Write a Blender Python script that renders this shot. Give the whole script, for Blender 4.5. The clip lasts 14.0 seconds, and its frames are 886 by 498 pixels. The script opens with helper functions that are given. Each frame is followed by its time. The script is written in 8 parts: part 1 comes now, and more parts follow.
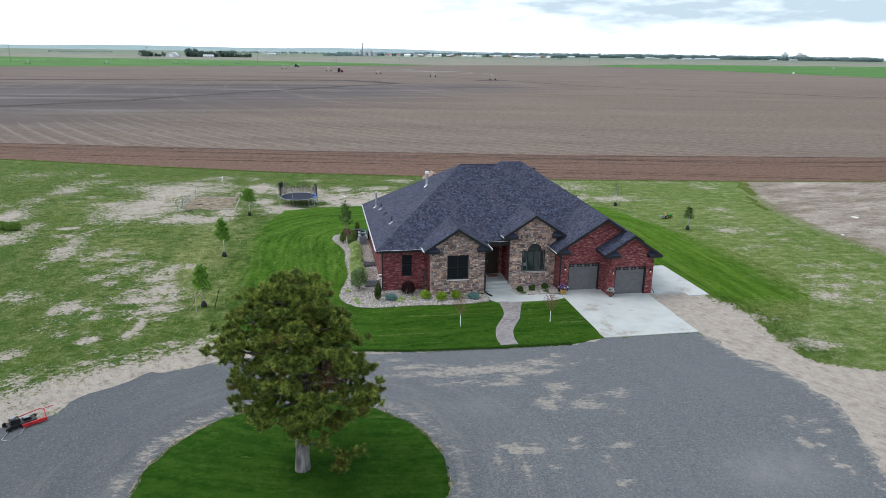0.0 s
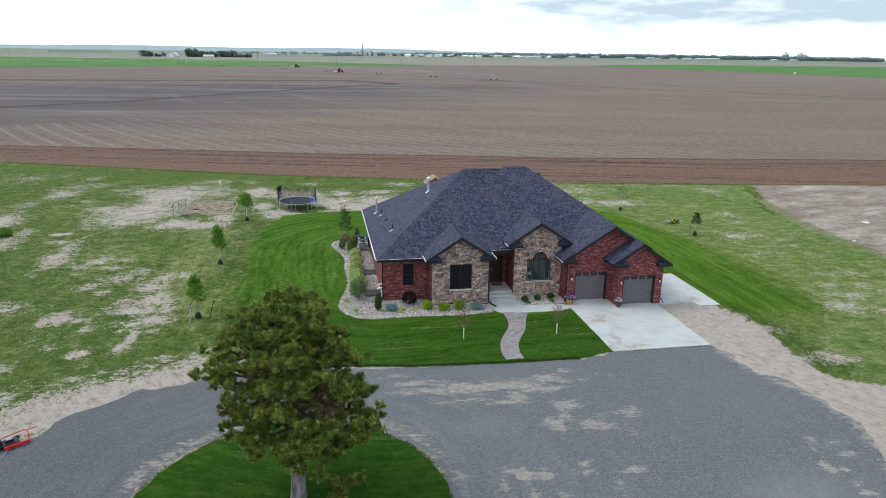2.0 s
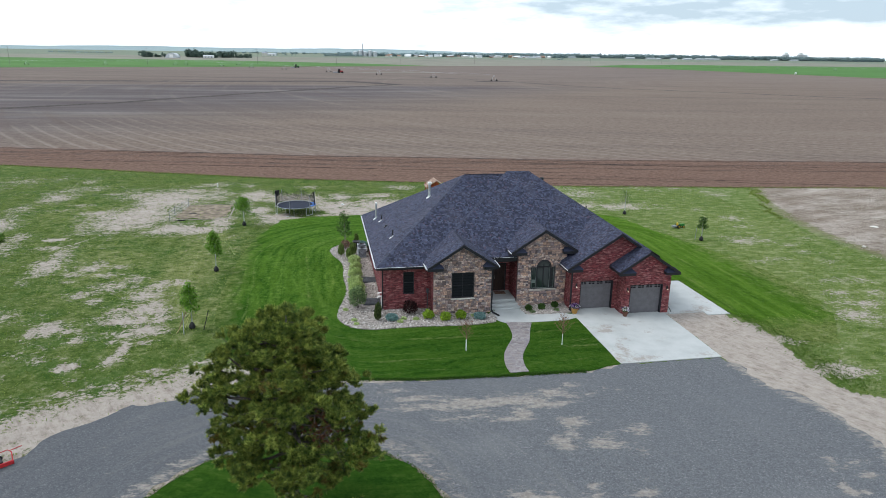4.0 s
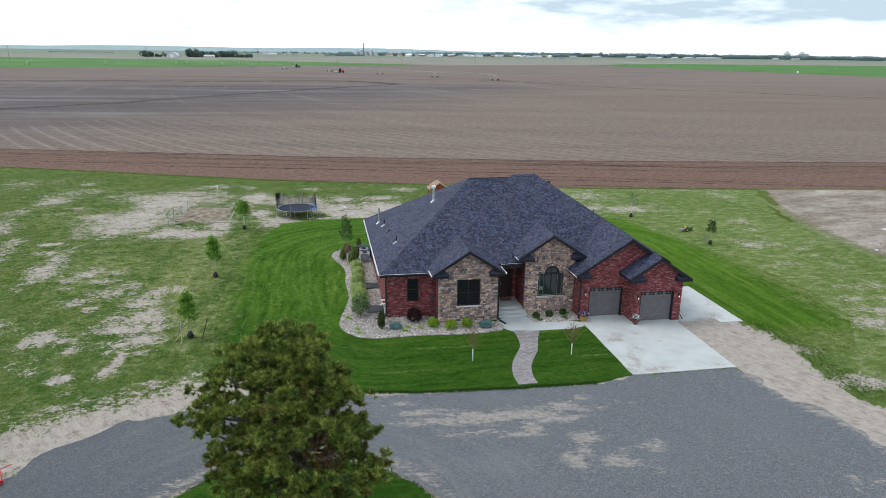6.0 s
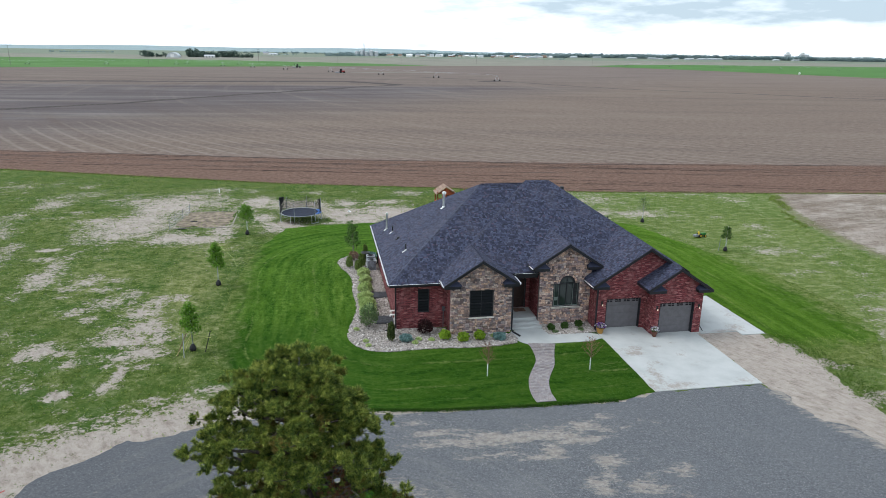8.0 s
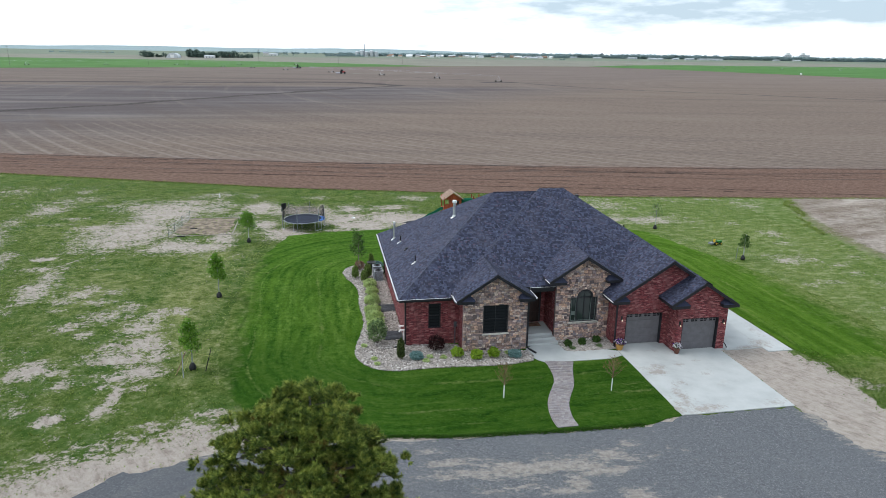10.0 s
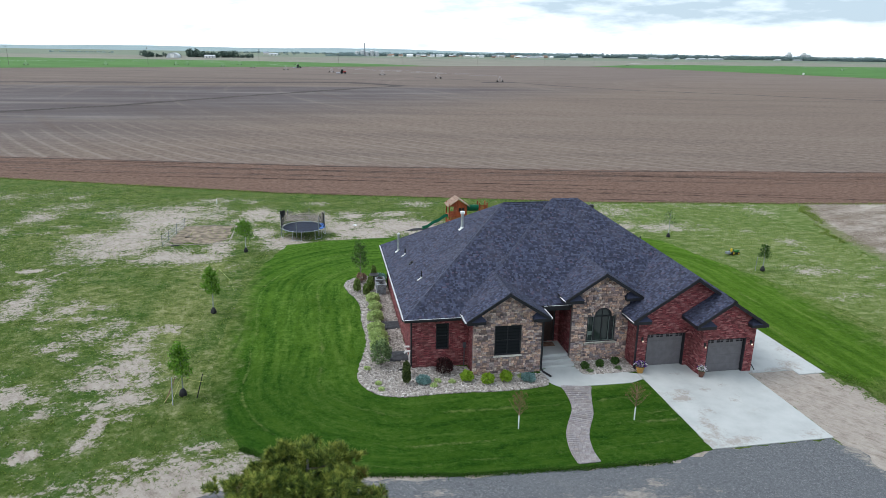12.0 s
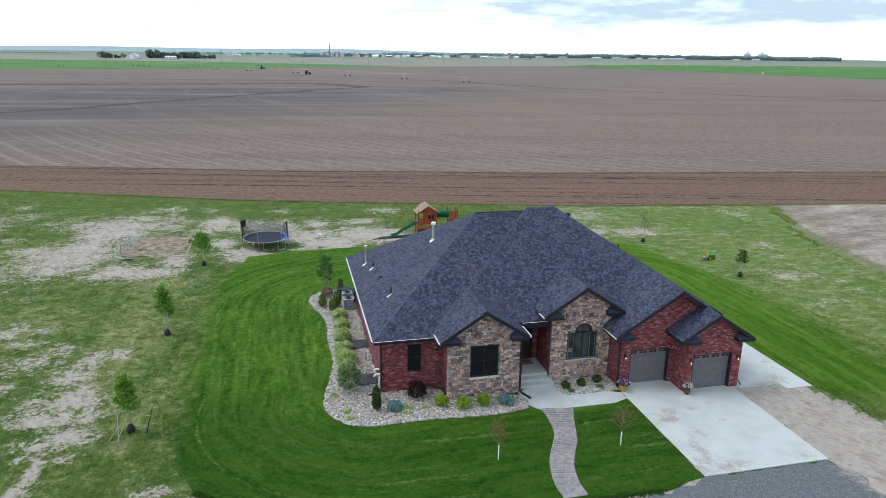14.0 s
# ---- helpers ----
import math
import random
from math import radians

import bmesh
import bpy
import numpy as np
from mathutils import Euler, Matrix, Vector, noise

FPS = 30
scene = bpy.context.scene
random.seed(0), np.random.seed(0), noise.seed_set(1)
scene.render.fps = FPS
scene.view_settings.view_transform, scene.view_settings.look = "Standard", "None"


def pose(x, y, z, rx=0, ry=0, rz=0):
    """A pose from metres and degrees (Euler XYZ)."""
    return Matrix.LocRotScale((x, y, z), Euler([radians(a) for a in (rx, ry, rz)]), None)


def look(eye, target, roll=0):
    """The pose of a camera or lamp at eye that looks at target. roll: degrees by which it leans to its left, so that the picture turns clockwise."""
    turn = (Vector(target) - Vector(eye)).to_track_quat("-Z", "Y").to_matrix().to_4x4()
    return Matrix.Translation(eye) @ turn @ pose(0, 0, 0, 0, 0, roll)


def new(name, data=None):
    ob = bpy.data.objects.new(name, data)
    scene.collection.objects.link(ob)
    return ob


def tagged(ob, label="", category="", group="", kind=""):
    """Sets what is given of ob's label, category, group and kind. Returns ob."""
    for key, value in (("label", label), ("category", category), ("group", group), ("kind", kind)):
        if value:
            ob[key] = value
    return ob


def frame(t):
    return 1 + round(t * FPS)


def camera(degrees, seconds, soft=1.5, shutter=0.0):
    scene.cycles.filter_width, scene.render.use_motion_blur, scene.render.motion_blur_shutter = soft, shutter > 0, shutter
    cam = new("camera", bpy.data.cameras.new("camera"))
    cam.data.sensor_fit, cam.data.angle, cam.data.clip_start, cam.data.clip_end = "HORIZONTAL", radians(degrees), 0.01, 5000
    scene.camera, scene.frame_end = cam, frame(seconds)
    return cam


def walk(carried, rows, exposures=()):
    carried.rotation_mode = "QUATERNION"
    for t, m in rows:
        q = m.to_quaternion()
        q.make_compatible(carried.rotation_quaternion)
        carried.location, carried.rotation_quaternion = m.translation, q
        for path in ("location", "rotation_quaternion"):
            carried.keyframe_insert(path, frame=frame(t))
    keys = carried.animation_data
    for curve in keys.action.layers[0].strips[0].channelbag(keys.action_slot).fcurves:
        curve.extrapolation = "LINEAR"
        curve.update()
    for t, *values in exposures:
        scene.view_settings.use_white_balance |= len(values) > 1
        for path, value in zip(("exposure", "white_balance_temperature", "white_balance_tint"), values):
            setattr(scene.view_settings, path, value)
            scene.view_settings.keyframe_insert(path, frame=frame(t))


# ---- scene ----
cam = camera(67.1, 14.0, soft=0.6)
PATH = [
    (0, (-4.217, -46.639, 17.164), (-3.866, -44.753, 16.596), 0.9),
    (0.5, (-4.179, -46.195, 17.188), (-3.828, -44.309, 16.62), 0.9),
    (1, (-4.127, -45.755, 17.236), (-3.776, -43.869, 16.669), 0.9),
    (1.5, (-4.082, -45.338, 17.266), (-3.731, -43.453, 16.698), 0.9),
    (2, (-4.069, -44.981, 17.316), (-3.719, -43.095, 16.748), 0.9),
    (2.5, (-4.029, -44.628, 17.361), (-3.679, -42.742, 16.793), 0.9),
    (3, (-3.981, -44.281, 17.386), (-3.631, -42.395, 16.819), 0.9),
    (5.5, (-3.882, -42.525, 17.493), (-3.534, -40.639, 16.925), 0.8),
    (6, (-3.959, -42.206, 17.507), (-3.612, -40.32, 16.938), 0.8),
    (6.5, (-4.026, -41.84, 17.506), (-3.678, -39.955, 16.937), 0.8),
    (7, (-4.138, -41.427, 17.49), (-3.79, -39.541, 16.922), 0.8),
    (7.5, (-4.285, -40.922, 17.555), (-3.936, -39.037, 16.987), 0.9),
    (8, (-4.419, -40.402, 17.595), (-4.072, -38.516, 17.027), 0.9),
    (10.5, (-4.789, -37.456, 17.772), (-4.442, -35.57, 17.205), 0.9),
    (11, (-4.757, -36.721, 17.802), (-4.411, -34.835, 17.234), 0.9),
    (11.5, (-4.752, -35.999, 17.847), (-4.406, -34.113, 17.279), 0.9),
    (12, (-4.737, -35.271, 17.884), (-4.391, -33.385, 17.316), 0.9),
    (12.5, (-4.683, -34.544, 17.895), (-4.329, -32.66, 17.327), 0.9),
    (13, (-4.602, -33.865, 17.92), (-4.208, -31.988, 17.352), 0.8),
    (13.5, (-4.514, -33.256, 17.929), (-4.093, -31.385, 17.362), 0.8),
    (14, (-4.371, -32.676, 17.955), (-3.933, -30.808, 17.389), 0.8),
]
walk(cam, [(t, look(eye, target, roll)) for t, eye, target, roll in PATH], exposures=[(0, 0.19, 6500, 10), (3, 0.17, 6500, 10), (11.5, 0.17, 6470, 10), (13, 0.19, 6300, 9), (14, 0.22, 6260, 9)])

# ---- light ----
SUN_ELEV, SUN_AZ = radians(55), radians(-70)   # azimuth from +y towards +x
world = bpy.data.worlds.new("overcast_sky")
scene.world = world
world.use_nodes = True
wn, wl = world.node_tree.nodes, world.node_tree.links
wn.clear()
w_out = wn.new("ShaderNodeOutputWorld")
w_bg = wn.new("ShaderNodeBackground")
w_sky = wn.new("ShaderNodeTexSky")
w_sky.sky_type = 'NISHITA'
w_sky.sun_disc = False
w_sky.sun_elevation, w_sky.sun_rotation = SUN_ELEV, SUN_AZ
w_scale = wn.new("ShaderNodeMix")
w_scale.data_type, w_scale.blend_type = 'RGBA', 'MULTIPLY'
w_scale.inputs[0].default_value = 1.0
w_scale.inputs[7].default_value = (0.11, 0.11, 0.11, 1)
wl.new(w_sky.outputs[0], w_scale.inputs[6])
w_co = wn.new("ShaderNodeTexCoord")
w_map = wn.new("ShaderNodeMapping")
w_map.inputs['Scale'].default_value = (1.0, 1.0, 4.6)
w_map.inputs['Location'].default_value = (0.6, 0.9, 0.15)
wl.new(w_co.outputs['Generated'], w_map.inputs[0])
w_noise = wn.new("ShaderNodeTexNoise")
w_noise.inputs['Scale'].default_value = 9.5
w_noise.inputs['Detail'].default_value = 5.0
w_noise.inputs['Roughness'].default_value = 0.56
wl.new(w_map.outputs[0], w_noise.inputs[0])
w_ramp = wn.new("ShaderNodeValToRGB")
w_ramp.color_ramp.elements[0].position, w_ramp.color_ramp.elements[0].color = 0.18, (0.5, 0.63, 0.74, 1)
w_ramp.color_ramp.elements[1].position, w_ramp.color_ramp.elements[1].color = 0.47, (1.08, 1.19, 1.3, 1)
w_sep = wn.new("ShaderNodeSeparateXYZ")
wl.new(w_co.outputs['Generated'], w_sep.inputs[0])


def w_smooth(value, lo, hi):
    m = wn.new("ShaderNodeMapRange")
    m.interpolation_type = 'SMOOTHSTEP'
    m.inputs['From Min'].default_value, m.inputs['From Max'].default_value = lo, hi
    wl.new(value, m.inputs[0])
    return m.outputs[0]


def w_math(op, a, b):
    m = wn.new("ShaderNodeMath")
    m.operation = op
    for sock, v in zip(m.inputs, (a, b)):
        if isinstance(v, float):
            sock.default_value = v
        else:
            wl.new(v, sock)
    return m.outputs[0]


# the cloud deck breaks up towards the right, higher over the horizon
w_break = w_math('MULTIPLY', w_smooth(w_sep.outputs[2], 0.024, 0.056), w_smooth(w_sep.outputs[0], 0.05, 0.5))
w_deck = w_math('SUBTRACT', w_noise.outputs[0], w_math('MULTIPLY', w_break, 0.33))
wl.new(w_deck, w_ramp.inputs[0])
w_mix = wn.new("ShaderNodeMix")
w_mix.data_type = 'RGBA'
w_mix.inputs[0].default_value = 0.9
wl.new(w_scale.outputs[2], w_mix.inputs[6])
wl.new(w_ramp.outputs[0], w_mix.inputs[7])
wl.new(w_mix.outputs[2], w_bg.inputs[0])
w_bg.inputs[1].default_value = 1.08
wl.new(w_bg.outputs[0], w_out.inputs[0])

sun = new("sun", bpy.data.lights.new("sun", 'SUN'))
sun.data.energy, sun.data.angle, sun.data.color = 1.35, radians(22), (1.0, 0.99, 0.97)
sun.matrix_world = look((0, 0, 60), (-60 / math.tan(SUN_ELEV) * math.sin(SUN_AZ), -60 / math.tan(SUN_ELEV) * math.cos(SUN_AZ), 0))

# ---- materials ----


class Nodes:
    """A node material with short ways to make its nodes."""

    def __init__(self, name, rough=0.8, metal=0.0, spec=0.3):
        self.mat = bpy.data.materials.new(name)
        self.mat.use_nodes = True
        self.tree = self.mat.node_tree
        self.bsdf = self.tree.nodes["Principled BSDF"]
        self.bsdf.inputs['Roughness'].default_value = rough
        self.bsdf.inputs['Metallic'].default_value = metal
        self.bsdf.inputs['Specular IOR Level'].default_value = spec
        self.geo = self.node("ShaderNodeNewGeometry")
        self.pos = self.geo.outputs['Position']

    def node(self, kind, **values):
        n = self.tree.nodes.new(kind)
        for key, value in values.items():
            n.inputs[key.replace('_', ' ')].default_value = value
        return n

    def link(self, a, b):
        self.tree.links.new(a, b)
        return b

    def noise(self, scale, detail=4.0, rough=0.55, vec=None, stretch=None, rot=0.0):
        n = self.node("ShaderNodeTexNoise", Scale=scale, Detail=detail, Roughness=rough)
        vec = vec or self.pos
        if stretch or rot:
            m = self.node("ShaderNodeMapping", Rotation=(0, 0, radians(rot)))
            m.inputs['Scale'].default_value = stretch or (1, 1, 1)
            if rot:
                r = self.node("ShaderNodeMapping", Rotation=(0, 0, radians(rot)))
                self.link(vec, r.inputs[0])
                vec = r.outputs[0]
                m.inputs['Rotation'].default_value = (0, 0, 0)
            self.link(vec, m.inputs[0])
            vec = m.outputs[0]
        self.link(vec, n.inputs[0])
        m = self.node("ShaderNodeMapRange")
        m.clamp = False
        for key, value in (('From Min', 0.25), ('From Max', 0.75)):
            m.inputs[key].default_value = value
        self.link(n.outputs[0], m.inputs[0])
        return m.outputs[0]

    def ramp(self, fac, *stops):
        r = self.node("ShaderNodeValToRGB")
        el = r.color_ramp.elements
        while len(el) < len(stops):
            el.new(0.5)
        for e, (p, c) in zip(el, stops):
            e.position = p
            e.color = (c, c, c, 1) if isinstance(c, (int, float)) else (*c, 1)
        self.link(fac, r.inputs[0])
        return r.outputs[0]

    def mix(self, fac, a, b, mode='MIX'):
        m = self.node("ShaderNodeMix")
        m.data_type, m.blend_type = 'RGBA', mode
        for sock, v in ((m.inputs[0], fac), (m.inputs[6], a), (m.inputs[7], b)):
            if isinstance(v, (int, float)):
                sock.default_value = v if sock == m.inputs[0] else (v, v, v, 1)
            elif isinstance(v, tuple):
                sock.default_value = (*v, 1)
            else:
                self.link(v, sock)
        return m.outputs[2]

    def calc(self, op, a, b=0.0, c=0.0):
        m = self.node("ShaderNodeMath")
        m.operation = op
        for sock, v in zip(m.inputs, (a, b, c)):
            if isinstance(v, (int, float)):
                sock.default_value = v
            else:
                self.link(v, sock)
        return m.outputs[0]

    def xyz(self, vec=None):
        s = self.node("ShaderNodeSeparateXYZ")
        self.link(vec or self.pos, s.inputs[0])
        return s.outputs

    def vec(self, x, y, z=0.0):
        s = self.node("ShaderNodeCombineXYZ")
        for sock, v in zip(s.inputs, (x, y, z)):
            if isinstance(v, (int, float)):
                sock.default_value = v
            else:
                self.link(v, sock)
        return s.outputs[0]

    def attr(self, name):
        a = self.node("ShaderNodeAttribute")
        a.attribute_name = name
        return a.outputs['Fac']

    def rand(self, island=False):
        if island:
            return self.geo.outputs['Random Per Island']
        return self.node("ShaderNodeObjectInfo").outputs['Random']

    def bump(self, height, strength=0.4, distance=0.02):
        b = self.node("ShaderNodeBump", Strength=strength, Distance=distance)
        self.link(height, b.inputs['Height'])
        self.link(b.outputs[0], self.bsdf.inputs['Normal'])

    def done(self, colour):
        if isinstance(colour, tuple):
            self.bsdf.inputs['Base Color'].default_value = (*colour, 1)
        else:
            self.link(colour, self.bsdf.inputs['Base Color'])
        return self.mat


def plain(name, colour, rough=0.6, metal=0.0, spread=0.18, scale=3.0, spec=0.3):
    """Paint, metal or plastic with a faint mottling."""
    n = Nodes(name, rough, metal, spec)
    lo, hi = tuple(c * (1 - spread) for c in colour), tuple(min(1, c * (1 + spread)) for c in colour)
    return n.done(n.ramp(n.noise(scale, 5), (0.3, lo), (0.7, hi)))


def leafy(name, dark, mid, light, odd=None, glow=0.35):
    """Foliage, each leaf with a shade of its own."""
    n = Nodes(name, 0.6, 0.0, 0.2)
    stops = [(0.0, dark), (0.5, mid), (0.96 if odd else 1.0, light)]
    if odd:
        stops.append((0.985, odd))
    col = n.ramp(n.rand(True), *stops)
    col = n.mix(n.ramp(n.noise(1.3, 3), (0.1, 0.22), (0.7, 0.0)), col, dark)
    thin = n.node("ShaderNodeBsdfTranslucent")
    n.link(col, thin.inputs[0])
    both = n.node("ShaderNodeMixShader", Fac=glow)
    n.link(n.bsdf.outputs[0], both.inputs[1])
    n.link(thin.outputs[0], both.inputs[2])
    n.link(both.outputs[0], n.tree.nodes["Material Output"].inputs[0])
    return n.done(col)


def pine_material():
    """Needles: shade by the shoot; the paler new growth also carries painted sunlit highlights."""
    n = Nodes("pine_needles", 0.6, 0.0, 0.25)
    f = n.calc('ADD', n.calc('MULTIPLY', n.rand(True), 0.4), n.calc('MULTIPLY', n.noise(3.6, 3, 0.6), 0.6))
    return n.done(n.ramp(f, (0.2, (0.018, 0.04, 0.009)), (0.44, (0.085, 0.138, 0.022)), (0.62, (0.25, 0.3, 0.05)), (0.82, (0.46, 0.47, 0.11))))


SAND = (0.405, 0.354, 0.312)


def ground_material():
    n = Nodes("rough_grass_and_sand", 0.95, 0.0, 0.05)
    fine = n.calc('ADD', n.calc('MULTIPLY', n.noise(3.0, 8, 0.85), 0.55), n.calc('MULTIPLY', n.noise(0.9, 7, 0.8), 0.5))
    green = n.ramp(fine, (0.22, (0.013, 0.03, 0.005)), (0.4, (0.048, 0.084, 0.014)), (0.55, (0.095, 0.132, 0.032)), (0.76, (0.24, 0.25, 0.13)))
    dark_green = n.ramp(n.noise(0.3, 6, 0.65), (0.3, 0.75), (0.6, 0.0))
    green = n.mix(dark_green, green, n.mix(0.6, green, (0.03, 0.088, 0.013)))
    dry = n.ramp(n.noise(1.8, 8, 0.85), (0.22, (0.075, 0.09, 0.024)), (0.45, (0.19, 0.21, 0.068)), (0.76, (0.36, 0.35, 0.2)))
    want = n.calc('ADD', n.attr("dry"), n.calc('MULTIPLY', n.noise(0.9, 7, 0.7), 0.5))
    green = n.mix(n.ramp(want, (0.55, 0.0), (1.05, 0.75)), green, dry)
    # fresher grass on the far side of the drive
    x, y, z = n.xyz()
    east = n.ramp(n.calc('MULTIPLY', x, 0.02), (0.42, 0.0), (0.56, 0.6))
    green = n.mix(east, green, n.ramp(n.noise(1.2, 8, 0.8, stretch=(0.6, 1.0, 1.0)), (0.22, (0.055, 0.102, 0.017)), (0.5, (0.135, 0.192, 0.05)), (0.76, (0.34, 0.35, 0.2))))
    # sand shows where the sand mask beats a noise that is torn into tufts
    torn = n.calc('ADD', n.calc('MULTIPLY', n.noise(0.6, 7, 0.75, stretch=(0.75, 1.0, 1.0)), 0.28), n.calc('ADD', n.calc('MULTIPLY', n.noise(1.9, 8, 0.85), 0.46), n.calc('MULTIPLY', n.noise(4.5, 6, 0.8), 0.34)))
    torn = n.calc('ADD', n.calc('MULTIPLY', n.calc('SUBTRACT', torn, 0.54), 1.45), 0.485)
    m = n.calc('SUBTRACT', n.calc('ADD', n.attr("sand"), torn), 1.0)
    m = n.ramp(n.calc('ADD', n.calc('MULTIPLY', m, 6.0), 0.5), (0.2, 0.0), (0.8, 1.0))
    sand = n.ramp(n.noise(1.6, 9, 0.85), (0.12, tuple(c * 0.72 for c in SAND)), (0.45, SAND), (0.85, tuple(c * 1.2 for c in SAND)))
    # darker wheel ruts and clods in the bare ground
    rut = n.noise(2.2, 8, 0.8, stretch=(1.0, 0.22, 1.0), rot=-31)
    sand = n.mix(n.ramp(rut, (0.15, 0.6), (0.5, 0.0)), sand, (0.24, 0.195, 0.16))
    clod = n.noise(2.8, 7, 0.8, stretch=(1.0, 0.4, 1.0), rot=-31)
    sand = n.mix(n.ramp(clod, (0.16, 0.85), (0.5, 0.0)), sand, (0.2, 0.16, 0.13))
    col = n.mix(m, green, sand)
    straw = n.ramp(n.noise(1.3, 9, 0.88), (0.18, (0.1, 0.076, 0.06)), (0.42, (0.28, 0.236, 0.2)), (0.78, (0.46, 0.41, 0.36)))
    straw = n.mix(n.ramp(n.noise(0.9, 6, 0.75, stretch=(0.5, 1.0, 1.0)), (0.15, 0.75), (0.42, 0.0)), straw, (0.12, 0.095, 0.068))
    straw = n.mix(n.ramp(n.noise(0.22, 5, 0.6), (0.4, 0.0), (0.75, 0.6)), straw, n.mix(0.55, straw, (0.26, 0.2, 0.165)))
    wisp = n.noise(0.3, 7, 0.72, stretch=(0.35, 1.0, 1.0), rot=-12)
    straw = n.mix(n.ramp(wisp, (0.28, 0.8), (0.56, 0.0)), straw, (0.17, 0.132, 0.1))
    straw = n.mix(n.ramp(wisp, (0.58, 0.0), (0.8, 0.6)), straw, (0.5, 0.445, 0.39))
    edge = n.calc('SUBTRACT', n.calc('ADD', n.attr("straw"), n.calc('ADD', n.calc('MULTIPLY', n.noise(0.8, 7, 0.75), 0.45), n.calc('MULTIPLY', n.noise(5.0, 6, 0.75), 0.2))), 0.85)
    col = n.mix(n.ramp(n.calc('ADD', n.calc('MULTIPLY', edge, 3.0), 0.5), (0.2, 0.0), (0.8, 1.0)), col, straw)
    # a rim of weeds where the dry grass begins
    rim = n.ramp(n.calc('ADD', n.calc('MULTIPLY', edge, 1.6), 0.4), (0.3, 0.0), (0.45, 0.75), (0.6, 0.6), (0.75, 0.0))
    col = n.mix(rim, col, n.ramp(n.noise(2.0, 7, 0.8), (0.2, (0.05, 0.07, 0.02)), (0.5, (0.13, 0.15, 0.05)), (0.8, (0.26, 0.23, 0.13))))
    n.bump(n.calc('ADD', n.calc('MULTIPLY', n.noise(6.0, 8, 0.8), 0.7), n.calc('MULTIPLY', clod, 0.6)), 0.8, 0.1)
    return n.done(col)


def lawn_material(name="mown_lawn", deep=0.12):
    n = Nodes(name, 0.95, 0.0, 0.02)
    x, y, z = n.xyz()
    # mowing swaths follow the house at an even distance
    dx = n.calc('MAXIMUM', n.calc('MAXIMUM', n.calc('MULTIPLY', x, -1.0), n.calc('SUBTRACT', x, 19.7)), 0.0)
    dy = n.calc('MAXIMUM', n.calc('MAXIMUM', n.calc('MULTIPLY', n.calc('MULTIPLY', y, -1.0), n.calc('LESS_THAN', x, 20.0)), n.calc('SUBTRACT', y, 14.2)), 0.0)
    away = n.calc('SQRT', n.calc('ADD', n.calc('MULTIPLY', dx, dx), n.calc('MULTIPLY', dy, dy)))
    along = n.calc('SUBTRACT', x, y)
    wob = n.calc('MULTIPLY', n.noise(0.15, 4, 0.6), 1.3)
    lane = n.calc('ADD', away, n.calc('MULTIPLY', n.noise(0.2, 4), 0.45))
    comb = n.noise(2.4, 5, 0.7, vec=n.vec(lane, n.calc('MULTIPLY', along, 0.16)))
    comb2 = n.noise(0.9, 3, 0.6, vec=n.vec(lane, n.calc('MULTIPLY', along, 0.12), 4.0))
    fine = n.calc('ADD', n.calc('MULTIPLY', n.noise(2.6, 8, 0.88), 0.52), n.calc('ADD', n.calc('MULTIPLY', comb, 0.33), n.calc('MULTIPLY', comb2, 0.15)))
    c = n.ramp(fine, (0.25, (0.009, 0.034, 0.007)), (0.41, (0.034, 0.088, 0.014)), (0.54, (0.072, 0.142, 0.026)), (0.74, (0.17, 0.235, 0.075)))
    swath = n.calc('SINE', n.calc('ADD', n.calc('MULTIPLY', away, 2 * math.pi / 1.1), wob))
    c = n.mix(n.ramp(n.calc('ADD', n.calc('MULTIPLY', swath, 0.2), n.noise(0.7, 6, 0.7)), (0.4, 0.0), (0.95, 0.5)), c, (0.1, 0.172, 0.03))
    c = n.mix(n.ramp(n.noise(0.22, 5, 0.6), (0.5, 0.0), (0.95, 0.5)), c, (0.02, 0.058, 0.005))
    # darker green towards the road, stronger for a larger deep
    side = n.calc('MULTIPLY', n.calc('MAXIMUM', n.calc('SUBTRACT', 3.0, x), 0.0), 0.065)
    dark_green = n.calc('ADD', n.calc('MULTIPLY', n.calc('ADD', y, 1.5), -0.16), n.calc('SUBTRACT', n.calc('ADD', n.calc('MULTIPLY', n.noise(0.35, 5), 0.6), side), n.calc('MULTIPLY', n.calc('MAXIMUM', n.calc('SUBTRACT', x, 19.0), 0.0), 0.3)))
    c = n.mix(n.ramp(dark_green, (0.2, 0.0), (0.95, deep + 0.7)), c, n.mix(0.5 + 0.6 * deep, c, (0.01, 0.042, 0.008)))
    # brighter, yellower turf on the driveway side
    drive_side = n.ramp(n.calc('MULTIPLY', n.calc('SUBTRACT', x, 18.0), 0.1), (0.1, 0.0), (0.6, 0.5))
    band = n.noise(1.3, 4, 0.65, vec=n.vec(lane, n.calc('MULTIPLY', along, 0.04), 17.0))
    c = n.mix(drive_side, c, n.ramp(n.calc('ADD', n.calc('MULTIPLY', band, 0.6), n.calc('MULTIPLY', n.noise(2.2, 7, 0.85), 0.4)), (0.25, (0.03, 0.075, 0.009)), (0.5, (0.086, 0.16, 0.02)), (0.78, (0.19, 0.255, 0.075))))
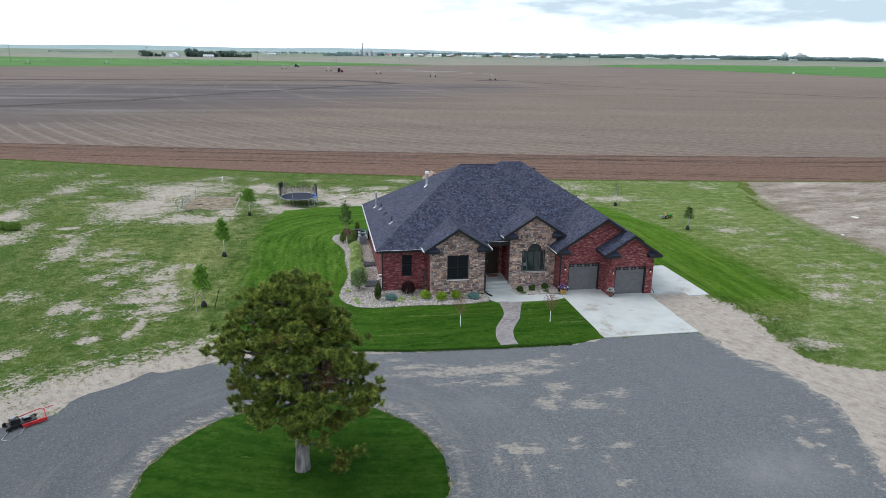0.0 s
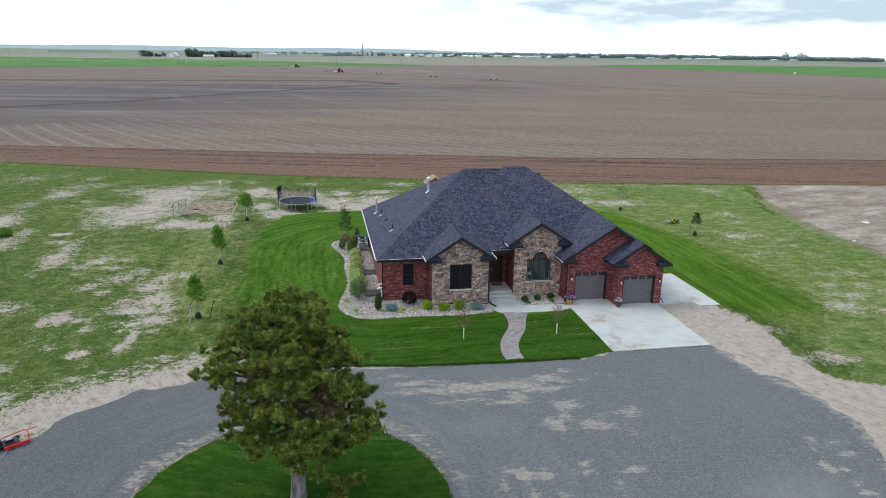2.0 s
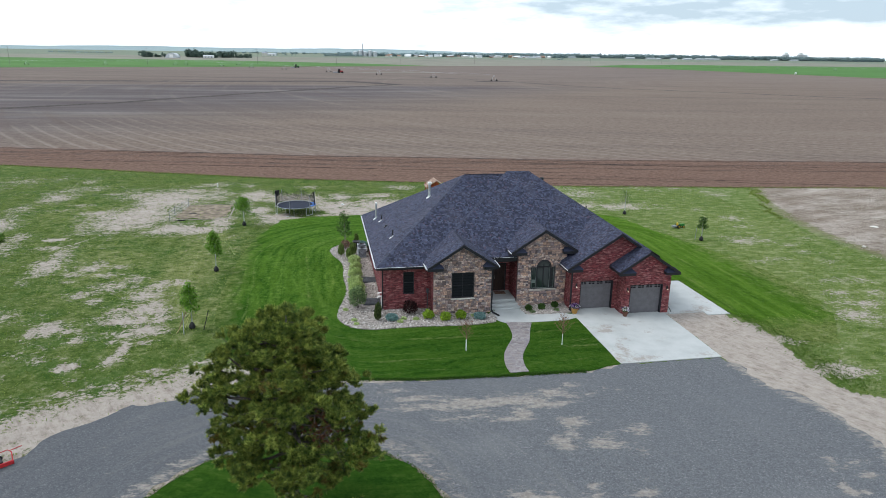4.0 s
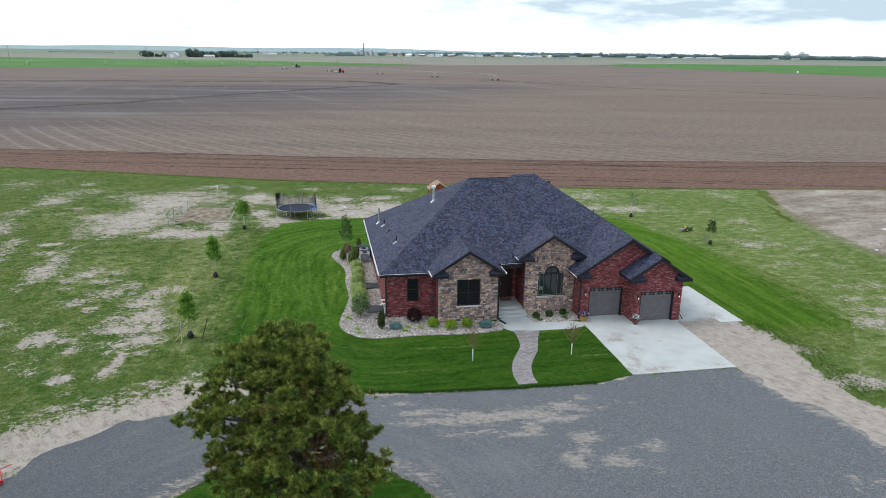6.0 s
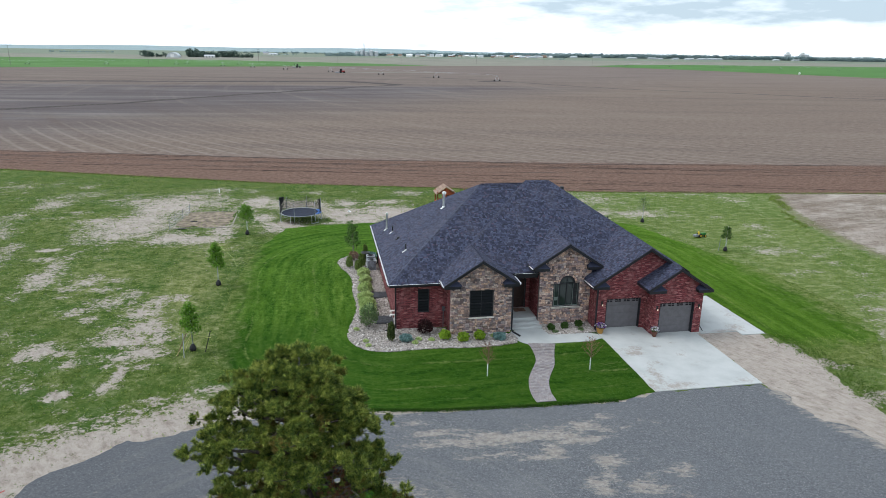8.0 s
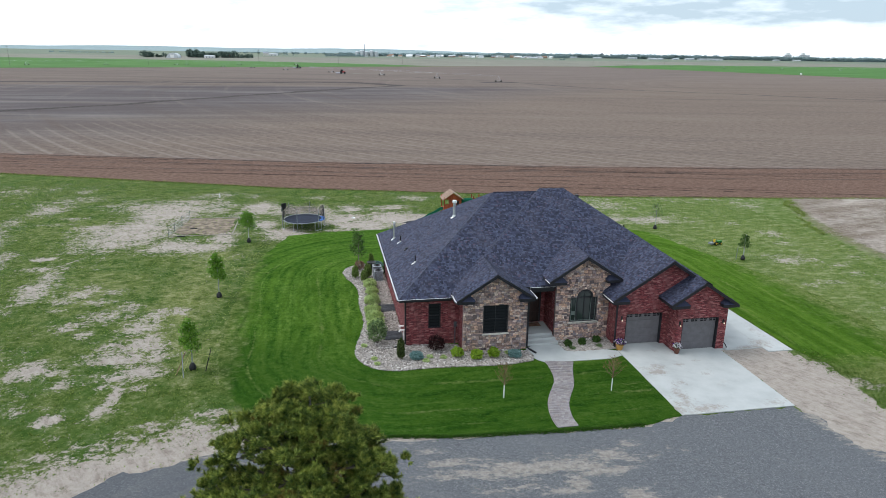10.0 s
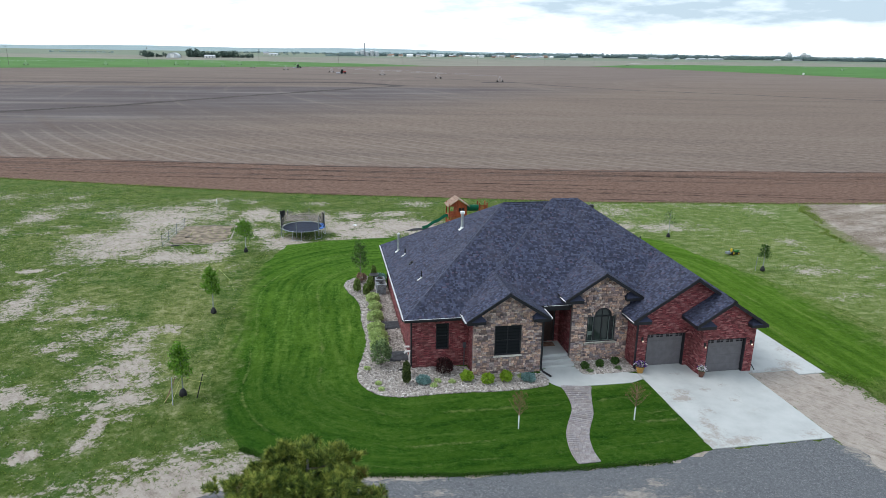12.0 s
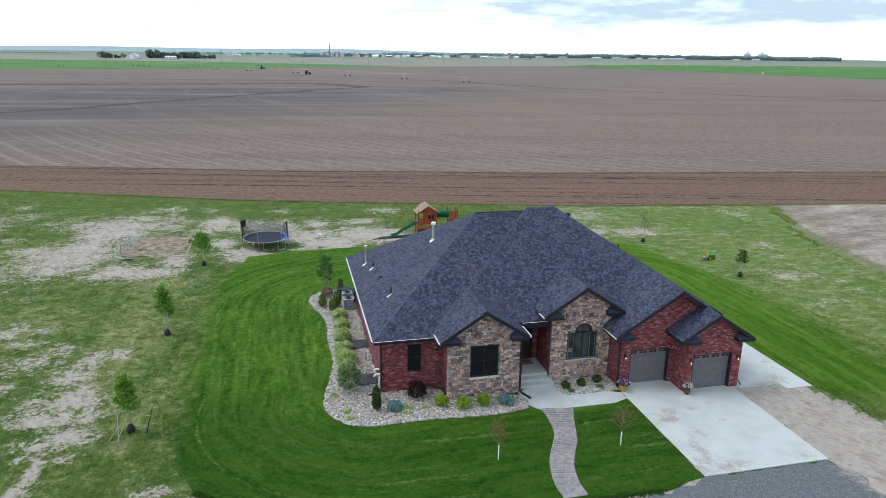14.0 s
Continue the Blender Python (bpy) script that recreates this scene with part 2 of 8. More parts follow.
    # dried clippings left in thin arcs
    thatch = n.calc('ADD', n.calc('MULTIPLY', n.noise(1.7, 3, 0.55, vec=n.vec(lane, n.calc('MULTIPLY', along, 0.05), 9.0)), 0.62), n.calc('MULTIPLY', n.noise(3.5, 7, 0.78), 0.42))
    c = n.mix(n.ramp(thatch, (0.76, 0.0), (0.92, 0.5)), c, (0.25, 0.24, 0.15))
    bent = n.calc('ADD', away, n.calc('MULTIPLY', n.noise(0.12, 3), 0.7))
    for where, half in ((5.7, 0.3), (9.9, 0.22)):
        gap = n.calc('DIVIDE', n.calc('ABSOLUTE', n.calc('SUBTRACT', bent, where)), half)
        arc = n.calc('SUBTRACT', n.calc('ADD', n.calc('MULTIPLY', n.noise(3.2, 7, 0.8), 0.7), n.calc('MULTIPLY', n.noise(0.5, 4), 0.5)), n.calc('MULTIPLY', gap, 0.35))
        c = n.mix(n.ramp(arc, (0.52, 0.0), (0.9, 0.55)), c, (0.24, 0.25, 0.13))
    # the turf thins out into rough grass on the far side of the house
    thin = n.calc('ADD', n.calc('MAXIMUM', n.calc('MULTIPLY', n.calc('SUBTRACT', x, 28.3), 0.16), n.calc('MULTIPLY', n.calc('SUBTRACT', -8.9 if deep < 0.2 else -60.0, x), 0.28)), n.calc('MULTIPLY', n.noise(0.7, 7, 0.75), 0.6))
    thin = n.calc('MAXIMUM', thin, n.calc('ADD', n.calc('MULTIPLY', n.calc('MULTIPLY', n.calc('SUBTRACT', -4.2, y), 0.24), n.calc('GREATER_THAN', x, 22.5)), n.calc('MULTIPLY', n.noise(0.8, 7, 0.75), 0.6)))
    rough = n.ramp(n.noise(1.4, 8, 0.85), (0.2, (0.04, 0.062, 0.022)), (0.5, (0.14, 0.165, 0.07)), (0.8, (0.3, 0.29, 0.22)))
    c = n.mix(n.ramp(thin, (0.55, 0.0), (1.05, 0.9)), c, rough)
    c = n.mix(1.0, c, (0.83, 0.9, 0.58), 'MULTIPLY')
    n.bump(n.noise(14.0, 6, 0.85), 0.7, 0.05)
    return n.done(c)


def gravel_material():
    n = Nodes("grey_gravel", 0.92, 0.0, 0.2)
    base = n.ramp(n.noise(7.0, 7, 0.9), (0.15, (0.05, 0.053, 0.06)), (0.5, (0.122, 0.128, 0.139)), (0.85, (0.25, 0.256, 0.268)))
    # single chips, a few of them pale
    chips = n.node("ShaderNodeTexVoronoi", Scale=24.0, Randomness=1.0)
    n.link(n.pos, chips.inputs['Vector'])
    tone = n.xyz(chips.outputs['Color'])[0]
    base = n.mix(0.32, base, n.ramp(tone, (0.0, (0.055, 0.058, 0.066)), (0.55, (0.118, 0.124, 0.135)), (0.9, (0.19, 0.195, 0.205)), (0.985, (0.42, 0.41, 0.4))))
    broad = n.ramp(n.noise(0.22, 5), (0.35, 0.0), (0.7, 0.4))
    base = n.mix(broad, base, n.mix(0.6, base, (0.14, 0.146, 0.158)))
    x, y, z = n.xyz()
    # wheel tracks run round the island
    dx, dy = n.calc('ADD', x, 5.75), n.calc('ADD', y, 22.1)
    r = n.calc('SQRT', n.calc('ADD', n.calc('MULTIPLY', dx, dx), n.calc('MULTIPLY', dy, dy)))
    turn = n.calc('ARCTAN2', dy, dx)
    lane = n.noise(1.6, 6, 0.7, vec=n.vec(r, n.calc('MULTIPLY', turn, 1.3)))
    near = n.ramp(n.calc('MULTIPLY', r, 0.05), (0.36, 0.6), (0.8, 0.12))
    base = n.mix(n.calc('MULTIPLY', n.ramp(lane, (0.5, 0.0), (0.95, 1.0)), near), base, (0.22, 0.212, 0.2))
    base = n.mix(n.calc('MULTIPLY', n.ramp(lane, (0.05, 0.8), (0.4, 0.0)), near), base, (0.075, 0.08, 0.09))
    # gravel gets darker towards -x
    west_dark = n.calc('ADD', n.calc('MULTIPLY', x, -0.06), n.calc('MULTIPLY', n.noise(0.25, 4), 0.5))
    base = n.mix(n.ramp(west_dark, (0.5, 0.0), (1.1, 0.4)), base, n.mix(0.75, base, (0.05, 0.054, 0.064)))
    worn = n.calc('MULTIPLY', n.attr("pale"), n.ramp(n.noise(1.1, 7, 0.7), (0.2, 0.4), (0.7, 1.0)))
    base = n.mix(worn, base, (0.225, 0.225, 0.225))
    torn = n.calc('ADD', n.calc('MULTIPLY', n.noise(1.3, 8, 0.78, stretch=(0.4, 1.0, 1.0), rot=10), 0.8), n.calc('MULTIPLY', n.noise(4.2, 7, 0.85, stretch=(0.45, 1.0, 1.0), rot=10), 0.6))
    torn = n.calc('SUBTRACT', torn, 0.2)
    m = n.calc('SUBTRACT', n.calc('ADD', n.attr("sand"), torn), 1.0)
    m = n.ramp(n.calc('ADD', n.calc('MULTIPLY', m, 4.2), 0.5), (0.25, 0.0), (1.0, 0.78))
    dust = n.ramp(n.noise(4.0, 7, 0.7), (0.3, (0.25, 0.22, 0.19)), (0.7, (0.38, 0.345, 0.305)))
    n.bump(n.noise(16.0, 5, 0.8), 0.7, 0.04)
    return n.done(n.mix(m, base, dust))


def soil_material(name, dark, mid, light, rot, lines, grey=0.75):
    """Worked earth with tillage lines; rot turns the lines from +x, lines is their spacing in metres."""
    n = Nodes(name, 0.95, 0.0, 0.1)
    c = n.ramp(n.noise(1.6, 9, 0.78), (0.1, dark), (0.5, mid), (0.9, light))
    big = n.ramp(n.noise(0.012, 5, 0.55, stretch=(0.5, 1.6, 1.0)), (0.4, 0.0), (0.62, grey))
    c = n.mix(big, c, n.mix(0.55, c, (0.135, 0.125, 0.128)))
    streak = n.noise(1.0 / lines, 6, 0.7, stretch=(0.05, 1.0, 1.0), rot=rot)
    c = n.mix(n.ramp(streak, (0.6, 0.0), (0.95, 0.3)), c, light)
    c = n.mix(n.ramp(streak, (0.05, 0.35), (0.4, 0.0)), c, dark)
    # lines of dark turned clods, broken along their length
    clods = n.calc('ADD', n.calc('MULTIPLY', n.noise(0.75, 3, 0.5, stretch=(0.02, 1.0, 1.0), rot=rot), 0.55), n.calc('MULTIPLY', n.noise(1.6, 7, 0.8, stretch=(0.35, 1.0, 1.0), rot=rot), 0.45))
    c = n.mix(n.ramp(clods, (0.28, 0.9), (0.42, 0.0)), c, tuple(v * 0.4 for v in dark))
    n.bump(n.noise(1.6, 8, 0.75), 0.6, 0.15)
    return n.done(c)


ROW_CENTRE, ROW_GAP = (304.0, 319.0), 3.65


def field_material():
    n = Nodes("harrowed_field", 0.95, 0.0, 0.05)
    dark, mid, light = (0.111, 0.081, 0.065), (0.172, 0.133, 0.11), (0.244, 0.198, 0.167)
    c = n.ramp(n.noise(0.8, 8, 0.72), (0.05, dark), (0.5, mid), (0.95, light))
    x, y, z = n.xyz()
    # grey crusted ground further out, in broad sweeps
    broad = n.calc('MULTIPLY', n.noise(0.012, 6, 0.6, stretch=(0.4, 1.4, 1.0)), 46.0)
    inner = n.calc('ADD', n.calc('SUBTRACT', y, x), broad)
    crust = n.calc('MULTIPLY', n.ramp(n.calc('MULTIPLY', inner, 0.0025), (0.38, 0.0), (0.62, 1.0)), n.ramp(n.calc('MULTIPLY', n.calc('SUBTRACT', 330.0, y), 0.01), (0.1, 0.3), (0.3, 1.0)))
    grey = n.ramp(n.noise(0.06, 7, 0.7, stretch=(0.18, 1.0, 1.0)), (0.15, (0.07, 0.061, 0.065)), (0.5, (0.103, 0.091, 0.096)), (0.85, (0.175, 0.16, 0.16)))
    c = n.mix(n.calc('MULTIPLY', crust, 0.85), c, grey)
    # paler, dustier ground beyond the last pass
    out = n.ramp(n.calc('MULTIPLY', n.calc('ADD', n.calc('ADD', y, n.calc('MULTIPLY', x, 0.3)), broad), 0.001), (0.36, 0.0), (0.6, 0.4))
    c = n.mix(n.calc('MULTIPLY', out, n.calc('SUBTRACT', 1.0, crust)), c, (0.205, 0.168, 0.155))
    # pale seed rows, thin and broken
    dx, dy = n.calc('SUBTRACT', x, ROW_CENTRE[0]), n.calc('SUBTRACT', y, ROW_CENTRE[1])
    v = n.calc('SQRT', n.calc('ADD', n.calc('MULTIPLY', dx, dx), n.calc('MULTIPLY', dy, dy)))
    wob = n.calc('MULTIPLY', n.noise(0.02, 2), 0.7)
    row = n.calc('SINE', n.calc('ADD', n.calc('MULTIPLY', v, 2 * math.pi / ROW_GAP), wob))
    row = n.calc('ADD', n.calc('MULTIPLY', row, 0.5), n.calc('MULTIPLY', n.noise(0.5, 5, 0.7), 0.3))
    near = n.ramp(n.calc('MULTIPLY', n.calc('ADD', y, n.calc('MULTIPLY', x, 0.25)), 0.004), (0.2, 0.6), (0.4, 0.48), (0.58, 0.0))
    start = n.calc('ADD', n.calc('SUBTRACT', y, n.calc('MULTIPLY', x, 0.9)), n.calc('MULTIPLY', n.noise(0.05, 4), 14.0))
    near = n.calc('MULTIPLY', near, n.ramp(n.calc('MULTIPLY', start, 0.005), (0.96, 1.0), (1.06, 0.0)))
    near = n.calc('MULTIPLY', near, n.ramp(n.noise(0.03, 4, 0.6), (0.2, 0.35), (0.6, 1.0)))
    c = n.mix(n.calc('MULTIPLY', n.ramp(row, (0.47, 0.0), (0.66, 1.0)), near), c, (0.26, 0.222, 0.192))
    # long passes of the harrow, following the rows
    passes = n.noise(0.16, 6, 0.7, vec=n.vec(v, n.calc('MULTIPLY', n.calc('SUBTRACT', x, y), 0.02)))
    c = n.mix(n.ramp(passes, (0.1, 0.4), (0.42, 0.0)), c, dark)
    c = n.mix(n.ramp(passes, (0.6, 0.0), (0.95, 0.35)), c, light)
    sweep = n.noise(0.05, 6, 0.65, stretch=(0.12, 1.0, 1.0), rot=9)
    c = n.mix(n.ramp(sweep, (0.15, 0.45), (0.46, 0.0)), c, (0.098, 0.079, 0.072))
    c = n.mix(n.ramp(sweep, (0.55, 0.0), (0.9, 0.4)), c, (0.22, 0.185, 0.155))
    n.bump(n.noise(1.2, 8, 0.8), 0.6, 0.15)
    return n.done(c)


M_ground = ground_material()
M_lawn = lawn_material()
# darker copy of the lawn: the pine's shade is painted into it
M_isle = lawn_material("shaded_island_turf", 0.24)
M_gravel = gravel_material()
M_field = field_material()
M_strip = soil_material("freshly_tilled_soil", (0.068, 0.038, 0.029), (0.15, 0.091, 0.068), (0.21, 0.143, 0.11), 13, 1.3, 0.0)
M_track = plain("dark_turned_soil", (0.042, 0.031, 0.028), 0.95, spread=0.6, scale=0.9)
M_dirt = Nodes("pale_dirt", 0.95, 0.0, 0.1)
M_dirt = M_dirt.done(M_dirt.ramp(M_dirt.noise(2.6, 9, 0.8), (0.2, (0.07, 0.085, 0.03)), (0.42, (0.17, 0.15, 0.115)), (0.6, (0.29, 0.25, 0.205)), (0.85, (0.42, 0.37, 0.315))))


def crop_material(name, dark, mid, light):
    n = Nodes(name, 0.9, 0.0, 0.1)
    c = n.ramp(n.noise(0.05, 6, 0.6, stretch=(0.25, 1.0, 1.0)), (0.3, dark), (0.5, mid), (0.72, light))
    return n.done(n.mix(0.3, c, n.ramp(n.noise(0.6, 4), (0.3, dark), (0.7, light))))


M_green = crop_material("green_crop", (0.05, 0.13, 0.03), (0.07, 0.17, 0.04), (0.1, 0.2, 0.06))
M_stub = crop_material("far_stubble", (0.16, 0.16, 0.125), (0.205, 0.2, 0.165), (0.26, 0.245, 0.205))
# pasture greyed and paled: the haze over it is part of the colour
M_past = crop_material("haze_tinted_pasture", (0.13, 0.17, 0.12), (0.165, 0.2, 0.145), (0.21, 0.23, 0.175))
# distance haze is put into the hills' pale blue-green
M_hill = crop_material("haze_tinted_hills", (0.2, 0.275, 0.295), (0.25, 0.325, 0.335), (0.31, 0.38, 0.38))


def brick_material():
    n = Nodes("red_brick", 0.85, 0.0, 0.2)
    x, y, z = n.xyz()
    b = n.node("ShaderNodeTexBrick")
    b.inputs['Scale'].default_value = 1.0
    b.inputs['Brick Width'].default_value, b.inputs['Row Height'].default_value = 0.203, 0.068
    b.inputs['Mortar Size'].default_value, b.inputs['Mortar Smooth'].default_value = 0.006, 0.2
    b.inputs['Color1'].default_value, b.inputs['Color2'].default_value = (0.11, 0.022, 0.027, 1), (0.225, 0.05, 0.057, 1)
    b.inputs['Mortar'].default_value = (0.24, 0.125, 0.125, 1)
    n.link(n.vec(n.calc('ADD', x, y), z), b.inputs[0])
    # single pale bricks here and there
    cell = n.node("ShaderNodeTexWhiteNoise")
    cell.noise_dimensions = '2D'
    row = n.calc('FLOOR', n.calc('DIVIDE', z, 0.068))
    shift = n.calc('MULTIPLY', n.calc('MODULO', row, 2.0), 0.5)
    n.link(n.vec(n.calc('FLOOR', n.calc('ADD', n.calc('DIVIDE', n.calc('ADD', x, y), 0.203), shift)), row), cell.inputs[0])
    c = n.mix(n.ramp(cell.outputs[0], (0.0, 0.0), (0.5, 0.0), (0.82, 0.0), (0.88, 0.6)), b.outputs[0], (0.4, 0.19, 0.18))
    c = n.mix(n.ramp(cell.outputs[0], (0.14, 0.6), (0.24, 0.0)), c, (0.045, 0.013, 0.015))
    c = n.mix(n.ramp(n.noise(0.8, 5), (0.4, 0.0), (0.75, 0.3)), c, (0.12, 0.045, 0.04))
    n.bump(b.outputs[1], -0.35, 0.01)
    return n.done(c)


def stone_material():
    n = Nodes("ledge_stone", 0.88, 0.0, 0.2)
    c = n.ramp(n.rand(), (0.0, (0.115, 0.095, 0.105)), (0.13, (0.42, 0.28, 0.23)), (0.25, (0.76, 0.53, 0.4)), (0.37, (0.3, 0.24, 0.26)), (0.5, (0.66, 0.42, 0.31)),
               (0.62, (0.29, 0.255, 0.28)), (0.74, (0.8, 0.64, 0.54)), (0.86, (0.17, 0.135, 0.145)), (1.0, (0.52, 0.37, 0.34)))
    c = n.mix(n.ramp(n.noise(9.0, 7, 0.7), (0.3, 0.5), (0.6, 0.0)), c, (0.075, 0.06, 0.055))
    n.bump(n.noise(18.0, 6, 0.7), 0.6, 0.03)
    return n.done(c)


def shingle_material(island=True):
    n = Nodes("dark_asphalt_shingle", 0.85, 0.0, 0.25)
    c = n.ramp(n.rand(island), (0.0, (0.018, 0.021, 0.038)), (0.25, (0.03, 0.034, 0.062)), (0.55, (0.045, 0.052, 0.092)), (0.8, (0.066, 0.076, 0.128)), (0.92, (0.086, 0.098, 0.155)), (1.0, (0.085, 0.06, 0.09)))
    c = n.mix(n.ramp(n.noise(60.0, 3, 0.8), (0.35, 0.4), (0.6, 0.0)), c, (0.012, 0.013, 0.018))
    c = n.mix(n.ramp(n.noise(0.6, 5), (0.45, 0.0), (0.8, 0.25)), c, (0.075, 0.072, 0.095))
    n.bump(n.noise(80.0, 3, 0.8), 0.3, 0.01)
    return n.done(c)


def concrete_material():
    n = Nodes("concrete", 0.85, 0.0, 0.25)
    c = n.ramp(n.noise(0.7, 8, 0.6), (0.1, (0.375, 0.388, 0.384)), (0.5, (0.43, 0.444, 0.438)), (0.95, (0.475, 0.488, 0.48)))
    stain = n.ramp(n.noise(0.5, 9, 0.75), (0.7, 0.0), (0.95, 0.3))
    c = n.mix(stain, c, (0.3, 0.25, 0.2))
    torn = n.calc('SUBTRACT', n.calc('ADD', n.attr("dirt"), n.calc('ADD', n.calc('MULTIPLY', n.noise(1.5, 8, 0.7), 0.5), n.calc('MULTIPLY', n.noise(6.0, 5, 0.7), 0.3))), 1.0)
    c = n.mix(n.ramp(n.calc('ADD', n.calc('MULTIPLY', torn, 3.0), 0.5), (0.1, 0.0), (1.0, 0.68)), c, (0.26, 0.215, 0.18))
    n.bump(n.noise(40.0, 4), 0.15, 0.01)
    return n.done(c)


def varied(name, stops, rough=0.85, island=False, grain=20.0):
    n = Nodes(name, rough, 0.0, 0.25)
    c = n.ramp(n.rand(island), *stops)
    dark = tuple(v * 0.55 for v in stops[0][1])
    c = n.mix(n.ramp(n.noise(grain, 6, 0.7), (0.3, 0.45), (0.6, 0.0)), c, dark)
    n.bump(n.noise(grain * 2, 4), 0.3, 0.01)
    return n.done(c)


def wood_material(name, dark, light):
    n = Nodes(name, 0.65, 0.0, 0.3)
    return n.done(n.ramp(n.noise(4.0, 6, 0.65, stretch=(1.0, 1.0, 0.25)), (0.3, dark), (0.7, light)))


M_brick, M_stone, M_shingle, M_concrete = brick_material(), stone_material(), shingle_material(), concrete_material()
M_tab = shingle_material(False)
M_mortar = plain("grey_mortar", (0.15, 0.13, 0.125), 0.95)
M_paver = varied("paver", [(0.0, (0.2, 0.175, 0.175)), (0.3, (0.3, 0.272, 0.272)), (0.6, (0.245, 0.225, 0.235)), (0.85, (0.34, 0.315, 0.31)), (1.0, (0.27, 0.23, 0.22))])
M_rock = varied("river_rock", [(0.0, (0.13, 0.115, 0.105)), (0.25, (0.32, 0.28, 0.25)), (0.5, (0.46, 0.42, 0.385)), (0.75, (0.28, 0.25, 0.235)), (0.93, (0.54, 0.5, 0.46)), (1.0, (0.74, 0.71, 0.68))], island=True)
M_trim = plain("black_trim_paint", (0.016, 0.017, 0.021), 0.5)
M_cap = plain("ridge_cap_shingle", (0.05, 0.055, 0.088), 0.85, spread=0.4, scale=5.0)
M_gutter = plain("pale_gutter_lining", (0.62, 0.63, 0.65), 0.45)
M_galv = plain("galvanised_metal", (0.5, 0.52, 0.54), 0.4, 0.7)
M_hotglass = Nodes("lit_lamp_glass", 0.3)
M_hotglass.bsdf.inputs["Emission Color"].default_value = (1.0, 0.72, 0.45, 1)
M_hotglass.bsdf.inputs["Emission Strength"].default_value = 0.7
M_hotglass = M_hotglass.done((0.8, 0.75, 0.68))
M_white = plain("white_plastic", (0.75, 0.75, 0.74), 0.5)
M_sill = plain("pale_stone_sill", (0.58, 0.55, 0.5), 0.8)
M_garage = plain("grey_garage_paint", (0.128, 0.123, 0.132), 0.55, spread=0.08)
M_black = plain("black_plastic", (0.014, 0.014, 0.016), 0.5)
M_jump = plain("navy_jumping_mat", (0.018, 0.024, 0.042), 0.9)
M_tile = plain("dull_black_mesh", (0.02, 0.021, 0.025), 0.9)
M_bark = wood_material("grey_brown_bark", (0.09, 0.075, 0.065), (0.24, 0.21, 0.19))
# limb bark darkened to paint the shade inside the pine crown
M_limb = wood_material("crown_shaded_bark", (0.045, 0.037, 0.032), (0.12, 0.1, 0.088))
M_doorlight = plain("tinted_door_light", (0.022, 0.022, 0.025), 0.25, spread=0.05)
M_twig = wood_material("reddish_twig", (0.12, 0.06, 0.04), (0.24, 0.14, 0.1))
M_cedar = wood_material("orange_cedar", (0.2, 0.038, 0.014), (0.36, 0.085, 0.03))
M_roofwood = wood_material("weathered_roof_board", (0.19, 0.11, 0.075), (0.33, 0.23, 0.17))
M_slide = plain("green_plastic", (0.008, 0.095, 0.05), 0.75, spec=0.1)
M_red = plain("red_enamel", (0.42, 0.025, 0.03), 0.4)
M_blue = plain("blue_vinyl", (0.03, 0.13, 0.42), 0.5)
M_pot1 = plain("ochre_glaze", (0.38, 0.21, 0.055), 0.4)
M_pot2 = plain("brown_glaze", (0.12, 0.05, 0.035), 0.4)
M_acmetal = plain("grey_sheet_metal", (0.3, 0.33, 0.37), 0.5, 0.1)
M_well = plain("dark_grey_grating", (0.07, 0.075, 0.085), 0.6)
M_bedlight = plain("garden_soil", (0.2, 0.16, 0.118), 0.95, spread=0.4, scale=1.6)
M_joint = plain("sandy_joint", (0.25, 0.23, 0.225), 0.95, spread=0.3, scale=9.0)
M_greywood = wood_material("silvery_old_board", (0.17, 0.15, 0.125), (0.28, 0.25, 0.21))
M_strap = plain("yellowish_webbing", (0.42, 0.42, 0.16), 0.8)
M_yellow = plain("yellow_plastic", (0.6, 0.42, 0.03), 0.4)
M_grn = plain("toy_green", (0.03, 0.2, 0.03), 0.4)
M_steel = plain("dull_steel", (0.28, 0.3, 0.33), 0.45, 0.6)


def glass_material():
    n = Nodes("dark_window_screen", 0.35, 0.0, 0.15)
    return n.done((0.012, 0.014, 0.017))


M_glass = glass_material()
M_clear = Nodes("clear_window_glass", 0.06, 0.0, 0.5).done((0.022, 0.031, 0.03))
M_blind = plain("dark_blind", (0.012, 0.013, 0.016), 0.6, spec=0.1)
M_mullion = plain("grey_green_sash", (0.12, 0.15, 0.14), 0.5)
M_needle = pine_material()
M_deadneedle = leafy("dead_pine_needles", (0.07, 0.028, 0.016), (0.15, 0.065, 0.035), (0.24, 0.12, 0.06))
M_brownneedle = leafy("yellowed_pine_needles", (0.07, 0.06, 0.015), (0.16, 0.125, 0.03), (0.27, 0.21, 0.06))
M_pinebark = wood_material("grey_furrowed_bark", (0.09, 0.08, 0.078), (0.27, 0.25, 0.25))
M_leaf = leafy("young_tree_leaves", (0.06, 0.15, 0.016), (0.125, 0.27, 0.028), (0.23, 0.42, 0.055))
M_spirea = leafy("pale_green_leaves", (0.27, 0.37, 0.13), (0.44, 0.55, 0.21), (0.58, 0.68, 0.32))
M_willow = leafy("soft_green_leaves", (0.075, 0.128, 0.0525), (0.15, 0.225, 0.09), (0.24, 0.33, 0.15))
M_lime = leafy("lime_leaves", (0.12, 0.22, 0.018), (0.25, 0.4, 0.03), (0.38, 0.52, 0.065))
M_juni = leafy("juniper_leaves", (0.0325, 0.052, 0.0156), (0.065, 0.0975, 0.026), (0.111, 0.143, 0.0455))
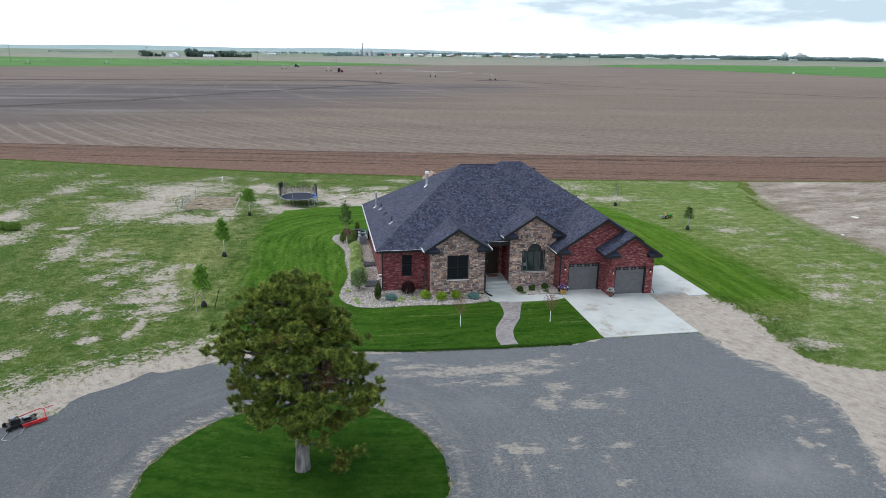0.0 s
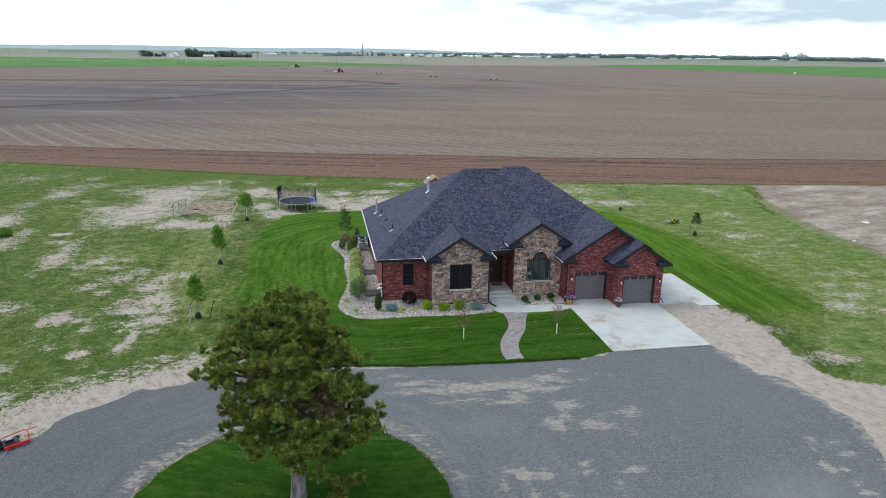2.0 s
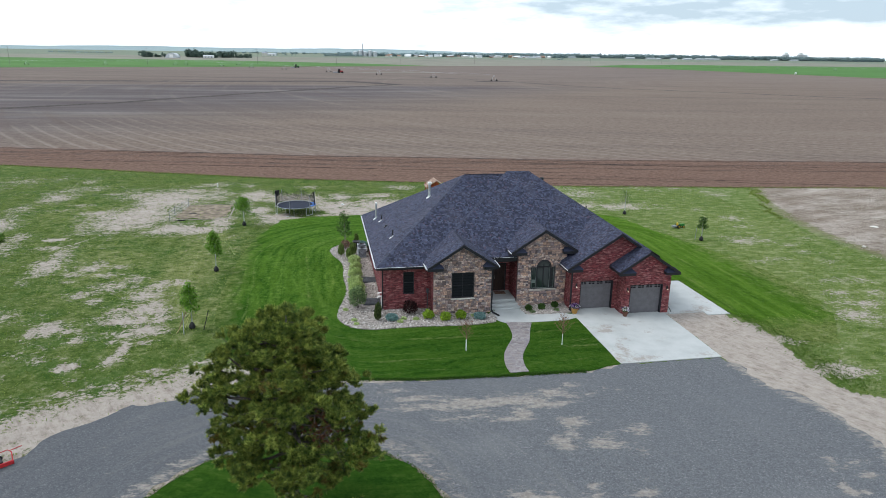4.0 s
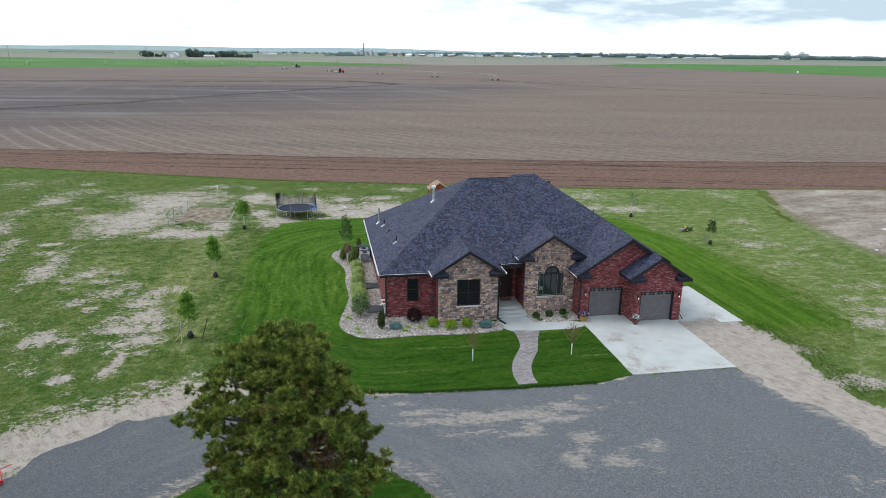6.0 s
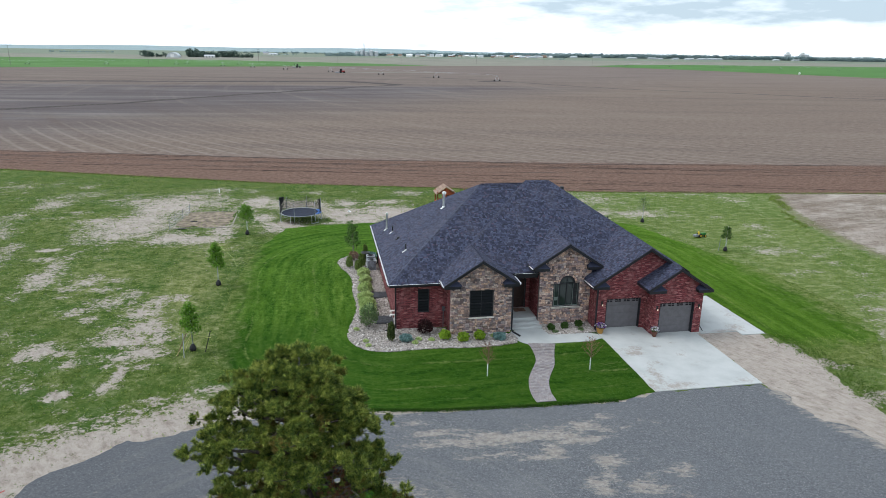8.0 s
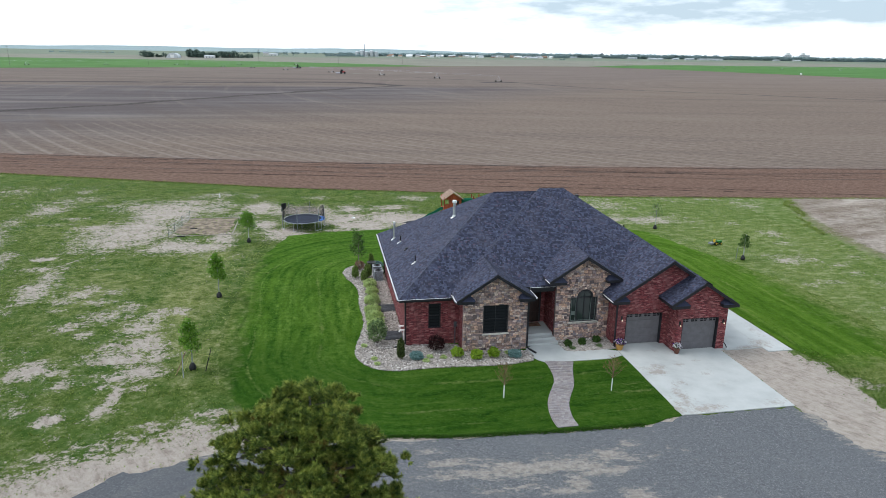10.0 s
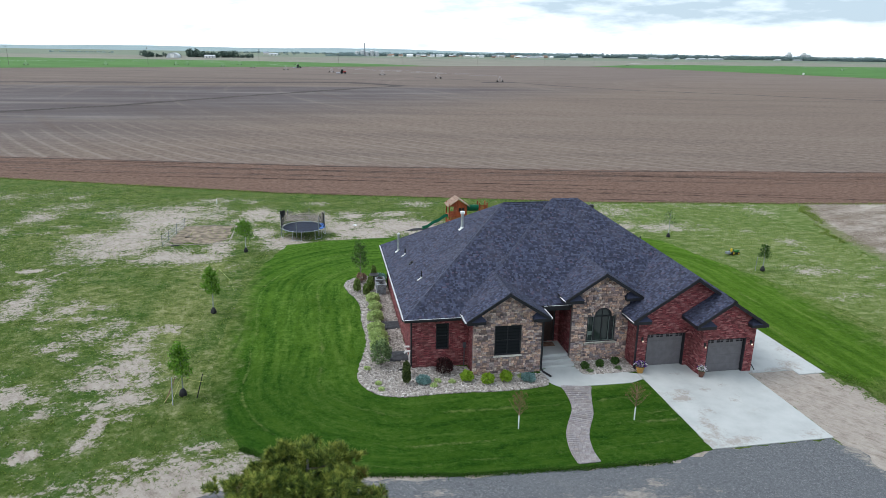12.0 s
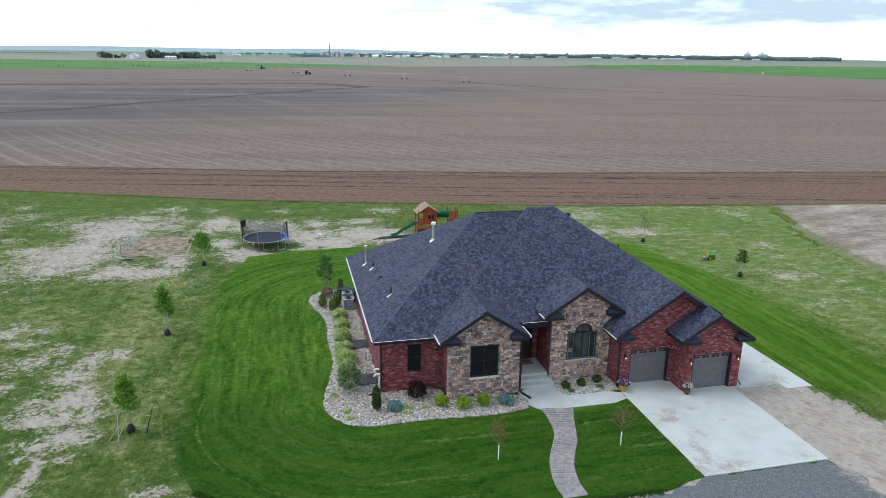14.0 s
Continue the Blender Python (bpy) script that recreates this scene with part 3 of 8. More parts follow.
M_reed = leafy("upright_green_blades", (0.09, 0.14, 0.035), (0.16, 0.24, 0.06), (0.25, 0.34, 0.1))
M_spruce = leafy("blue_spruce_needles", (0.1, 0.2, 0.19), (0.18, 0.31, 0.3), (0.28, 0.42, 0.41))
M_maroon = leafy("maroon_leaves", (0.01, 0.005, 0.006), (0.028, 0.009, 0.01), (0.05, 0.016, 0.016))
M_dark = leafy("deep_green_leaves", (0.026, 0.065, 0.0156), (0.0585, 0.117, 0.026), (0.104, 0.182, 0.0455))
M_redleaf = leafy("new_red_leaves", (0.1, 0.04, 0.03), (0.2, 0.09, 0.06), (0.28, 0.15, 0.09))
M_petal = leafy("petals", (0.6, 0.55, 0.62), (0.8, 0.78, 0.8), (0.9, 0.88, 0.86))
M_purple = leafy("purple_petals", (0.05, 0.008, 0.12), (0.1, 0.016, 0.22), (0.2, 0.05, 0.36))
# leaves paled and blued to paint the haze before distant trees
M_hazetree = leafy("far_trees", (0.2, 0.275, 0.285), (0.27, 0.36, 0.365), (0.34, 0.43, 0.42))
M_farwhite = plain("weathered_white_sheeting", (0.5, 0.53, 0.55), 0.7)
# a little blue in these leaves also paints distance haze
M_belt = leafy("shelter_belt_leaves", (0.05, 0.08, 0.07), (0.085, 0.13, 0.105), (0.13, 0.18, 0.145))
M_tuft = leafy("wild_grass_blades", (0.12, 0.18, 0.03), (0.21, 0.29, 0.055), (0.34, 0.39, 0.13))
M_turf = leafy("turf_blades", (0.018, 0.058, 0.006), (0.04, 0.11, 0.011), (0.095, 0.19, 0.03))
M_weed = leafy("weed_leaves", (0.05, 0.115, 0.015), (0.1, 0.19, 0.025), (0.18, 0.28, 0.06))
M_strawtuft = leafy("dry_grass_blades", (0.36, 0.31, 0.26), (0.46, 0.4, 0.35), (0.56, 0.5, 0.44), glow=0.5)

# ---- building helpers ----


class Geo:
    """Collects solids for one mesh."""

    def __init__(self):
        self.v, self.f, self.m = [], [], []

    def add(self, verts, faces, mat=0):
        k = len(self.v)
        self.v += [tuple(p) for p in verts]
        self.f += [tuple(i + k for i in f) for f in faces]
        self.m += [mat] * len(faces)
        return self

    def box(self, x0, x1, y0, y1, z0, z1, mat=0):
        v = [(x, y, z) for z in (z0, z1) for y in (y0, y1) for x in (x0, x1)]
        return self.add(v, [(0, 2, 3, 1), (4, 5, 7, 6), (0, 1, 5, 4), (2, 6, 7, 3), (0, 4, 6, 2), (1, 3, 7, 5)], mat)

    def prism(self, poly, down, mat=0, side=None):
        """A slab: the polygon as given (seen from outside anticlockwise), thickened by the vector down."""
        n = len(poly)
        low = [tuple(a + b for a, b in zip(p, down)) for p in poly]
        self.add(list(poly) + low, [tuple(range(n))], mat)
        k = len(self.v) - 2 * n
        self.f.append(tuple(k + n + i for i in reversed(range(n))))
        self.m.append(mat if side is None else side)
        for i in range(n):
            j = (i + 1) % n
            self.f.append((k + j, k + i, k + n + i, k + n + j))
            self.m.append(mat if side is None else side)
        return self

    def tube(self, pts, radii, sides=8, mat=0, cap=True):
        pts = [Vector(p) for p in pts]
        if isinstance(radii, (int, float)):
            radii = [radii] * len(pts)
        rings = []
        for i, p in enumerate(pts):
            d = (pts[min(i + 1, len(pts) - 1)] - pts[max(i - 1, 0)]).normalized()
            a = d.orthogonal().normalized() if abs(d.z) > 0.98 else d.cross(Vector((0, 0, 1))).normalized()
            b = d.cross(a)
            rings.append([p + (a * math.cos(2 * math.pi * s / sides) + b * math.sin(2 * math.pi * s / sides)) * radii[i] for s in range(sides)])
        k = len(self.v)
        for r in rings:
            self.v += [tuple(p) for p in r]
        for i in range(len(pts) - 1):
            for s in range(sides):
                t = (s + 1) % sides
                self.f.append((k + i * sides + s, k + i * sides + t, k + (i + 1) * sides + t, k + (i + 1) * sides + s))
                self.m.append(mat)
        if cap:
            self.f += [tuple(k + s for s in reversed(range(sides))), tuple(k + (len(pts) - 1) * sides + s for s in range(sides))]
            self.m += [mat, mat]
        return self

    def lathe(self, centre, profile, sides=24, mat=0):
        """Turns (radius, height) pairs round the z axis at centre."""
        k, n = len(self.v), len(profile)
        for r, z in profile:
            self.v += [(centre[0] + r * math.cos(2 * math.pi * s / sides), centre[1] + r * math.sin(2 * math.pi * s / sides), centre[2] + z) for s in range(sides)]
        for i in range(n - 1):
            for s in range(sides):
                t = (s + 1) % sides
                self.f.append((k + i * sides + s, k + i * sides + t, k + (i + 1) * sides + t, k + (i + 1) * sides + s))
                self.m.append(mat)
        self.f += [tuple(k + s for s in reversed(range(sides))), tuple(k + (n - 1) * sides + s for s in range(sides))]
        self.m += [mat, mat]
        return self

    def mesh(self, name, *mats, smooth=False):
        me = bpy.data.meshes.new(name)
        me.from_pydata(self.v, [], self.f)
        for m in mats:
            me.materials.append(m)
        me.polygons.foreach_set("material_index", self.m)
        if smooth:
            me.shade_smooth()
        return me

    def put(self, name, *mats, parent=None, label="", smooth=False):
        ob = new(name, self.mesh(name, *mats, smooth=smooth))
        if parent:
            ob.parent = parent
        if label:
            tagged(ob, label)
        return ob


def thing(name, label, category, group="", at=(0, 0, 0), kind=""):
    ob = new(name)
    ob.empty_display_size = 0.2
    ob.location = at
    return tagged(ob, label, category, group, kind)


def cards(name, verts, per, mat, parent=None, label=""):
    """Many small faces of `per` corners each out of one array of corners."""
    n = len(verts) // per
    me = bpy.data.meshes.new(name)
    me.vertices.add(n * per)
    me.vertices.foreach_set("co", np.asarray(verts, np.float32).ravel())
    me.loops.add(n * per)
    me.loops.foreach_set("vertex_index", np.arange(n * per, dtype=np.int32))
    me.polygons.add(n)
    me.polygons.foreach_set("loop_start", np.arange(0, n * per, per, dtype=np.int32))
    me.polygons.foreach_set("loop_total", np.full(n, per, np.int32))
    me.update(calc_edges=True)
    me.materials.append(mat)
    ob = new(name, me)
    if parent:
        ob.parent = parent
    return tagged(ob, label, kind="stuff")


rng = np.random.default_rng(7)


def unit(n):
    d = rng.normal(size=(n, 3))
    return d / np.linalg.norm(d, axis=1, keepdims=True)


def leaf_quads(points, size, up=0.3):
    """Kite-shaped leaves, each turned at random, round the given points."""
    n = len(points)
    a = unit(n)
    a[:, 2] += up
    a /= np.linalg.norm(a, axis=1, keepdims=True)
    b = np.cross(a, unit(n))
    b /= np.linalg.norm(b, axis=1, keepdims=True)
    s = (size * rng.uniform(0.6, 1.3, n))[:, None]
    return np.stack([points - a * s, points + b * s * 0.5, points + a * s, points - b * s * 0.5], 1).reshape(-1, 3)


def blades(points, ways, length, width, count, spread=0.7):
    """Bursts of narrow blades: count from each point, about its way."""
    n = len(points)
    p, d = np.repeat(points, count, 0), np.repeat(ways, count, 0) + unit(n * count) * spread
    d /= np.linalg.norm(d, axis=1, keepdims=True)
    side = np.cross(d, unit(n * count))
    side /= np.linalg.norm(side, axis=1, keepdims=True)
    ln = (length * rng.uniform(0.6, 1.25, n * count))[:, None]
    return np.stack([p - side * width, p + side * width, p + d * ln], 1).reshape(-1, 3)


def grid_noise(x, y, scale, seed):
    """Smooth noise from 0 to 1 on arrays."""
    r = np.random.default_rng(seed).random((256, 256))
    u, v = x / scale + 100.3, y / scale + 77.7
    i, j = np.floor(u).astype(int), np.floor(v).astype(int)
    a, b = u - i, v - j
    a, b = a * a * (3 - 2 * a), b * b * (3 - 2 * b)
    g = lambda p, q: r[p % 256, q % 256]
    return (g(i, j) * (1 - a) + g(i + 1, j) * a) * (1 - b) + (g(i, j + 1) * (1 - a) + g(i + 1, j + 1) * a) * b


def rough_outline(pts, step=0.35, amount=0.15, seed=1, closed=True):
    """A polygon's outline cut into short steps and roughened."""
    out = []
    m = len(pts)
    for i in range(m):
        a, b = Vector(pts[i]), Vector(pts[(i + 1) % m])
        n = max(1, int((b - a).length / step))
        nrm = Vector((-(b - a).y, (b - a).x)).normalized()
        for k in range(n):
            p = a.lerp(b, k / n)
            w = noise.noise((p.x * 0.9, p.y * 0.9, seed)) * 1.2 + noise.noise((p.x * 3.1, p.y * 3.1, seed + 5)) * 0.6
            out.append(p + nrm * w * amount)
    return out


def smooth_outline(pts, rounds=2):
    """Rounds a polygon's corners."""
    for _ in range(rounds):
        q = []
        for i in range(len(pts)):
            a, b = Vector(pts[i]), Vector(pts[(i + 1) % len(pts)])
            q += [a.lerp(b, 0.25), a.lerp(b, 0.75)]
        pts = q
    return [tuple(p) for p in pts]


def sheet(name, outline, z, mat, thick=0.0):
    """A flat sheet of ground of the given outline."""
    bm = bmesh.new()
    f = bm.faces.new([bm.verts.new((p[0], p[1], z)) for p in outline])
    f.normal_update()
    if f.normal.z < 0:
        f.normal_flip()
        f.normal_update()
    if thick:
        r = bmesh.ops.extrude_face_region(bm, geom=[f])
        for e in r['geom']:
            if isinstance(e, bmesh.types.BMVert):
                e.co.z -= thick
    bmesh.ops.triangulate(bm, faces=bm.faces[:])
    bmesh.ops.recalc_face_normals(bm, faces=bm.faces[:])
    if not thick and bm.faces[:][0].normal.z < 0:
        bmesh.ops.reverse_faces(bm, faces=bm.faces[:])
    me = bpy.data.meshes.new(name)
    bm.to_mesh(me)
    bm.free()
    me.materials.append(mat)
    return new(name, me)


def blob_mask(x, y, blobs):
    m = np.zeros_like(x)
    for bx, by, rx, ry, s in blobs:
        d = ((x - bx) / rx) ** 2 + ((y - by) / ry) ** 2
        m = np.maximum(m, s * np.exp(-d * 0.9))
    return m


def gridded(name, xs, ys, z, mat, layers, cut=None, snap=None):
    """A sheet on a grid that carries mask layers."""
    X, Y = np.meshgrid(xs, ys)
    nx, ny = len(xs), len(ys)
    co = np.stack([X, Y, z(X, Y) if callable(z) else np.full_like(X, z)], -1).reshape(-1, 3)
    k = np.arange(nx * ny).reshape(ny, nx)
    q = np.stack([k[:-1, :-1], k[:-1, 1:], k[1:, 1:], k[1:, :-1]], -1).reshape(-1, 4)
    if cut is not None:
        c = co[q].mean(1)
        q = q[cut(c[:, 0], c[:, 1])]
    if snap is not None:       # draw the ragged rim of the grid onto the outline
        edge = np.concatenate([q[:, [i, (i + 1) % 4]] for i in range(4)])
        edge.sort(axis=1)
        pair, times = np.unique(edge, axis=0, return_counts=True)
        rim = np.unique(pair[times == 1])
        best, to = np.full(len(rim), 1e9), co[rim, :2].copy()
        for (ax, ay), (bx, by) in zip(snap, snap[1:] + snap[:1]):
            t = np.clip(((co[rim, 0] - ax) * (bx - ax) + (co[rim, 1] - ay) * (by - ay)) / ((bx - ax) ** 2 + (by - ay) ** 2 + 1e-9), 0, 1)
            px, py = ax + t * (bx - ax), ay + t * (by - ay)
            d = np.hypot(co[rim, 0] - px, co[rim, 1] - py)
            near = d < best
            best[near], to[near] = d[near], np.stack([px, py], 1)[near]
        close = best < 0.4
        co[rim[close], :2] = to[close]
    me = bpy.data.meshes.new(name)
    me.from_pydata(co.tolist(), [], q.tolist())
    for key, fn in layers.items():
        a = me.attributes.new(key, 'FLOAT', 'POINT')
        a.data.foreach_set("value", fn(X, Y).astype(np.float32).ravel())
    me.materials.append(mat)
    return new(name, me)


def inside(px, py, poly):
    """Which of the points lie in the polygon."""
    r = np.zeros(len(px), bool)
    for (ax, ay), (bx, by) in zip(poly, list(poly[1:]) + [poly[0]]):
        hit = ((ay > py) != (by > py))
        with np.errstate(divide='ignore', invalid='ignore'):
            r ^= hit & (px < (bx - ax) * (py - ay) / (by - ay) + ax)
    return r


# ---- ground ----
# bare patches: centre, half sizes, cover
SAND_BLOBS = []
# round the garden plot
SAND_BLOBS += [(-23.4, 30.5, 3.3, 4.3, 0.77), (-24.1, 27.0, 1.4, 2.1, 0.71), (-22.0, 38.4, 3.0, 4.3, 0.77), (-18.7, 24.7, 2.2, 1.7, 0.75), (-15.9, 24.1, 1.7, 1.5, 0.75), (-14.4, 26.8, 1.2, 2.8, 0.69), (-27.4, 32.4, 1.5, 1.4, 0.61), (-29.0, 33.3, 0.8, 0.7, 0.49), (-25.0, 41.2, 2.5, 1.7, 0.63), (-20.6, 43.9, 3.2, 1.5, 0.63), (-16.7, 40.6, 1.6, 2.9, 0.59), (-17.5, 48.0, 1.5, 1.0, 0.59), (-19.8, 46.9, 1.7, 1.0, 0.47), (-16.2, 22.7, 2.5, 0.7, 0.52)]
# from the trampoline to the play tower
SAND_BLOBS += [(-12.0, 40.3, 1.5, 2.3, 0.78), (-16.7, 47.9, 0.8, 1.0, 0.6), (-13.2, 46.8, 1.0, 1.0, 0.52), (-5.6, 45.0, 1.2, 1.0, 0.52), (-13.5, 36.7, 1.3, 1.6, 0.62), (-10.8, 32.0, 1.4, 1.6, 0.72), (-8.1, 38.5, 2.5, 2.2, 0.72), (-8.6, 28.4, 1.7, 1.9, 0.78), (-5.3, 37.6, 1.9, 2.2, 0.7), (-1.8, 38.6, 1.3, 1.7, 0.7), (-2.9, 33.5, 2.3, 2.2, 0.78), (-0.7, 30.8, 2.3, 2.5, 0.82), (3.1, 33.0, 3.0, 2.7, 0.82), (2.7, 38.6, 2.1, 1.1, 0.66), (6.4, 43.4, 1.4, 1.3, 0.58), (-0.1, 45.4, 1.4, 0.7, 0.36), (5.5, 32.5, 1.5, 2.4, 0.8), (-2.8, 29.0, 1.8, 0.7, 0.62)]
# far west grass
SAND_BLOBS += [(-35.1, 41.1, 1.5, 2.5, 0.62), (-35.1, 45.2, 1.9, 2.4, 0.45), (-32.7, 47.0, 1.6, 1.3, 0.5), (-28.4, 43.0, 1.6, 1.2, 0.48), (-42.3, 53.0, 2.0, 1.8, 0.42), (-34.3, 51.4, 1.0, 1.1, 0.48), (-31.2, 36.7, 1.4, 0.8, 0.52), (-32.0, 34.5, 2.2, 0.6, 0.42), (-36.9, 35.2, 1.2, 1.9, 0.52), (-28.7, 21.9, 0.6, 0.4, 0.9), (-28.1, 22.1, 0.3, 0.4, 0.85), (-27.5, 19.1, 1.2, 0.7, 0.58), (-26.6, 17.3, 0.6, 1.1, 0.62), (-26.5, 14.7, 0.8, 1.0, 0.64), (-26.4, 12.7, 0.8, 1.0, 0.62), (-26.5, 11.1, 0.8, 0.7, 0.55), (-26.4, 9.2, 0.5, 0.5, 0.5)]
# near west grass
SAND_BLOBS += [(-23.0, 12.5, 0.9, 1.0, 0.64), (-23.5, 11.1, 0.9, 0.7, 0.61), (-22.5, 13.4, 0.6, 0.7, 0.64), (-23.6, 9.2, 0.7, 0.3, 0.51), (-21.1, 10.6, 0.8, 0.5, 0.58), (-20.6, 12.7, 0.9, 0.6, 0.48), (-20.2, 7.9, 0.9, 0.8, 0.64), (-21.0, 6.6, 0.9, 0.7, 0.61), (-21.7, 5.7, 0.6, 0.4, 0.60), (-20.2, 4.7, 0.5, 0.5, 0.66), (-18.5, 9.1, 1.1, 0.9, 0.44), (-21.6, -0.4, 0.7, 0.8, 0.80), (-20.2, -0.8, 0.5, 0.3, 0.66), (-21.6, 0.7, 0.5, 0.4, 0.68), (-19.5, -0.7, 0.2, 0.3, 0.56), (-19.1, -2.6, 0.3, 0.3, 0.68), (-22.2, -0.8, 0.4, 0.7, 0.68), (-18.5, -6.1, 0.4, 0.4, 1.01)]
# beside the young trees
SAND_BLOBS += [(-16.5, 7.4, 0.7, 1.2, 0.70), (-15.3, 8.1, 1.0, 0.6, 0.61), (-16.9, 5.4, 1.0, 1.1, 0.70), (-15.7, 3.5, 0.7, 0.8, 0.64), (-16.3, 2.4, 1.2, 1.0, 0.68), (-17.9, 2.4, 0.7, 0.5, 0.58), (-16.7, 0.7, 1.5, 0.9, 0.68), (-15.0, 0.9, 0.5, 1.2, 0.70), (-15.4, -1.3, 1.2, 0.8, 0.68), (-16.4, -1.8, 0.8, 0.7, 0.66), (-16.0, -3.9, 0.3, 1.1, 0.74), (-15.0, -3.2, 0.6, 0.4, 0.58), (-13.9, -1.5, 0.2, 0.4, 0.66), (-17.0, -2.8, 0.2, 0.3, 0.61), (-16.4, -5.5, 0.3, 0.5, 0.72), (-15.6, -5.6, 0.2, 0.2, 0.61)]
# along the road
SAND_BLOBS += [(-20.3, -5.2, 0.2, 0.5, 0.6), (-19.2, -4.8, 0.4, 0.2, 0.42), (-17.7, -7.8, 0.2, 0.2, 0.6), (-16.2, -8.8, 0.4, 0.4, 0.6), (-16.6, -9.3, 0.3, 0.2, 0.52), (-13.4, -7.4, 0.6, 0.3, 0.62), (-11.6, -7.2, 0.4, 0.3, 0.62), (-10.6, -6.6, 0.6, 0.4, 0.66), (-10.9, -8.1, 0.7, 0.5, 0.68), (-17.4, -9.4, 0.7, 0.3, 0.62), (-15.4, -9.1, 0.3, 0.4, 0.66), (-14.5, -9.1, 0.3, 0.2, 0.52)]
# west edge
SAND_BLOBS += [(-36.2, 27.6, 1.6, 2.8, 0.74), (-33.4, 18.7, 1.4, 1.6, 0.66), (-32.5, 20.1, 1.0, 1.3, 0.62), (-32.3, 23.1, 0.8, 1.2, 0.66), (-25.8, 2.4, 0.9, 1.0, 0.62), (-22.3, -7.7, 0.8, 0.7, 0.64), (-39.3, 33.1, 1.8, 1.5, 0.45), (-20.5, -11.1, 0.7, 1.0, 0.62), (-18.8, -13.6, 1.1, 0.7, 0.74), (-19.8, -13.6, 0.7, 0.9, 0.6)]
# east, beyond the lawn
SAND_BLOBS += [(27.1, 30.0, 1.8, 1.3, 0.64), (28.8, 37.5, 2.3, 3.0, 0.52), (30.8, 29.2, 3.2, 1.3, 0.62), (39.2, 40.5, 2.5, 2.1, 0.4), (43.7, 39.2, 2.0, 1.2, 0.44), (46.7, 35.6, 1.8, 3.0, 0.44), (39.6, 26.6, 0.6, 0.6, 0.5), (41.3, 22.2, 1.1, 1.4, 0.5), (40.0, 18.4, 1.0, 0.7, 0.42), (36.6, 13.2, 1.4, 1.0, 0.6), (35.7, 14.7, 1.0, 0.7, 0.45), (36.0, 7.5, 1.2, 0.7, 0.4), (33.8, 6.8, 0.9, 0.5, 0.36), (40.4, 11.6, 0.8, 0.6, 0.4), (40.4, 9.1, 0.9, 0.6, 0.44), (40.3, 6.2, 0.9, 0.5, 0.44)]
# east, near the dirt
SAND_BLOBS += [(37.6, 1.3, 2.5, 0.6, 0.44), (39.4, 0.8, 1.2, 0.4, 0.48), (35.0, -1.3, 1.0, 0.5, 0.52), (35.1, -3.4, 1.2, 0.5, 0.62), (33.2, -5.7, 1.0, 0.7, 0.68), (38.0, -1.5, 0.8, 0.7, 0.52), (35.1, -6.6, 0.7, 0.4, 0.52), (38.6, -3.2, 1.4, 0.5, 0.44), (37.4, -5.7, 0.7, 0.6, 0.44), (43.1, 0.6, 1.1, 0.6, 0.44), (24.7, -6.3, 0.6, 0.4, 0.62), (25.5, -8.6, 0.9, 0.6, 0.72), (25.4, -13.1, 0.9, 0.6, 0.9), (23.8, -13.1, 0.5, 0.4, 0.84), (27.1, -13.4, 0.4, 0.3, 0.62)]
SAND_BLOBS += [(11, 33, 5, 2, 0.5), (18, 34, 5, 2, 0.45), (-38, -2, 3, 2, 0.5), (-46, 20, 4, 3, 0.5), (-50, 40, 4, 3, 0.45), (-30, -12, 2.5, 2, 0.6)]
DRY_BLOBS = [(-15, 10, 3, 10, 0.5), (-14.5, 20, 3, 5, 0.45), (-22, 14, 5, 8, 0.35), (-13, 1, 2, 5, 0.4), (36, 8, 5, 9, 0.45), (42, 18, 5, 7, 0.45), (32.5, 4, 1.5, 8, 0.55), (38, -4, 8, 7, 0.5), (38, 22, 9, 8, 0.4), (29, -8, 2, 3, 0.4), (-30, 32, 6, 6, 0.3)]


def dry_mask(x, y):
    return blob_mask(x, y, DRY_BLOBS) + 0.14


def dist_line(x, y, pts):
    d = np.full_like(x, 1e9)
    for (ax, ay), (bx, by) in zip(pts, pts[1:]):
        t = np.clip(((x - ax) * (bx - ax) + (y - ay) * (by - ay)) / ((bx - ax) ** 2 + (by - ay) ** 2), 0, 1)
        d = np.minimum(d, np.hypot(x - ax - t * (bx - ax), y - ay - t * (by - ay)))
    return d


GRAVEL = [(-60, -50), (-28, -22), (-21, -17), (-19.2, -15.8), (-17.4, -15.0), (-16.4, -13.1), (-15.0, -12.4), (-13.9, -11.45), (-12.5, -10.95), (-10.6, -10.3), (-9, -10.0), (-6, -10.1), (-3, -10.3),
          (1, -10.7), (6, -10.85), (10.6, -11.15), (12.95, -10.42), (19.4, -10.42), (19.75, -12), (20.0, -14.5), (21.3, -15.6), (21.4, -17.1), (21.6, -19.1), (21.4, -20.8), (20.6, -22.5), (20.1, -24.1), (19.4, -25.4), (16, -34), (10, -70)]
LAWN = [(-4.5, 28.3), (-8.3, 27.2), (-10.2, 21), (-11.2, 13.5), (-11.5, 5.5), (-11.3, 0), (-10.7, -3.7), (-8.9, -7), (-6.5, -8.8), (-3.9, -9.8), (0.9, -10.55), (6, -10.86), (10.6, -10.95), (12.93, -10.42), (12.94, -10.4),
        (12.95, -3), (19.3, 1), (23.95, 1), (23.95, -4.1), (26.5, -5.2), (30.5, -4.5), (31.6, 0), (31.6, 8), (29.8, 16), (28.2, 24), (24, 28.5), (10, 29)]
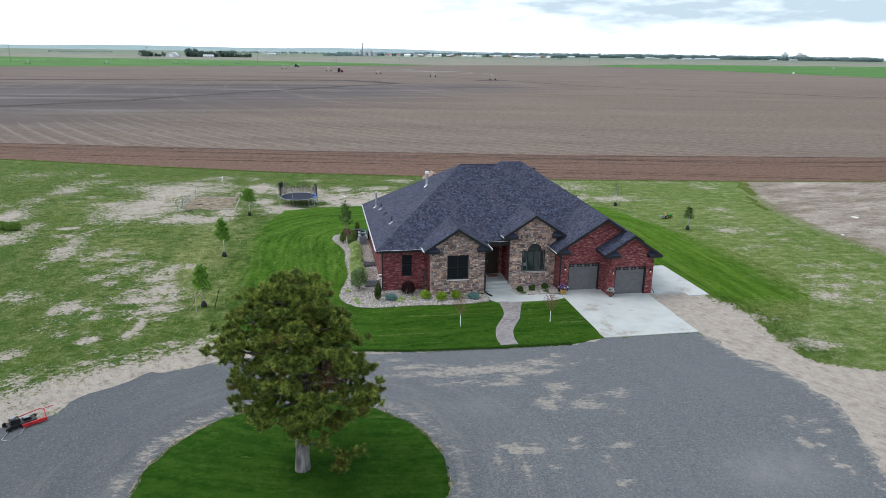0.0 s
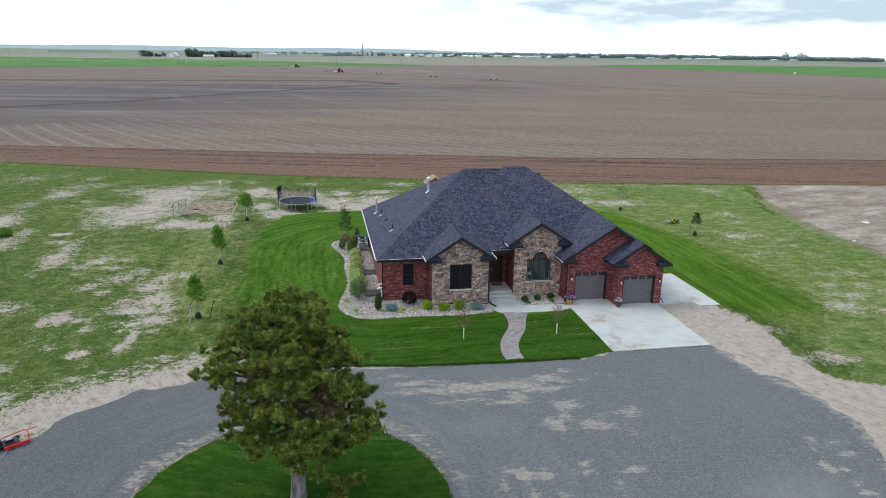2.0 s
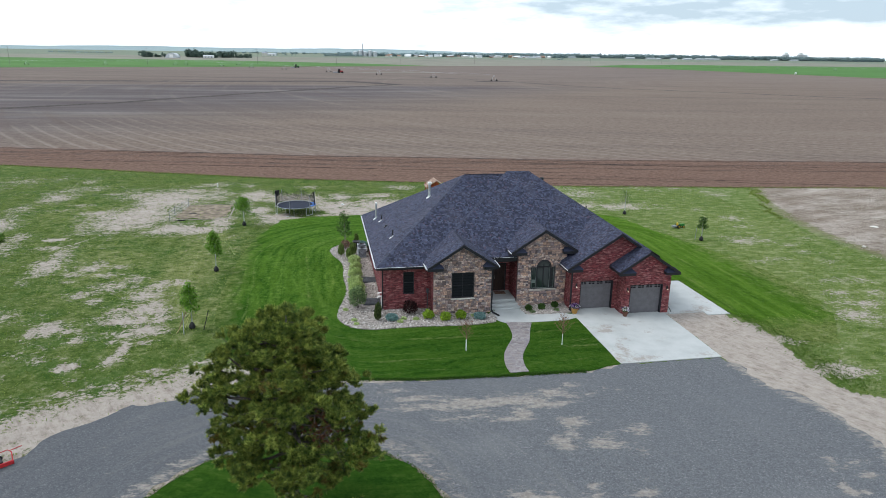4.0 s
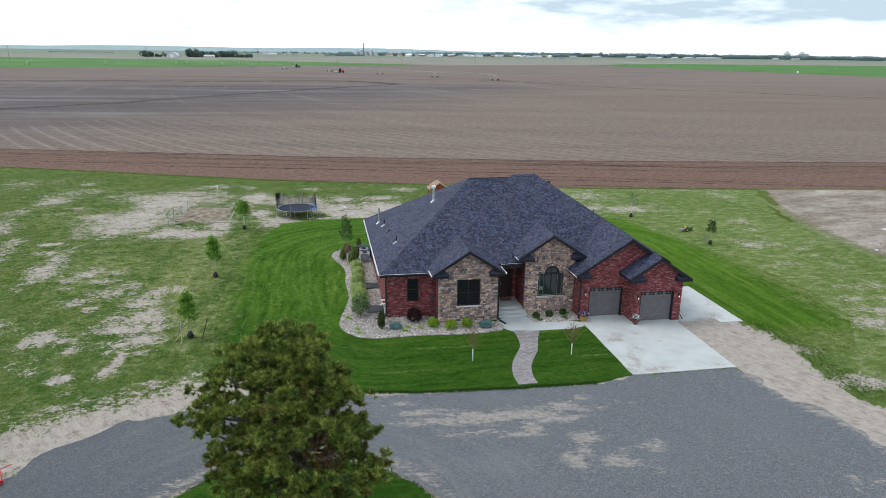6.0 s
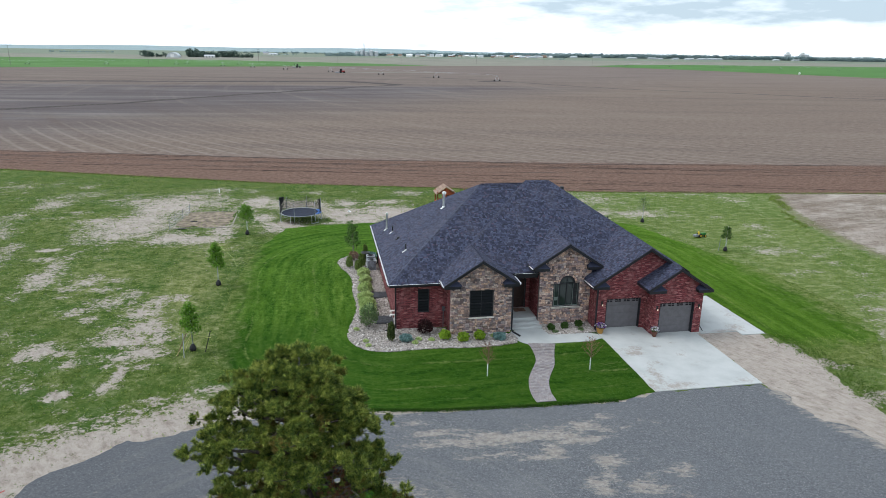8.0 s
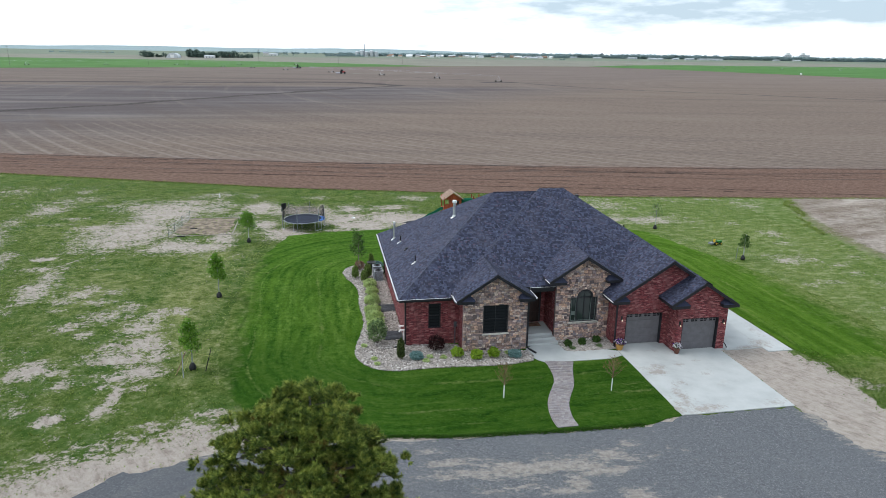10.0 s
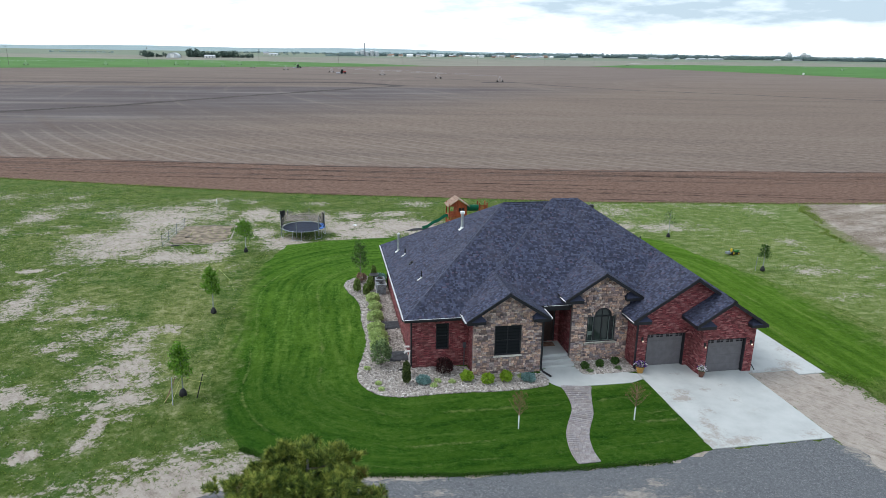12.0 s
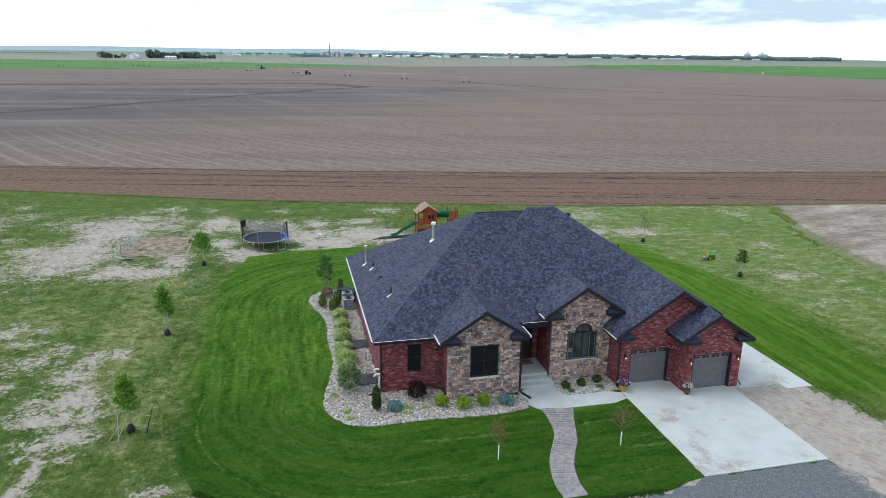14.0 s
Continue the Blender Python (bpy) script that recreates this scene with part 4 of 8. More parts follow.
DIRT_R = [(19.4, -2.5), (23.4, -3.0), (23.6, -4.1), (24.3, -6.2), (24.5, -8.4), (24.2, -10.4), (23.7, -12.3), (23.5, -13.8), (23.9, -15.4), (25.4, -16.4), (27.2, -17.2), (40, -22), (40, -60), (10, -60), (14, -40), (19.5, -13), (19.4, -10.4)]


def patch_cover(x, y, blobs, base):
    """How much bare soil shows: each patch is flat in its middle and falls off round its rim."""
    m = base
    for bx, by, rx, ry, k in blobs:
        d = ((x - bx) / (rx * 1.2)) ** 2 + ((y - by) / (ry * 1.2)) ** 2
        m = np.maximum(m, base + (0.21 + 0.61 * k - base) * np.exp(-0.55 * d))
    return m


def sand_mask(x, y):
    base = np.where(x < -10, 0.27, 0.24) + 0.2 * (grid_noise(x, y, 6, 3) - 0.5) + 0.12 * (grid_noise(x, y, 2.2, 4) - 0.5)
    m = patch_cover(x, y, SAND_BLOBS, base)
    # two faint wheel lines towards the garden
    for line in ([(-26.6, 20), (-24.3, 24.3), (-23, 28)], [(-27.8, 21), (-25.6, 25), (-24.4, 28.5)]):
        m = np.maximum(m, 0.55 - dist_line(x, y, line) * 0.9)
    left = dist_line(x, y, [(-60, -49), (-28, -20.8), (-20.5, -15.4), (-17.2, -12.9), (-14.8, -11.6), (-11, -9.9), (-7, -9.9)])
    m = np.maximum(m, 0.7 - np.clip(left - 0.7, 0, 9) * 0.12)
    m = np.maximum(m, np.where(dist_line(x, y, [(-9, -9.9), (1, -10.6), (10.6, -11.0), (13, -10.6)]) < 0.9, 0.75, 0))
    right = inside(x.ravel(), y.ravel(), DIRT_R).reshape(x.shape)
    return np.where(right, 0.8, m)


def straw_mask(x, y):
    edge = 46.0 + np.clip((y - 10) / 27, 0, 2) ** 2 * 8
    return np.clip((x - edge) * 0.16 + 0.5, 0, 1) * (y < 60)


def axis(lo, hi, step, far):
    a = np.arange(lo, hi + step / 2, step)
    out = [hi + 3 * 1.7 ** k for k in range(1, 14)]
    below = [lo - 3 * 1.7 ** k for k in range(1, 14)]
    return np.array([-far] + [v for v in reversed(below) if v > -far] + list(a) + [v for v in out if v < far] + [far])


ground = gridded("ground", axis(-56, 56, 0.3, 4900), axis(-40, 62, 0.3, 4900), 0.0, M_ground, {"sand": sand_mask, "straw": straw_mask, "dry": dry_mask})
tagged(ground, "rough green grass with bare sandy patches", "ground", kind="structure")


GRAVEL_DUST = [(4.2, -13.5, 3.5, 0.5, 0.66), (7.2, -13.2, 1.7, 0.4, 0.64), (2.2, -13.5, 0.9, 0.5, 0.68), (0.2, -12.6, 1.3, 0.3, 0.54), (-0.4, -11.7, 0.8, 0.2, 0.46), (2.7, -14.8, 1.0, 0.2, 0.54), (5.6, -14.9, 0.5, 0.6, 0.52), (4.7, -15.3, 1.0, 0.2, 0.48), (7.3, -14.3, 1.0, 0.3, 0.58), (9.1, -12.4, 0.4, 0.3, 0.52), (7.9, -16.1, 0.7, 0.4, 0.62), (6.8, -17.6, 0.4, 0.5, 0.64), (8.7, -17.9, 0.9, 0.4, 0.56), (10.7, -17.2, 0.6, 0.3, 0.62), (10.1, -18.9, 0.2, 0.2, 0.52), (7.5, -17.2, 0.6, 0.3, 0.46)]
GRAVEL_DUST += [(4.0, -21.4, 0.3, 0.6, 0.68), (4.8, -21.5, 0.3, 0.5, 0.46), (3.5, -20.8, 0.4, 0.4, 0.46), (4.0, -22.9, 0.2, 0.5, 0.58), (3.0, -22.1, 0.2, 0.6, 0.52), (8.9, -21.8, 0.4, 0.3, 0.62), (7.0, -21.4, 0.4, 0.4, 0.42), (5.2, -22.9, 0.3, 0.2, 0.42), (7.8, -22.8, 0.2, 0.4, 0.46), (7.7, -24.5, 0.2, 0.2, 0.52)]
GRAVEL_DUST += [(18.2, -20.8, 0.2, 0.2, 0.54), (18.3, -21.5, 0.4, 0.2, 0.58), (17.8, -21.5, 0.2, 0.2, 0.58), (19.2, -21.3, 0.4, 0.2, 0.54), (19.2, -22.2, 0.4, 0.2, 0.54), (17.4, -23.0, 0.2, 0.5, 0.64), (17.8, -24.2, 0.2, 0.2, 0.54), (17.8, -24.8, 0.3, 0.3, 0.58), (18.0, -25.3, 0.2, 0.2, 0.54), (18.0, -23.2, 0.2, 0.2, 0.48), (18.3, -26.3, 0.2, 0.3, 0.54)]


def gravel_sand(x, y):
    m = 0.1 + patch_cover(x, y, GRAVEL_DUST, 0.08 + 0.16 * (grid_noise(x, y, 4, 17) - 0.5))
    ring = np.abs(np.hypot(x + 5.75, y + 22.1) - 7.0)
    m = np.maximum(m, 0.56 - ring * 0.4)
    m = np.maximum(m, 0.66 - dist_line(x, y, [(-11.4, -10.5), (-6, -10.1), (0, -10.6)]) * 1.4)
    return np.maximum(m, 0.66 - dist_line(x, y, [(19.6, -11), (20.0, -14.5), (21.4, -17.1), (21.4, -20.8), (20.1, -24.1), (16, -34)]) * 0.5)


def gravel_pale(x, y):
    return blob_mask(x, y, [(14.8, -24.7, 2.3, 1.5, 0.7), (3.3, -17.4, 1.4, 0.8, 0.3), (15.8, -25.5, 0.7, 1.4, 0.4), (-13, -24, 1.2, 3, 0.3)])


grav_out = [(p.x, p.y) for p in rough_outline(GRAVEL, 0.22, 0.36, 3)]
gx, gy = np.arange(-44, 24.1, 0.25), np.arange(-56, -9.6, 0.25)
drive = gridded("gravel_road", gx, gy, 0.014, M_gravel, {"sand": gravel_sand, "pale": gravel_pale}, cut=lambda x, y: inside(x, y, grav_out), snap=grav_out)
tagged(drive, "grey crushed gravel turning circle with dusty patches", "driveway", kind="structure")

LAWN_W = LAWN[:15] + [(12.95, -3), (13.3, 6), (13.3, 29), (10, 29)]
LAWN_E = [(13, 29), (13, 6), (20.0, 3.2), (24.1, 3.1), (24.1, -4.0), (24.8, -6.6), (25.6, -9.0), (28.0, -9.6), (31.0, -6), (33, 0), (32.4, 8), (30.2, 16), (28.4, 24), (24, 28.5)]
for part_of, z, seed in ((LAWN_W, 0.022, 9), (LAWN_E, 0.026, 10)):
    lawn = sheet("lawn", [tuple(p) for p in rough_outline(part_of, 0.22, 0.13 if seed == 9 else 0.25, seed)], z, M_lawn)
    tagged(lawn, "mown green lawn with faint mowing stripes", "lawn", kind="structure")

ISLE = (-5.75, -22.1, 6.35)
rim = sheet("island_rim", [tuple(p) for p in rough_outline([(ISLE[0] + (ISLE[2] + 0.16) * math.cos(a * math.pi / 20), ISLE[1] + (ISLE[2] + 0.16) * math.sin(a * math.pi / 20)) for a in range(40)], 0.25, 0.34, 21)], 0.024, M_dirt)
tagged(rim, "bare dirt edge round the grass island", "dirt", kind="structure")
isl = Geo()
for k, (r, z) in enumerate([(1.0, 0.0), (0.985, 0.05), (0.9, 0.09), (0.6, 0.14), (0.25, 0.17)]):
    for a in range(180):
        w = 1 + (0.03 * noise.noise((a * 0.2, k * 0.2, 3.0)) + 0.02 * noise.noise((a * 0.9, k * 0.2, 8.0)) if k < 2 else 0)
        isl.v.append((ISLE[0] + ISLE[2] * r * w * math.cos(a * math.pi / 90), ISLE[1] + ISLE[2] * r * w * math.sin(a * math.pi / 90), 0.028 + z))
for k in range(4):
    for a in range(180):
        b = (a + 1) % 180
        isl.f.append((k * 180 + a, k * 180 + b, k * 180 + 180 + b, k * 180 + 180 + a))
isl.f.append(tuple(range(720, 900)))
isl.m = [0] * len(isl.f)
tagged(isl.put("lawn_island", M_isle, smooth=True), "round island of green grass inside the gravel turning circle", "lawn", kind="structure")

# fields
F_EDGE = [(-400, 190), (-53, 67.5), (-31, 59.5), (-9.7, 51.5), (29.6, 41.8), (54.7, 38.2), (77, 35.6), (400, -5)]
strip = sheet("tilled_strip", [tuple(p) for p in rough_outline(F_EDGE + [(420, 16), (96, 56.8), (38, 64.5), (-5, 72.8), (-61, 87.5), (-420, 212)], 1.2, 0.3, 4)], 0.05, M_strip)
tagged(strip, "strip of freshly tilled dark brown soil", "field", kind="structure")
field = sheet("ploughed_field", [(420, 15.5), (96, 56.3), (38, 64.0), (-5, 72.3), (-61, 87.0), (-420, 211.5), (-700, 420), (-420, 505), (-255, 562), (-120, 640), (87, 764), (230, 850), (375, 900), (430, 760), (470, 610), (493, 480), (620, 330), (640, 100)], 0.04, M_field)
tagged(field, "wide harrowed brown field with pale rows", "field", kind="structure")

def soil_track(pts, half, seed, mat=None):
    """A line of turned soil, ragged along both edges; with mat, a pale strip for airborne dust."""
    rr = random.Random(seed)
    fine = []
    for a, b in zip(pts, pts[1:]):
        k = max(1, int(math.hypot(b[0] - a[0], b[1] - a[1]) / 6))
        fine += [(a[0] + (b[0] - a[0]) * i / k, a[1] + (b[1] - a[1]) * i / k) for i in range(k)]
    pts = fine + [pts[-1]]
    l, r = [], []
    for i, p in enumerate(pts):
        a, b = Vector(pts[max(0, i - 1)]), Vector(pts[min(len(pts) - 1, i + 1)])
        n = Vector((-(b - a).y, (b - a).x)).normalized() * half
        l.append(tuple(Vector(p) + n * rr.uniform(0.45, 1.25)))
        r.append(tuple(Vector(p) - n * rr.uniform(0.45, 1.25)))
    g = Geo()
    for i in range(len(pts) - 1):
        g.add([(*r[i], 0.07), (*r[i + 1], 0.07), (*l[i + 1], 0.07), (*l[i], 0.07)], [(0, 1, 2, 3)])
    tagged(g.put("soil_track", mat or M_track), "pale flat strip for the dust plume behind the tractor" if mat else "dark line of turned soil across the field", "field", kind="structure")


soil_track([(-420, 330), (-162, 336), (-110, 343), (-53, 346), (-8, 356), (12, 355), (26, 341), (37, 320)], 6.0, 3)
soil_track([(-200, 120), (-94, 168), (-69, 190), (-56, 208), (-39, 231), (-24, 251), (-5, 275), (18, 303), (37, 320)], 3.0, 4)
for k, (off, half) in enumerate(((-0.3, 0.3), (-4.4, 0.14), (-5.6, 0.1), (-9.6, 0.12))):
    soil_track([(x, y + off + 0.5 * math.sin(x * 0.13 + k)) for x, y in ((-200, 135), (-130, 111), (-61, 87), (-33, 79.6), (-5, 72.4), (16, 68.2), (38, 64.0), (67, 60), (96, 56.4), (160, 48), (300, 31))], half, 7)
# flat pale strip stands in for the tractor's airborne dust plume
soil_track([(20, 512), (55, 528), (100, 548)], 5.0, 8, M_stub)
soil_track([(60, 436), (80, 416), (106, 386), (117, 360), (129, 331), (150, 296), (194, 262), (222, 234), (245, 219), (300, 190)], 1.5, 5)
soil_track([(92, 369), (103, 371), (115, 367)], 4.5, 6)
for nm, lab, m, z, pts in (
        ("crop_field", "strip of bright green crop beyond the ploughed field", M_green, 0.09, [(-700, 425), (-255, 566), (-120, 645), (87, 768), (130, 800), (60, 900), (-120, 1010), (-465, 1077), (-1400, 1000)]),
        ("crop_field", "bright green irrigated crop field", M_green, 0.09, [(380, 905), (432, 764), (474, 612), (497, 480), (622, 333), (1500, 500), (1900, 900), (1150, 1150), (640, 1130), (480, 1020)]),
        ("stubble_field", "far pale stubble field", M_stub, 0.06, [(-2200, 1000), (-465, 1082), (60, 905), (135, 803), (230, 855), (375, 905), (640, 1135), (1150, 1155), (1900, 905), (3500, 1400), (2600, 1900), (225, 1650), (-1800, 1500)]),
        ("pasture", "far green pasture with haze painted in", M_past, 0.12, [(-4000, 1450), (-1800, 1450), (225, 1600), (2600, 1850), (4500, 1500), (4500, 4800), (-4500, 4800)])):
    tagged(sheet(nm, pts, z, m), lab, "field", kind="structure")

# ---- the house ----
PITCH, ZE = 0.641, 3.3
house = thing("house", "one-storey red brick house with stone gables and dark hipped shingle roof", "house")


T = 0.24   # wall thickness


def wall_x(name, x0, x1, y, z0, z1, mat, holes=(), top=None, label=""):
    """A wall that faces -y, its outer face at y, with openings right through it. top: extra gable outline above z1."""
    g = Geo()
    xs = sorted({x0, x1, *[h[0] for h in holes], *[h[1] for h in holes]})
    for a, b in zip(xs, xs[1:]):
        cut = sorted((h[2], h[3]) for h in holes if h[0] <= a and h[1] >= b)
        z = z0
        for lo, hi in cut + [(z1, z1)]:
            if lo > z + 1e-6:
                g.box(a, b, y, y + T, z, lo)
            z = hi
    if top:
        g.prism([(px, y, pz) for px, pz in top], (0, T, 0))
    return g.put(name, mat, parent=house, label=label)


def wall_y(name, x, y0, y1, z0, z1, mat, label="", inward=1, holes=()):
    g = Geo()
    ys = sorted({y0, y1, *[h[0] for h in holes], *[h[1] for h in holes]})
    a0, a1 = sorted((x, x + T * inward))
    for a, b in zip(ys, ys[1:]):
        z = z0
        for lo, hi in sorted((h[2], h[3]) for h in holes if h[0] <= a and h[1] >= b) + [(z1, z1)]:
            if lo > z + 1e-6:
                g.box(a0, a1, a, b, z, lo)
            z = hi
    return g.put(name, mat, parent=house, label=label)


W0 = (1.39, 2.17, 1.12, 2.77)
W1 = (4.55, 6.1, 1.2, 3.02)
W2 = (10.42, 12.2, 1.28, 2.9)
ARCH = (11.36, 0.5, 2.9)
D1 = (13.62, 16.06, 0.0, 2.16)
D2 = (16.72, 19.16, 0.0, 2.2)
brick_lab = "dark red brick wall"
wall_x("wall", 0, 3.3, 0.0, 0, 3.3, M_brick, [W0], label=brick_lab)
wall_y("wall", 0, T, 14.2, 0, 3.25, M_brick, brick_lab, holes=[(6.0, 6.9, 1.7, 2.5)])
wall_x("wall", T, 19.7, 13.96, 0, 3.25, M_brick, label=brick_lab)
wall_y("wall", 3.3, -1.43 + T, 0.0, 0, 3.4, M_brick, brick_lab)
wall_y("wall", 7.3, -1.43 + T, 1.6, 0, 3.6, M_brick, brick_lab, -1)
wall_y("wall", 9.45, -0.58 + T, 1.6, 0, 4.0, M_brick, brick_lab)
DOOR = (8.15, 9.2, 0.48, 2.62)
# unseen ceiling and beam, added to keep light out of the porch
Geo().box(7.31, 9.44, -0.22, 1.59, 3.28, 3.36).box(7.31, 9.44, -0.22, -0.07, 3.36, 3.5).put("porch_ceiling", M_trim, parent=house, label="unseen dark ceiling added to shade the porch")
wall_x("wall", 7.06, 9.69, 1.6, 0, 4.0, M_brick, [DOOR], label=brick_lab)
wall_y("wall", 13.0, -1.95 + T, -0.34, 0, 3.1, M_brick, brick_lab)
wall_x("wall", 13.0, 16.35, -1.95, 0, 3.0, M_brick, [D1], [(13.0, 3.0), (16.35, 3.0), (19.6, 3.0), (19.6, 3.3), (16.2, 5.5), (13.0, 3.4)], label=brick_lab)
wall_y("wall", 16.35, -3.25 + T, -1.95, 0, 3.3, M_brick, brick_lab)
wall_x("wall", 16.35, 19.7, -3.25, 0, 3.0, M_brick, [D2], [(16.35, 3.0), (19.7, 3.0), (19.7, 3.22), (17.76, 4.5), (16.35, 3.57)], label=brick_lab)
wall_y("wall", 19.7, -3.25 + T, 14.2, 0, 3.05, M_brick, brick_lab, -1)
stone_core = "stone-faced gable wall of brown and grey blocks"
gable1 = wall_x("stone_wall", 3.3, 7.3, -1.43, 0, 3.4, M_mortar, [W1], [(3.3, 3.4), (7.3, 3.4), (7.3, 3.62), (5.24, 4.98), (3.3, 3.7)], label=stone_core)
arch = [(ARCH[0] + ARCH[1] * math.cos(a), ARCH[2] + 0.02 + (ARCH[1] + 0.04) * math.sin(a)) for a in [math.pi * k / 14 for k in range(15)]]
gable2 = wall_x("stone_wall", 9.45, 13.0, -0.58, 0, 2.9, M_mortar, [W2], label=stone_core)
g = Geo()
outl = [(13.0, 2.9), (13.0, 4.4), (11.22, 5.55), (9.45, 4.4), (9.45, 2.9)]
left_part = [(9.45, 2.9), (ARCH[0] - ARCH[1], 2.9)] + [p for p in reversed(arch) if p[0] <= ARCH[0] + 1e-6] + [(ARCH[0], 5.46), (11.22, 5.55), (9.45, 4.4)]
right_part = [(ARCH[0], 5.46)] + [p for p in reversed(arch) if p[0] >= ARCH[0] - 1e-6] + [(ARCH[0] + ARCH[1], 2.9), (13.0, 2.9), (13.0, 4.4)]
for poly in (left_part, right_part):
    g.prism([(px, -0.58, pz) for px, pz in poly], (0, T, 0))
g.put("stone_wall", M_mortar, parent=house, label=stone_core)
# floor slab and inner lid keep the inside dark
Geo().box(0.3, 7.0, 0.3, 13.9, 0.05, 0.4).box(7.4, 19.4, 1.9, 13.9, 0.05, 0.4).put("floor_slab", M_concrete, parent=house)

roof = Geo().box(1.2, 18.4, 2.0, 13.0, 3.3, 3.36).put("roof", M_trim, parent=house, label="dark blue-grey asphalt shingle roof")


def roof_plane(poly, zf, thick=0.2, name="roof_deck", pieces=0):
    """A roof slope over a plan polygon: a deck with black edges, and courses of shingle tabs laid on it."""
    top = [(x, y, zf(x, y)) for x, y in poly]
    if sum(a[0] * b[1] - b[0] * a[1] for a, b in zip(poly, poly[1:] + poly[:1])) < 0:
        top.reverse()
    Geo().prism(top, (0, 0, -thick)).put(name, M_trim, parent=roof)
    e = 1e-3
    gx, gy = (zf(e, 0) - zf(0, 0)) / e, (zf(0, e) - zf(0, 0)) / e
    s = math.hypot(gx, gy)
    ux, uy = gx / s, gy / s           # plan direction uphill
    ax, ay = -uy, ux                  # along the courses
    norm = Vector((-gx, -gy, 1)).normalized()
    vs = [x * ux + y * uy for x, y in poly]
    run = 0.12 / math.sqrt(1 + s * s)
    v, hi, row = min(vs), max(vs), 0

    def span(vv):
        hits = []
        for (x0, y0), (x1, y1) in zip(poly, poly[1:] + poly[:1]):
            a, b = x0 * ux + y0 * uy, x1 * ux + y1 * uy
            if (a <= vv) != (b <= vv):
                t = (vv - a) / (b - a)
                hits.append((x0 + t * (x1 - x0)) * ax + (y0 + t * (y1 - y0)) * ay)
        return (min(hits), max(hits)) if len(hits) > 1 else None

    vert, quad = [], []
    while v < hi - 0.02:
        lo_s, hi_s = span(v + 1e-4), span(min(v + run, hi - 1e-4))
        if lo_s and hi_s:
            a, end = min(lo_s[0], hi_s[0]), max(lo_s[1], hi_s[1])
            a -= rng.uniform(0, 0.25)
            while a < end:
                w = rng.choice((0.07, 0.1, 0.13, 0.18))
                b = a + w
                cs = [max(a, lo_s[0]), min(b, lo_s[1]), min(b, hi_s[1]), max(a, hi_s[0])]
                if cs[0] < cs[1] or cs[3] < cs[2]:
                    cs[1], cs[2] = max(cs[0], cs[1]), max(cs[2], cs[3])
                    lift = 0.01 + 0.012 * rng.random()
                    k = len(vert)
                    for c, vv, up in ((cs[0], v - 0.02, lift), (cs[1], v - 0.02, lift), (cs[2], v + run, 0.006), (cs[3], v + run, 0.006), (cs[0], v - 0.02, 0.0), (cs[1], v - 0.02, 0.0)):
                        x, y = c * ax + vv * ux, c * ay + vv * uy
                        p = Vector((x, y, zf(x, y))) + norm * up
                        vert.append(tuple(p))
                    quad += [(k + 3, k + 2, k + 1, k), (k, k + 1, k + 5, k + 4)]
                a = b
        v += run
        row += 1
    for k in range(min(pieces, len(quad) // 2)):
        me = bpy.data.meshes.new("shingle")
        me.from_pydata(vert[k * 6:k * 6 + 6], [], [(3, 2, 1, 0), (0, 1, 5, 4)])
        me.materials.append(M_tab)
        new("shingle", me).parent = roof
    if pieces:
        vert, quad = vert[pieces * 6:], [tuple(i - pieces * 6 for i in f) for f in quad[pieces * 2:]]
    me = bpy.data.meshes.new("shingles")
    me.from_pydata(vert, [], quad)
    me.materials.append(M_shingle)
    ob = new("shingles", me)
    ob.parent = roof
    tagged(ob, "courses of dark asphalt shingle tabs", kind="stuff")


def cap_line(a, b, w=0.15):
    """Overlapping ridge caps along a hip or ridge."""
    a, b = Vector(a), Vector(b)
    d = (b - a).normalized()
    side = d.cross(Vector((0, 0, 1))).normalized()
    n = int((b - a).length / 0.16)
    g = Geo()
    for i in range(n):
        p, q = a + d * i * 0.16, a + d * (i * 0.16 + 0.2)
        u = Vector((0, 0, 1))
        g.add([p + u * 0.04, q + u * 0.025, q + side * w - u * (0.08), p + side * w - u * 0.065, p - side * w - u * 0.065, q - side * w - u * 0.08], [(0, 3, 2, 1), (0, 1, 5, 4)])
    g.put("ridge_cap", M_cap, parent=roof)


zL = lambda x, y: ZE + PITCH * (x + 0.5)
zA = lambda x, y: ZE + PITCH * (y + 0.5)
DB = 0.2
zB = lambda x, y: ZE + DB + PITCH * (y + 0.5)
zBL = lambda x, y: ZE + PITCH * (y + 0.5) + PITCH * (x - y - 3.1)
zR = lambda x, y: ZE + DB + PITCH * (19.9 - x)
zK = lambda x, y: ZE + PITCH * (14.7 - y)
roof_plane([(-0.5, -0.5), (7.1, 7.1), (-0.5, 14.7)], zL)
roof_plane([(-0.5, -0.5), (2.7, -0.5), (10.3, 7.1), (7.1, 7.1)], zA, pieces=280)
roof_plane([(2.6, -0.5), (2.905, -0.5), (10.505, 7.1), (10.2, 7.1)], zBL, 0.1)
roof_plane([(3.165, -0.25), (19.65, -0.25), (12.3, 7.1), (10.515, 7.1)], zB)
roof_plane([(12.3, 7.1), (20.1, -0.7), (20.1, 14.9)], zR)
roof_plane([(-0.5, 14.7), (7.1, 7.1), (12.3, 7.1), (19.9, 14.7)], zK)
cap_line((-0.5, -0.5, 3.33), (7.1, 7.1, 8.19))
cap_line((7.1, 7.1, 8.19), (10.4, 7.1, 8.19))
cap_line((3.2, -0.21, 3.68), (10.515, 7.1, 8.39))
cap_line((10.515, 7.1, 8.39), (12.3, 7.1, 8.39))
